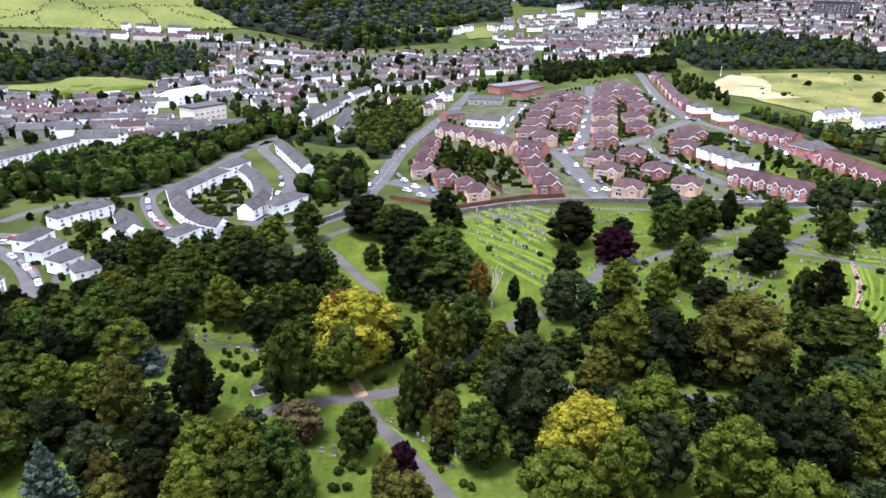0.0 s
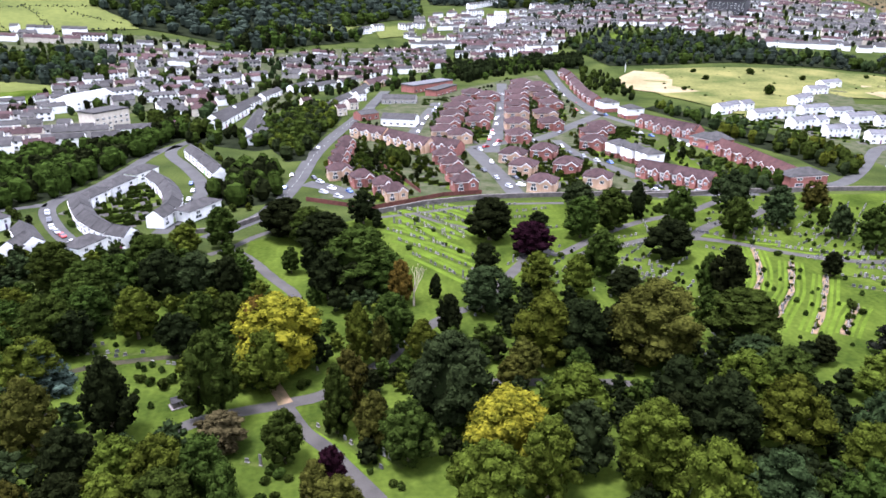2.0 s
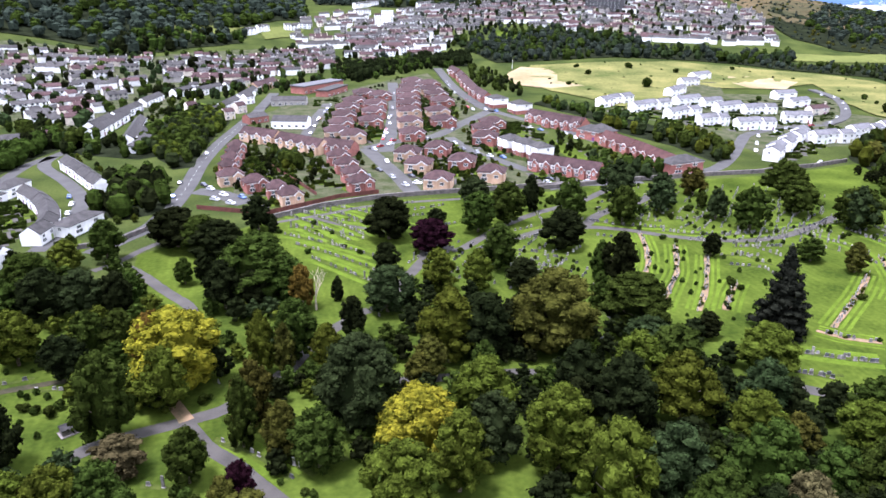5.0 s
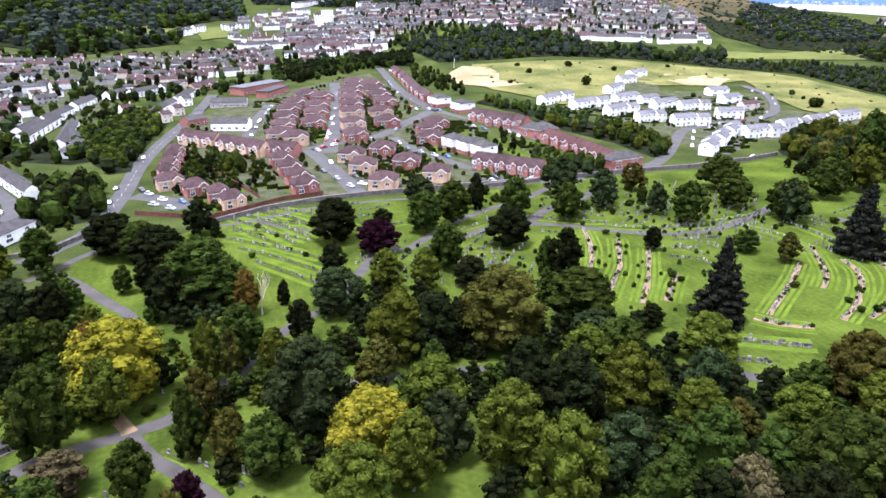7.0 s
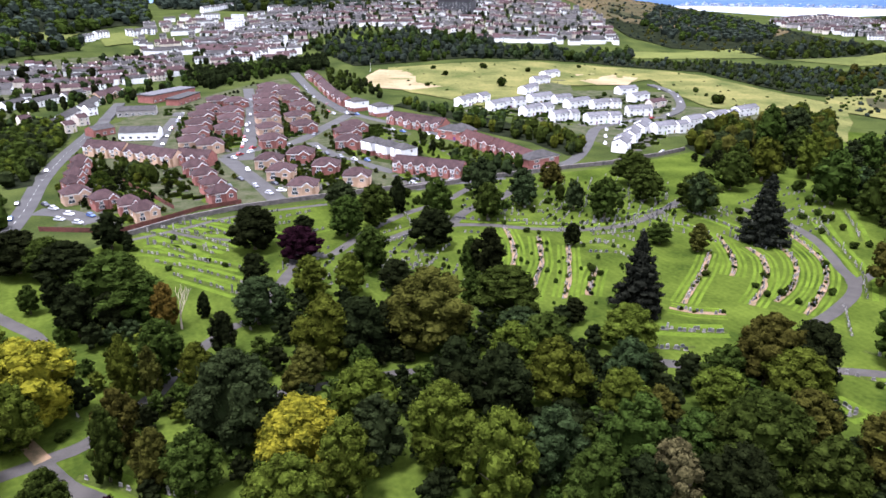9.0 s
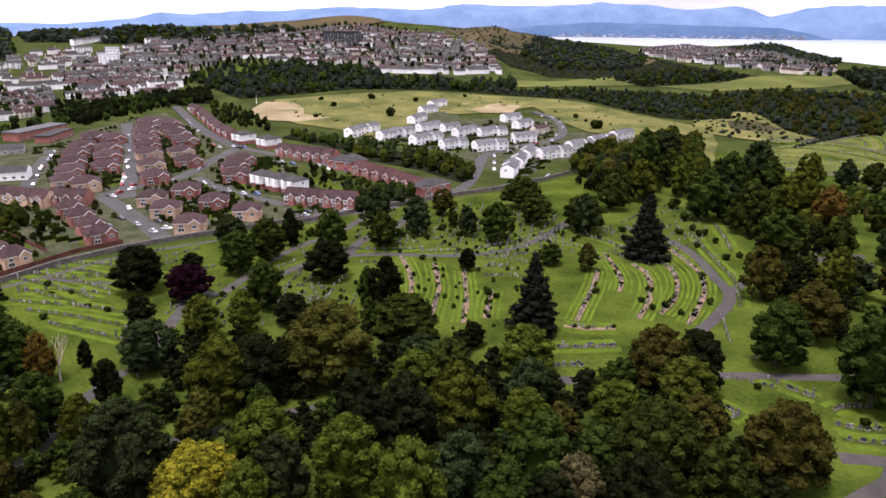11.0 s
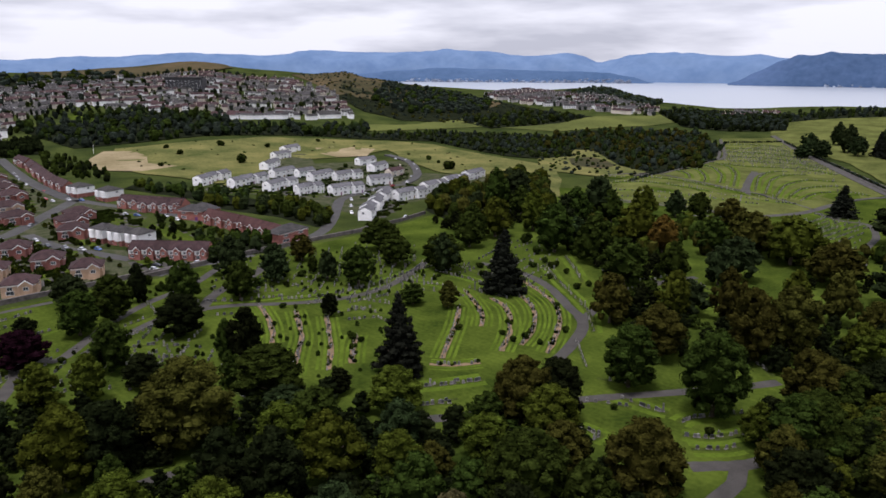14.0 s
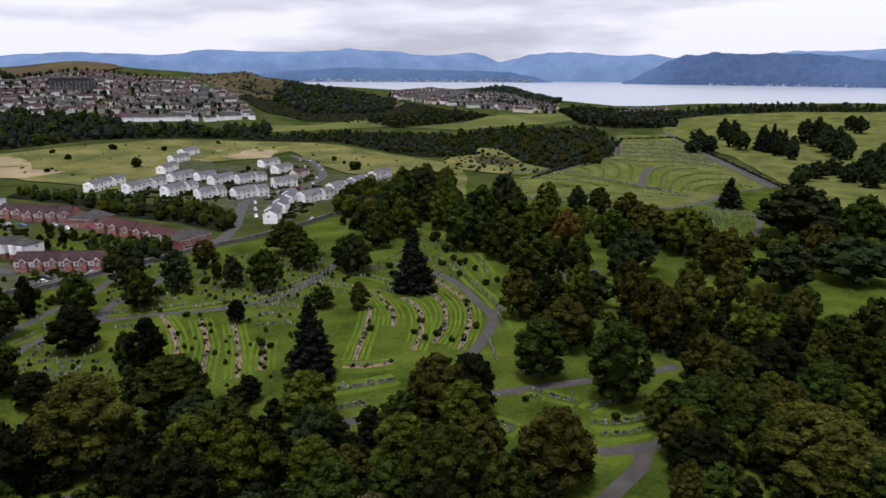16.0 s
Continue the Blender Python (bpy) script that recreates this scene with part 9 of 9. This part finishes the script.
grave_row([(185.0, 188.2), (189.0, 181.7)], 1.8, "mixed")
grave_row([(186.1, 176.0), (184.9, 167.4)], 1.8, "mixed")
grave_row([(201.2, 176.2), (200.0, 165.5)], 1.8, "mixed")
grave_row([(176.1, 204.7), (199.2, 207.2), (215.5, 207.0)], 1.8, "mixed")
grave_row([(125.1, 127.2), (133.3, 122.5), (141.6, 118.0)], 1.8, "mixed")
grave_row([(118.0, 118.9), (127.4, 114.4)], 1.8, "mixed")
grave_row([(11.4, 253.4), (20.0, 250.2), (27.7, 243.7), (35.7, 234.4)], 1.9, "mixed")
grave_row([(9.5, 245.9), (19.1, 236.4), (28.1, 227.5), (37.0, 216.1)], 1.9, "mixed")
grave_row([(12.1, 235.3), (22.0, 223.4), (30.0, 211.9), (35.9, 202.8)], 1.9, "mixed")
grave_row([(16.2, 220.9), (23.5, 209.7), (30.2, 198.6), (33.7, 193.7)], 1.9, "mixed")
grave_row([(25.0, 259.2), (35.2, 254.5), (41.8, 249.3)], 1.9, "mixed")
grave_row([(53.5, 245.3), (61.8, 240.8), (72.4, 243.0)], 1.9, "mixed")
grave_row([(60.1, 262.4), (74.1, 266.2)], 1.9, "mixed")
grave_row([(66.4, 212.9), (74.2, 208.7)], 1.9, "mixed")
grave_row([(90.0, 229.0), (107.9, 235.1)], 1.9, "mixed")
grave_row([(82.6, 218.1), (97.2, 222.5)], 1.9, "mixed")
grave_row([(90.2, 204.0), (95.5, 199.9)], 1.9, "mixed")
grave_row([(117.8, 235.2), (127.3, 230.2)], 1.9, "mixed")
grave_row([(81.6, 199.4), (90.4, 191.5)], 1.9, "mixed")
grave_row([(127.3, 247.4), (138.3, 244.5)], 1.9, "mixed")
grave_row([(54.4, 255.5), (62.9, 255.4)], 1.9, "mixed")
grave_row([(48.1, 269.4), (62.0, 272.1)], 1.9, "mixed")
grave_row([(89.6, 259.5), (104.1, 263.8)], 1.9, "mixed")
grave_row([(114.3, 218.8), (121.3, 214.1)], 1.9, "mixed")
grave_row([(134.5, 254.0), (150.2, 251.6)], 1.9, "mixed")
grave_row([(45.5, 207.6), (50.0, 212.6)], 1.9, "mixed")
grave_row([(139.0, 230.4), (147.6, 225.1)], 1.9, "mixed")
grave_row([(-67.2, 160.4), (-57.5, 161.3)], 2.2, "mixed")
grave_row([(-64.9, 157.8), (-51.6, 160.7)], 2.2, "mixed")
grave_row([(-51.4, 154.8), (-42.8, 153.5)], 2.2, "mixed")
grave_row([(-9.4, 125.4), (-2.3, 117.0), (2.1, 110.2)], 2.2, "mixed")
grave_row([(-11.8, 126.4), (-6.9, 120.7)], 2.2, "mixed")
grave_row([(-24.0, 115.1), (-17.2, 112.5)], 2.2, "mixed")
grave_row([(2.1, 115.4), (6.3, 110.1)], 2.2, "mixed")
grave_row([(39.2, 145.7), (42.3, 142.4)], 2.2, "mixed")
grave_row([(56.0, 140.8), (62.0, 139.6)], 2.2, "mixed")
grave_row([(55.4, 127.7), (57.4, 126.9)], 2.2, "mixed")
grave_row([(27.6, 178.9), (30.4, 171.2)], 2.2, "mixed")
grave_row([(6.4, 112.7), (12.9, 113.7)], 2.2, "mixed")
grave_row([(-12.4, 149.8), (-10.8, 145.8)], 2.2, "mixed")
grave_row([(15.2, 115.5), (15.9, 112.1)], 2.2, "mixed")
grave_row([(-69.7, 163.5), (-63.1, 165.4)], 2.2, "mixed")
grave_row([(197.6, 84.1), (189.4, 73.2)], 2.0, "mixed")
grave_row([(202.4, 69.5), (204.4, 63.1)], 2.0, "mixed")
grave_row([(273.4, 118.4), (263.4, 105.3)], 2.0, "mixed")
grave_row([(243.9, 107.4), (230.7, 96.9)], 2.0, "mixed")
grave_row([(207.9, 69.7), (199.3, 59.7)], 2.0, "mixed")
grave_row([(163.6, 94.7), (166.4, 87.1)], 2.0, "mixed")
grave_row([(149.6, 89.8), (154.8, 79.1)], 2.0, "mixed")
grave_row([(185.7, 116.4), (168.5, 101.4)], 2.0, "mixed")
grave_row([(89.2, 160.6), (90.0, 147.2)], 2.0, "mixed")
grave_row([(79.3, 154.0), (81.9, 143.9)], 2.0, "mixed")
grave_row([(75.2, 190.2), (82.2, 186.4)], 2.0, "mixed")
grave_row([(106.4, 250.2), (98.8, 209.5)], 2.0, "mixed")
grave_row([(221.7, 203.2), (216.8, 180.1)], 2.0, "mixed")
grave_row([(82.9, 210.3), (90.5, 206.4)], 2.0, "mixed")
grave_row([(463.9, 266.9), (483.2, 249.2), (481.4, 216.8), (473.3, 184.3), (471.7, 160.6), (474.1, 139.7)], 2.1, "mixed")
grave_row([(439.1, 250.2), (454.2, 229.6), (455.8, 200.8), (456.7, 177.6), (457.1, 159.0)], 2.1, "mixed")
grave_row([(418.7, 236.2), (434.5, 215.2), (437.9, 192.7)], 2.1, "mixed")
grave_row([(484.0, 281.2), (503.2, 259.8), (507.8, 233.7), (495.1, 201.5), (485.8, 173.4), (481.7, 149.3)], 2.1, "mixed")
grave_row([(580.9, 263.0), (568.0, 247.0), (535.6, 227.8), (513.6, 219.1)], 2.1, "mixed")
grave_row([(604.7, 263.4), (589.0, 243.7), (555.6, 223.3), (516.2, 208.2)], 2.1, "mixed")
grave_row([(622.5, 260.6), (607.5, 238.8), (568.9, 217.5), (507.6, 194.8)], 2.1, "mixed")
grave_row([(555.3, 261.2), (543.6, 245.7), (522.4, 234.0)], 2.1, "mixed")
grave_row([(500.9, 177.1), (562.6, 197.7), (599.8, 201.9), (612.7, 192.4)], 2.1, "mixed")
grave_row([(493.8, 167.8), (551.3, 184.9), (586.9, 188.3), (605.6, 176.5)], 2.1, "mixed")
grave_row([(487.4, 158.6), (539.5, 170.3), (574.7, 167.0), (583.5, 148.8)], 2.1, "mixed")
grave_row([(488.1, 151.4), (528.4, 156.7), (555.1, 149.0), (560.9, 134.9)], 2.1, "mixed")
grave_row([(486.7, 143.6), (521.7, 143.2), (540.0, 129.5), (534.4, 115.3)], 2.1, "mixed")
grave_row([(622.0, 249.8), (619.4, 230.9), (627.3, 211.5), (636.4, 186.0), (621.2, 159.1)], 2.1, "mixed")
grave_row([(648.4, 255.3), (657.8, 227.4), (662.9, 199.0), (649.9, 176.1)], 2.1, "mixed")
grave_row([(677.4, 267.1), (686.6, 237.7), (684.2, 198.2)], 2.1, "mixed")
grave_row([(705.8, 283.3), (718.9, 254.9), (713.2, 214.8)], 2.1, "mixed")
grave_row([(734.3, 296.3), (748.5, 265.7), (748.2, 236.9)], 2.1, "mixed")
grave_row([(760.5, 307.2), (776.2, 282.0), (778.6, 255.7)], 2.1, "mixed")
grave_row([(449.3, 123.6), (441.9, 111.9), (417.9, 102.3)], 2.1, "mixed")
grave_row([(428.7, 131.9), (422.0, 120.2), (403.5, 110.0)], 2.1, "mixed")
ribbon("cemetery_path", "worn grey tarmac cemetery path", [(486.1, 287.6), (515.9, 276.6), (529.8, 261.2), (574.3, 265.2), (626.5, 267.7), (649.5, 260.1)], 2.6, PATHWAY, 0.07, 0.2)
ribbon("cemetery_path", "worn grey tarmac cemetery path", [(591.6, 211.1), (564.9, 203.9), (529.6, 193.2), (491.2, 181.0)], 5.0, PATHWAY, 0.075, 0.2)
grave_field([(80.8, 201.7), (105.4, 200.9), (120.5, 199.0), (103.9, 170.1), (84.8, 164.4), (73.4, 182.0)], 10, 5.5, 2.6, 11)
grave_field([(275.9, 168.2), (308.5, 147.9), (268.6, 122.9), (227.0, 125.3)], -50, 5.0, 2.2, 12)
grave_field([(153.1, 237.9), (212.7, 237.1), (221.4, 199.6), (180.8, 186.1), (148.3, 202.4)], 15, 5.0, 2.6, 13)
grave_field([(49.1, 222.6), (89.4, 224.4), (108.3, 211.6), (94.4, 189.0), (73.0, 178.8), (50.1, 193.4)], 20, 5.5, 2.6, 14)
grave_field([(711.6, 288.2), (794.5, 260.0), (622.8, 154.5), (609.6, 173.8), (638.0, 222.7), (639.1, 255.4)], -40, 7.0, 2.4, 7)
grave_field([(426.5, 122.5), (469.5, 110.9), (430.0, 91.5), (351.2, 78.1), (349.4, 99.0)], -30, 5.5, 2.0, 2)
grave_field([(167.3, 246.5), (174.7, 214.1), (200.2, 211.4), (231.1, 225.4), (241.1, 257.8), (208.7, 262.7), (176.1, 269.4), (146.9, 269.2), (147.6, 241.2)], 25, 6.0, 2.6, 3)
grave_field([(204.7, 197.8), (208.9, 185.1), (202.9, 161.8), (224.6, 153.1), (264.9, 177.3), (287.4, 212.6), (253.4, 206.8)], -15, 6.5, 2.8, 4)

# ---- gardens ----
gardens([(-103.3, 282.5), (-97.0, 309.0), (-88.8, 311.5), (-79.5, 285.0), (-79.4, 259.0), (-85.3, 253.5), (-94.3, 261.7)], 20, 3.6, 1)
gardens([(-128.3, 223.7), (-120.7, 247.6), (-107.6, 224.1), (-94.9, 233.3), (-93.7, 224.8), (-101.9, 204.4), (-115.1, 213.8)], 10, 5, 2)
gardens([(-130.3, 218.5), (-128.7, 208.7), (-116.6, 195.5), (-110.0, 195.7), (-120.0, 209.1)], 20, 4, 3)
gardens([(-72.2, 252.0), (-67.5, 258.8), (-59.8, 252.6), (-59.7, 243.0)], 10, 5, 4)
gardens([(-118.9, 283.8), (-113.1, 284.0), (-94.1, 248.4), (-85.1, 233.5), (-92.0, 236.3), (-104.7, 254.7)], -20, 4, 5)
gardens([(31.9, 359.5), (40.9, 336.2), (37.3, 292.6), (23.8, 305.7)], 8, 6.5, 6)
gardens([(167.8, 384.5), (180.6, 340.7), (165.2, 319.6)], -10, 7, 7)
gardens([(-1.6, 381.9), (15.7, 352.6), (11.9, 324.7), (-1.3, 335.4)], 8, 6.5, 8)
gardens([(79.5, 373.6), (122.2, 386.5), (127.5, 338.8), (105.1, 294.5), (68.8, 293.8)], -5, 4.2, 9)
gardens([(48.5, 541.8), (167.8, 591.5), (121.0, 404.5), (44.6, 384.2)], 5, 4.4, 10)
gardens([(134.4, 428.7), (169.5, 422.1), (162.1, 370.2), (130.0, 363.0)], -5, 4.5, 11)
gardens([(-14.8, 334.1), (-4.6, 381.9), (15.4, 347.1), (20.5, 292.3), (3.6, 279.1)], 8, 4.5, 12)
gardens([(127.5, 309.1), (154.0, 295.7), (143.6, 283.4), (117.5, 282.2)], -8, 5, 13)
gardens([(239.6, 452.0), (316.5, 484.1), (422.3, 444.2), (326.2, 325.2), (299.8, 349.6), (257.5, 385.3)], -20, 6, 14)
gardens([(304.8, 352.9), (336.2, 360.6), (297.7, 310.5), (254.3, 289.8)], -20, 5, 15)
grave_row([(11.2, 269.8), (21.1, 254.4), (31.2, 233.4)], 1.7, "mixed")
grave_row([(16.3, 272.3), (27.8, 257.2), (37.6, 235.7)], 1.7, "mixed")
grave_row([(22.8, 274.5), (34.8, 260.7), (43.5, 240.6)], 1.7, "mixed")
grave_row([(30.9, 275.5), (41.9, 264.1), (50.5, 250.2)], 1.7, "mixed")
grave_row([(12.7, 256.7), (21.1, 241.9), (28.2, 225.1)], 1.7, "mixed")

# ---- cars ----
car(-119.0, 276.2, -1.17, 0)
car(-114.8, 266.6, -1.17, 2)
car(-110.7, 258.1, -1.08, 0)
car(-107.2, 252.8, -0.95, 1)
car(-103.6, 248.4, -0.88, 3)
car(-97.5, 240.6, -0.76, 0)
car(-70.4, 302.6, 1.62, 0)
car(-69.3, 289.7, 1.59, 0)
car(-68.6, 281.1, 1.55, 2)
car(-68.2, 275.4, 1.55, 1)
car(-68.5, 269.6, 1.52, 0)
car(-73.6, 314.3, 1.74, 4)
car(-138.7, 214.3, -0.67, 0)
car(-132.4, 208.4, -0.72, 2)
car(-128.8, 204.9, -0.79, 0)
car(-125.0, 200.6, -0.82, 3)
car(-123.4, 198.8, -0.84, 2)
car(-119.0, 193.2, -0.95, 0)
car(-148.1, 226.9, 0.00, 0)
car(-147.3, 231.7, -0.06, 3)
car(-17.7, 312.1, -0.87, 0)
car(-12.2, 301.5, -0.86, 5)
car(-15.6, 295.5, -0.73, 0)
car(-20.7, 319.1, -1.06, 2)
car(-4.7, 295.9, -1.09, 4)
car(-9.3, 288.2, -0.76, 0)
car(-32.2, 304.0, 1.47, 4)
car(-30.9, 325.5, 1.46, 2)
car(-21.4, 381.3, 1.46, 1)
car(64.0, 370.5, -1.29, 0)
car(65.1, 342.4, -1.59, 5)
car(58.3, 326.1, -1.18, 2)
car(61.8, 311.6, -1.38, 1)
car(64.7, 297.7, -1.20, 0)
car(78.0, 390.2, 0.58, 3)
car(78.5, 410.8, 1.26, 0)
car(86.0, 439.5, 1.27, 0)
car(92.0, 464.5, 1.30, 1)
car(99.2, 495.5, 1.30, 0)
car(106.8, 524.9, 1.33, 2)
car(113.4, 559.9, 1.33, 0)
car(70.5, 311.9, -1.19, 2)
car(70.5, 299.5, -0.72, 5)
car(97.8, 388.2, 0.77, 0)
car(109.7, 374.7, -1.55, 0)
car(110.0, 359.5, -1.57, 2)
car(114.6, 350.7, -1.53, 1)
car(118.6, 340.9, -1.35, 0)
car(124.0, 336.5, -1.35, 4)
car(151.4, 487.0, -1.55, 3)
car(152.2, 476.9, -1.55, 0)
car(157.0, 527.8, -1.72, 2)
car(161.2, 553.6, -1.74, 0)
car(165.4, 582.5, -1.74, 1)
car(171.6, 614.3, -1.74, 0)
car(166.5, 405.4, -1.53, 0)
car(170.1, 398.1, -1.27, 4)
car(180.2, 384.7, -1.46, 0)
car(180.5, 371.5, -1.59, 5)
car(166.0, 467.4, -1.47, 4)
car(51.5, 433.9, 1.33, 0)
car(43.6, 461.4, 1.37, 2)
car(51.5, 315.6, -1.48, 2)
car(130.3, 290.9, -0.96, 2)
car(286.3, 349.9, -2.19, 0)
car(272.3, 333.0, -2.21, 0)
car(259.9, 317.7, -2.21, 5)
car(305.7, 357.9, 0.10, 0)
car(319.6, 365.4, 0.10, 0)
car(341.3, 370.5, 0.30, 3)
car(358.6, 373.7, 0.63, 0)
car(379.0, 390.3, 0.68, 1)
car(408.5, 414.4, 0.76, 0)
car(425.8, 435.7, 0.86, 0)
car(442.0, 462.5, 0.98, 5)
car(442.1, 475.8, 1.03, 0)
car(126.9, 285.7, -1.22, 0)
car(145.2, 282.5, 0.00, 0)
car(274.1, 286.7, 0.28, 0)
parked([(65.6, 287.6), (65.0, 312.0), (62.9, 342.8), (60.3, 375.9)], 3.2, 6, 0.12, 1)
parked([(60.3, 375.9), (82.7, 390.5), (103.1, 397.3), (132.4, 433.7)], -3.2, 6, 0.23, 2)
parked([(71.8, 378.4), (80.3, 410.1), (92.2, 458.9), (104.7, 515.6), (117.3, 581.7)], 3.0, 6, 0.24, 3)
parked([(164.1, 473.0), (162.2, 503.7), (166.8, 563.1), (179.4, 653.8)], 3.2, 6, 0.25, 4)
parked([(164.1, 473.0), (172.4, 439.5), (183.4, 407.1), (189.2, 358.6)], 2.7, 7, 0.20, 5)
parked([(-121.5, 282.6), (-121.5, 296.9), (-114.4, 308.6), (-108.7, 340.5)], 2.4, 7, 0.12, 6)
parked([(19.9, 382.6), (31.4, 415.8), (42.3, 467.3), (57.1, 522.8)], -2.8, 6, 0.20, 7)
centre_line([(-37.3, 266.6), (-32.0, 290.4), (-27.4, 321.7), (-23.4, 363.6), (-14.8, 411.5), (-2.0, 466.3), (12.1, 527.4)])
bare_tree(13.7, 180.5, 13.0)
tomb(-39.7, 135.8, 0.5)
mast(255.5, 676.2, 9.0)

# ---- larger buildings of the town ----
hall("long red brick school with a pale flat roof", 45.1, 576.6, 80.2, 609.6, 14, 5.5, 0.8, REDBRICK, PALEROOF, 9)
hall("red brick school wing", 60.8, 554.2, 80.2, 583.6, 10, 5, 0.8, REDBRICK, SLATE, 5)
hall("large white hall with a curved grey roof", -186.1, 504.1, -170.4, 536.3, 18, 7, 3, RENDER, METAL, 7)
hall("pale block of flats with a flat roof", -150.8, 432.2, -137.1, 451.8, 14, 11, 0.8, CREAM, SLATE, 6)
hall("low white hall with a slate roof", 13.9, 443.5, 34.5, 436.9, 12, 4.5, 2.4, RENDER, SLATE, 5)
hall("low grey hall with a dark slate roof", 17.4, 525.6, 41.8, 521.0, 12, 4, 2.2, GREYWALL, SLATE, 6)
hall("low red brick hall", 1.6, 459.2, 13.4, 466.1, 9, 4, 1.8, REDBRICK, SLATE, 3)
hall("white sports pavilion beside the playing field", -245.2, 514.3, -233.0, 527.7, 10, 4, 1.0, RENDER, METAL, 5)
hall("long dark block of flats above the town", 455.4, 936.5, 488.0, 898.9, 16, 17, 1.0, DARKSTONE, SLATE, 10)
hall("white tower block", 182.5, 974.6, 197.6, 971.7, 16, 20, 0.6, RENDER, METAL, 4)
hall("white tower block", 173.3, 973.2, 192.5, 966.6, 14, 14, 0.6, RENDER, METAL, 4)
finish_graves()
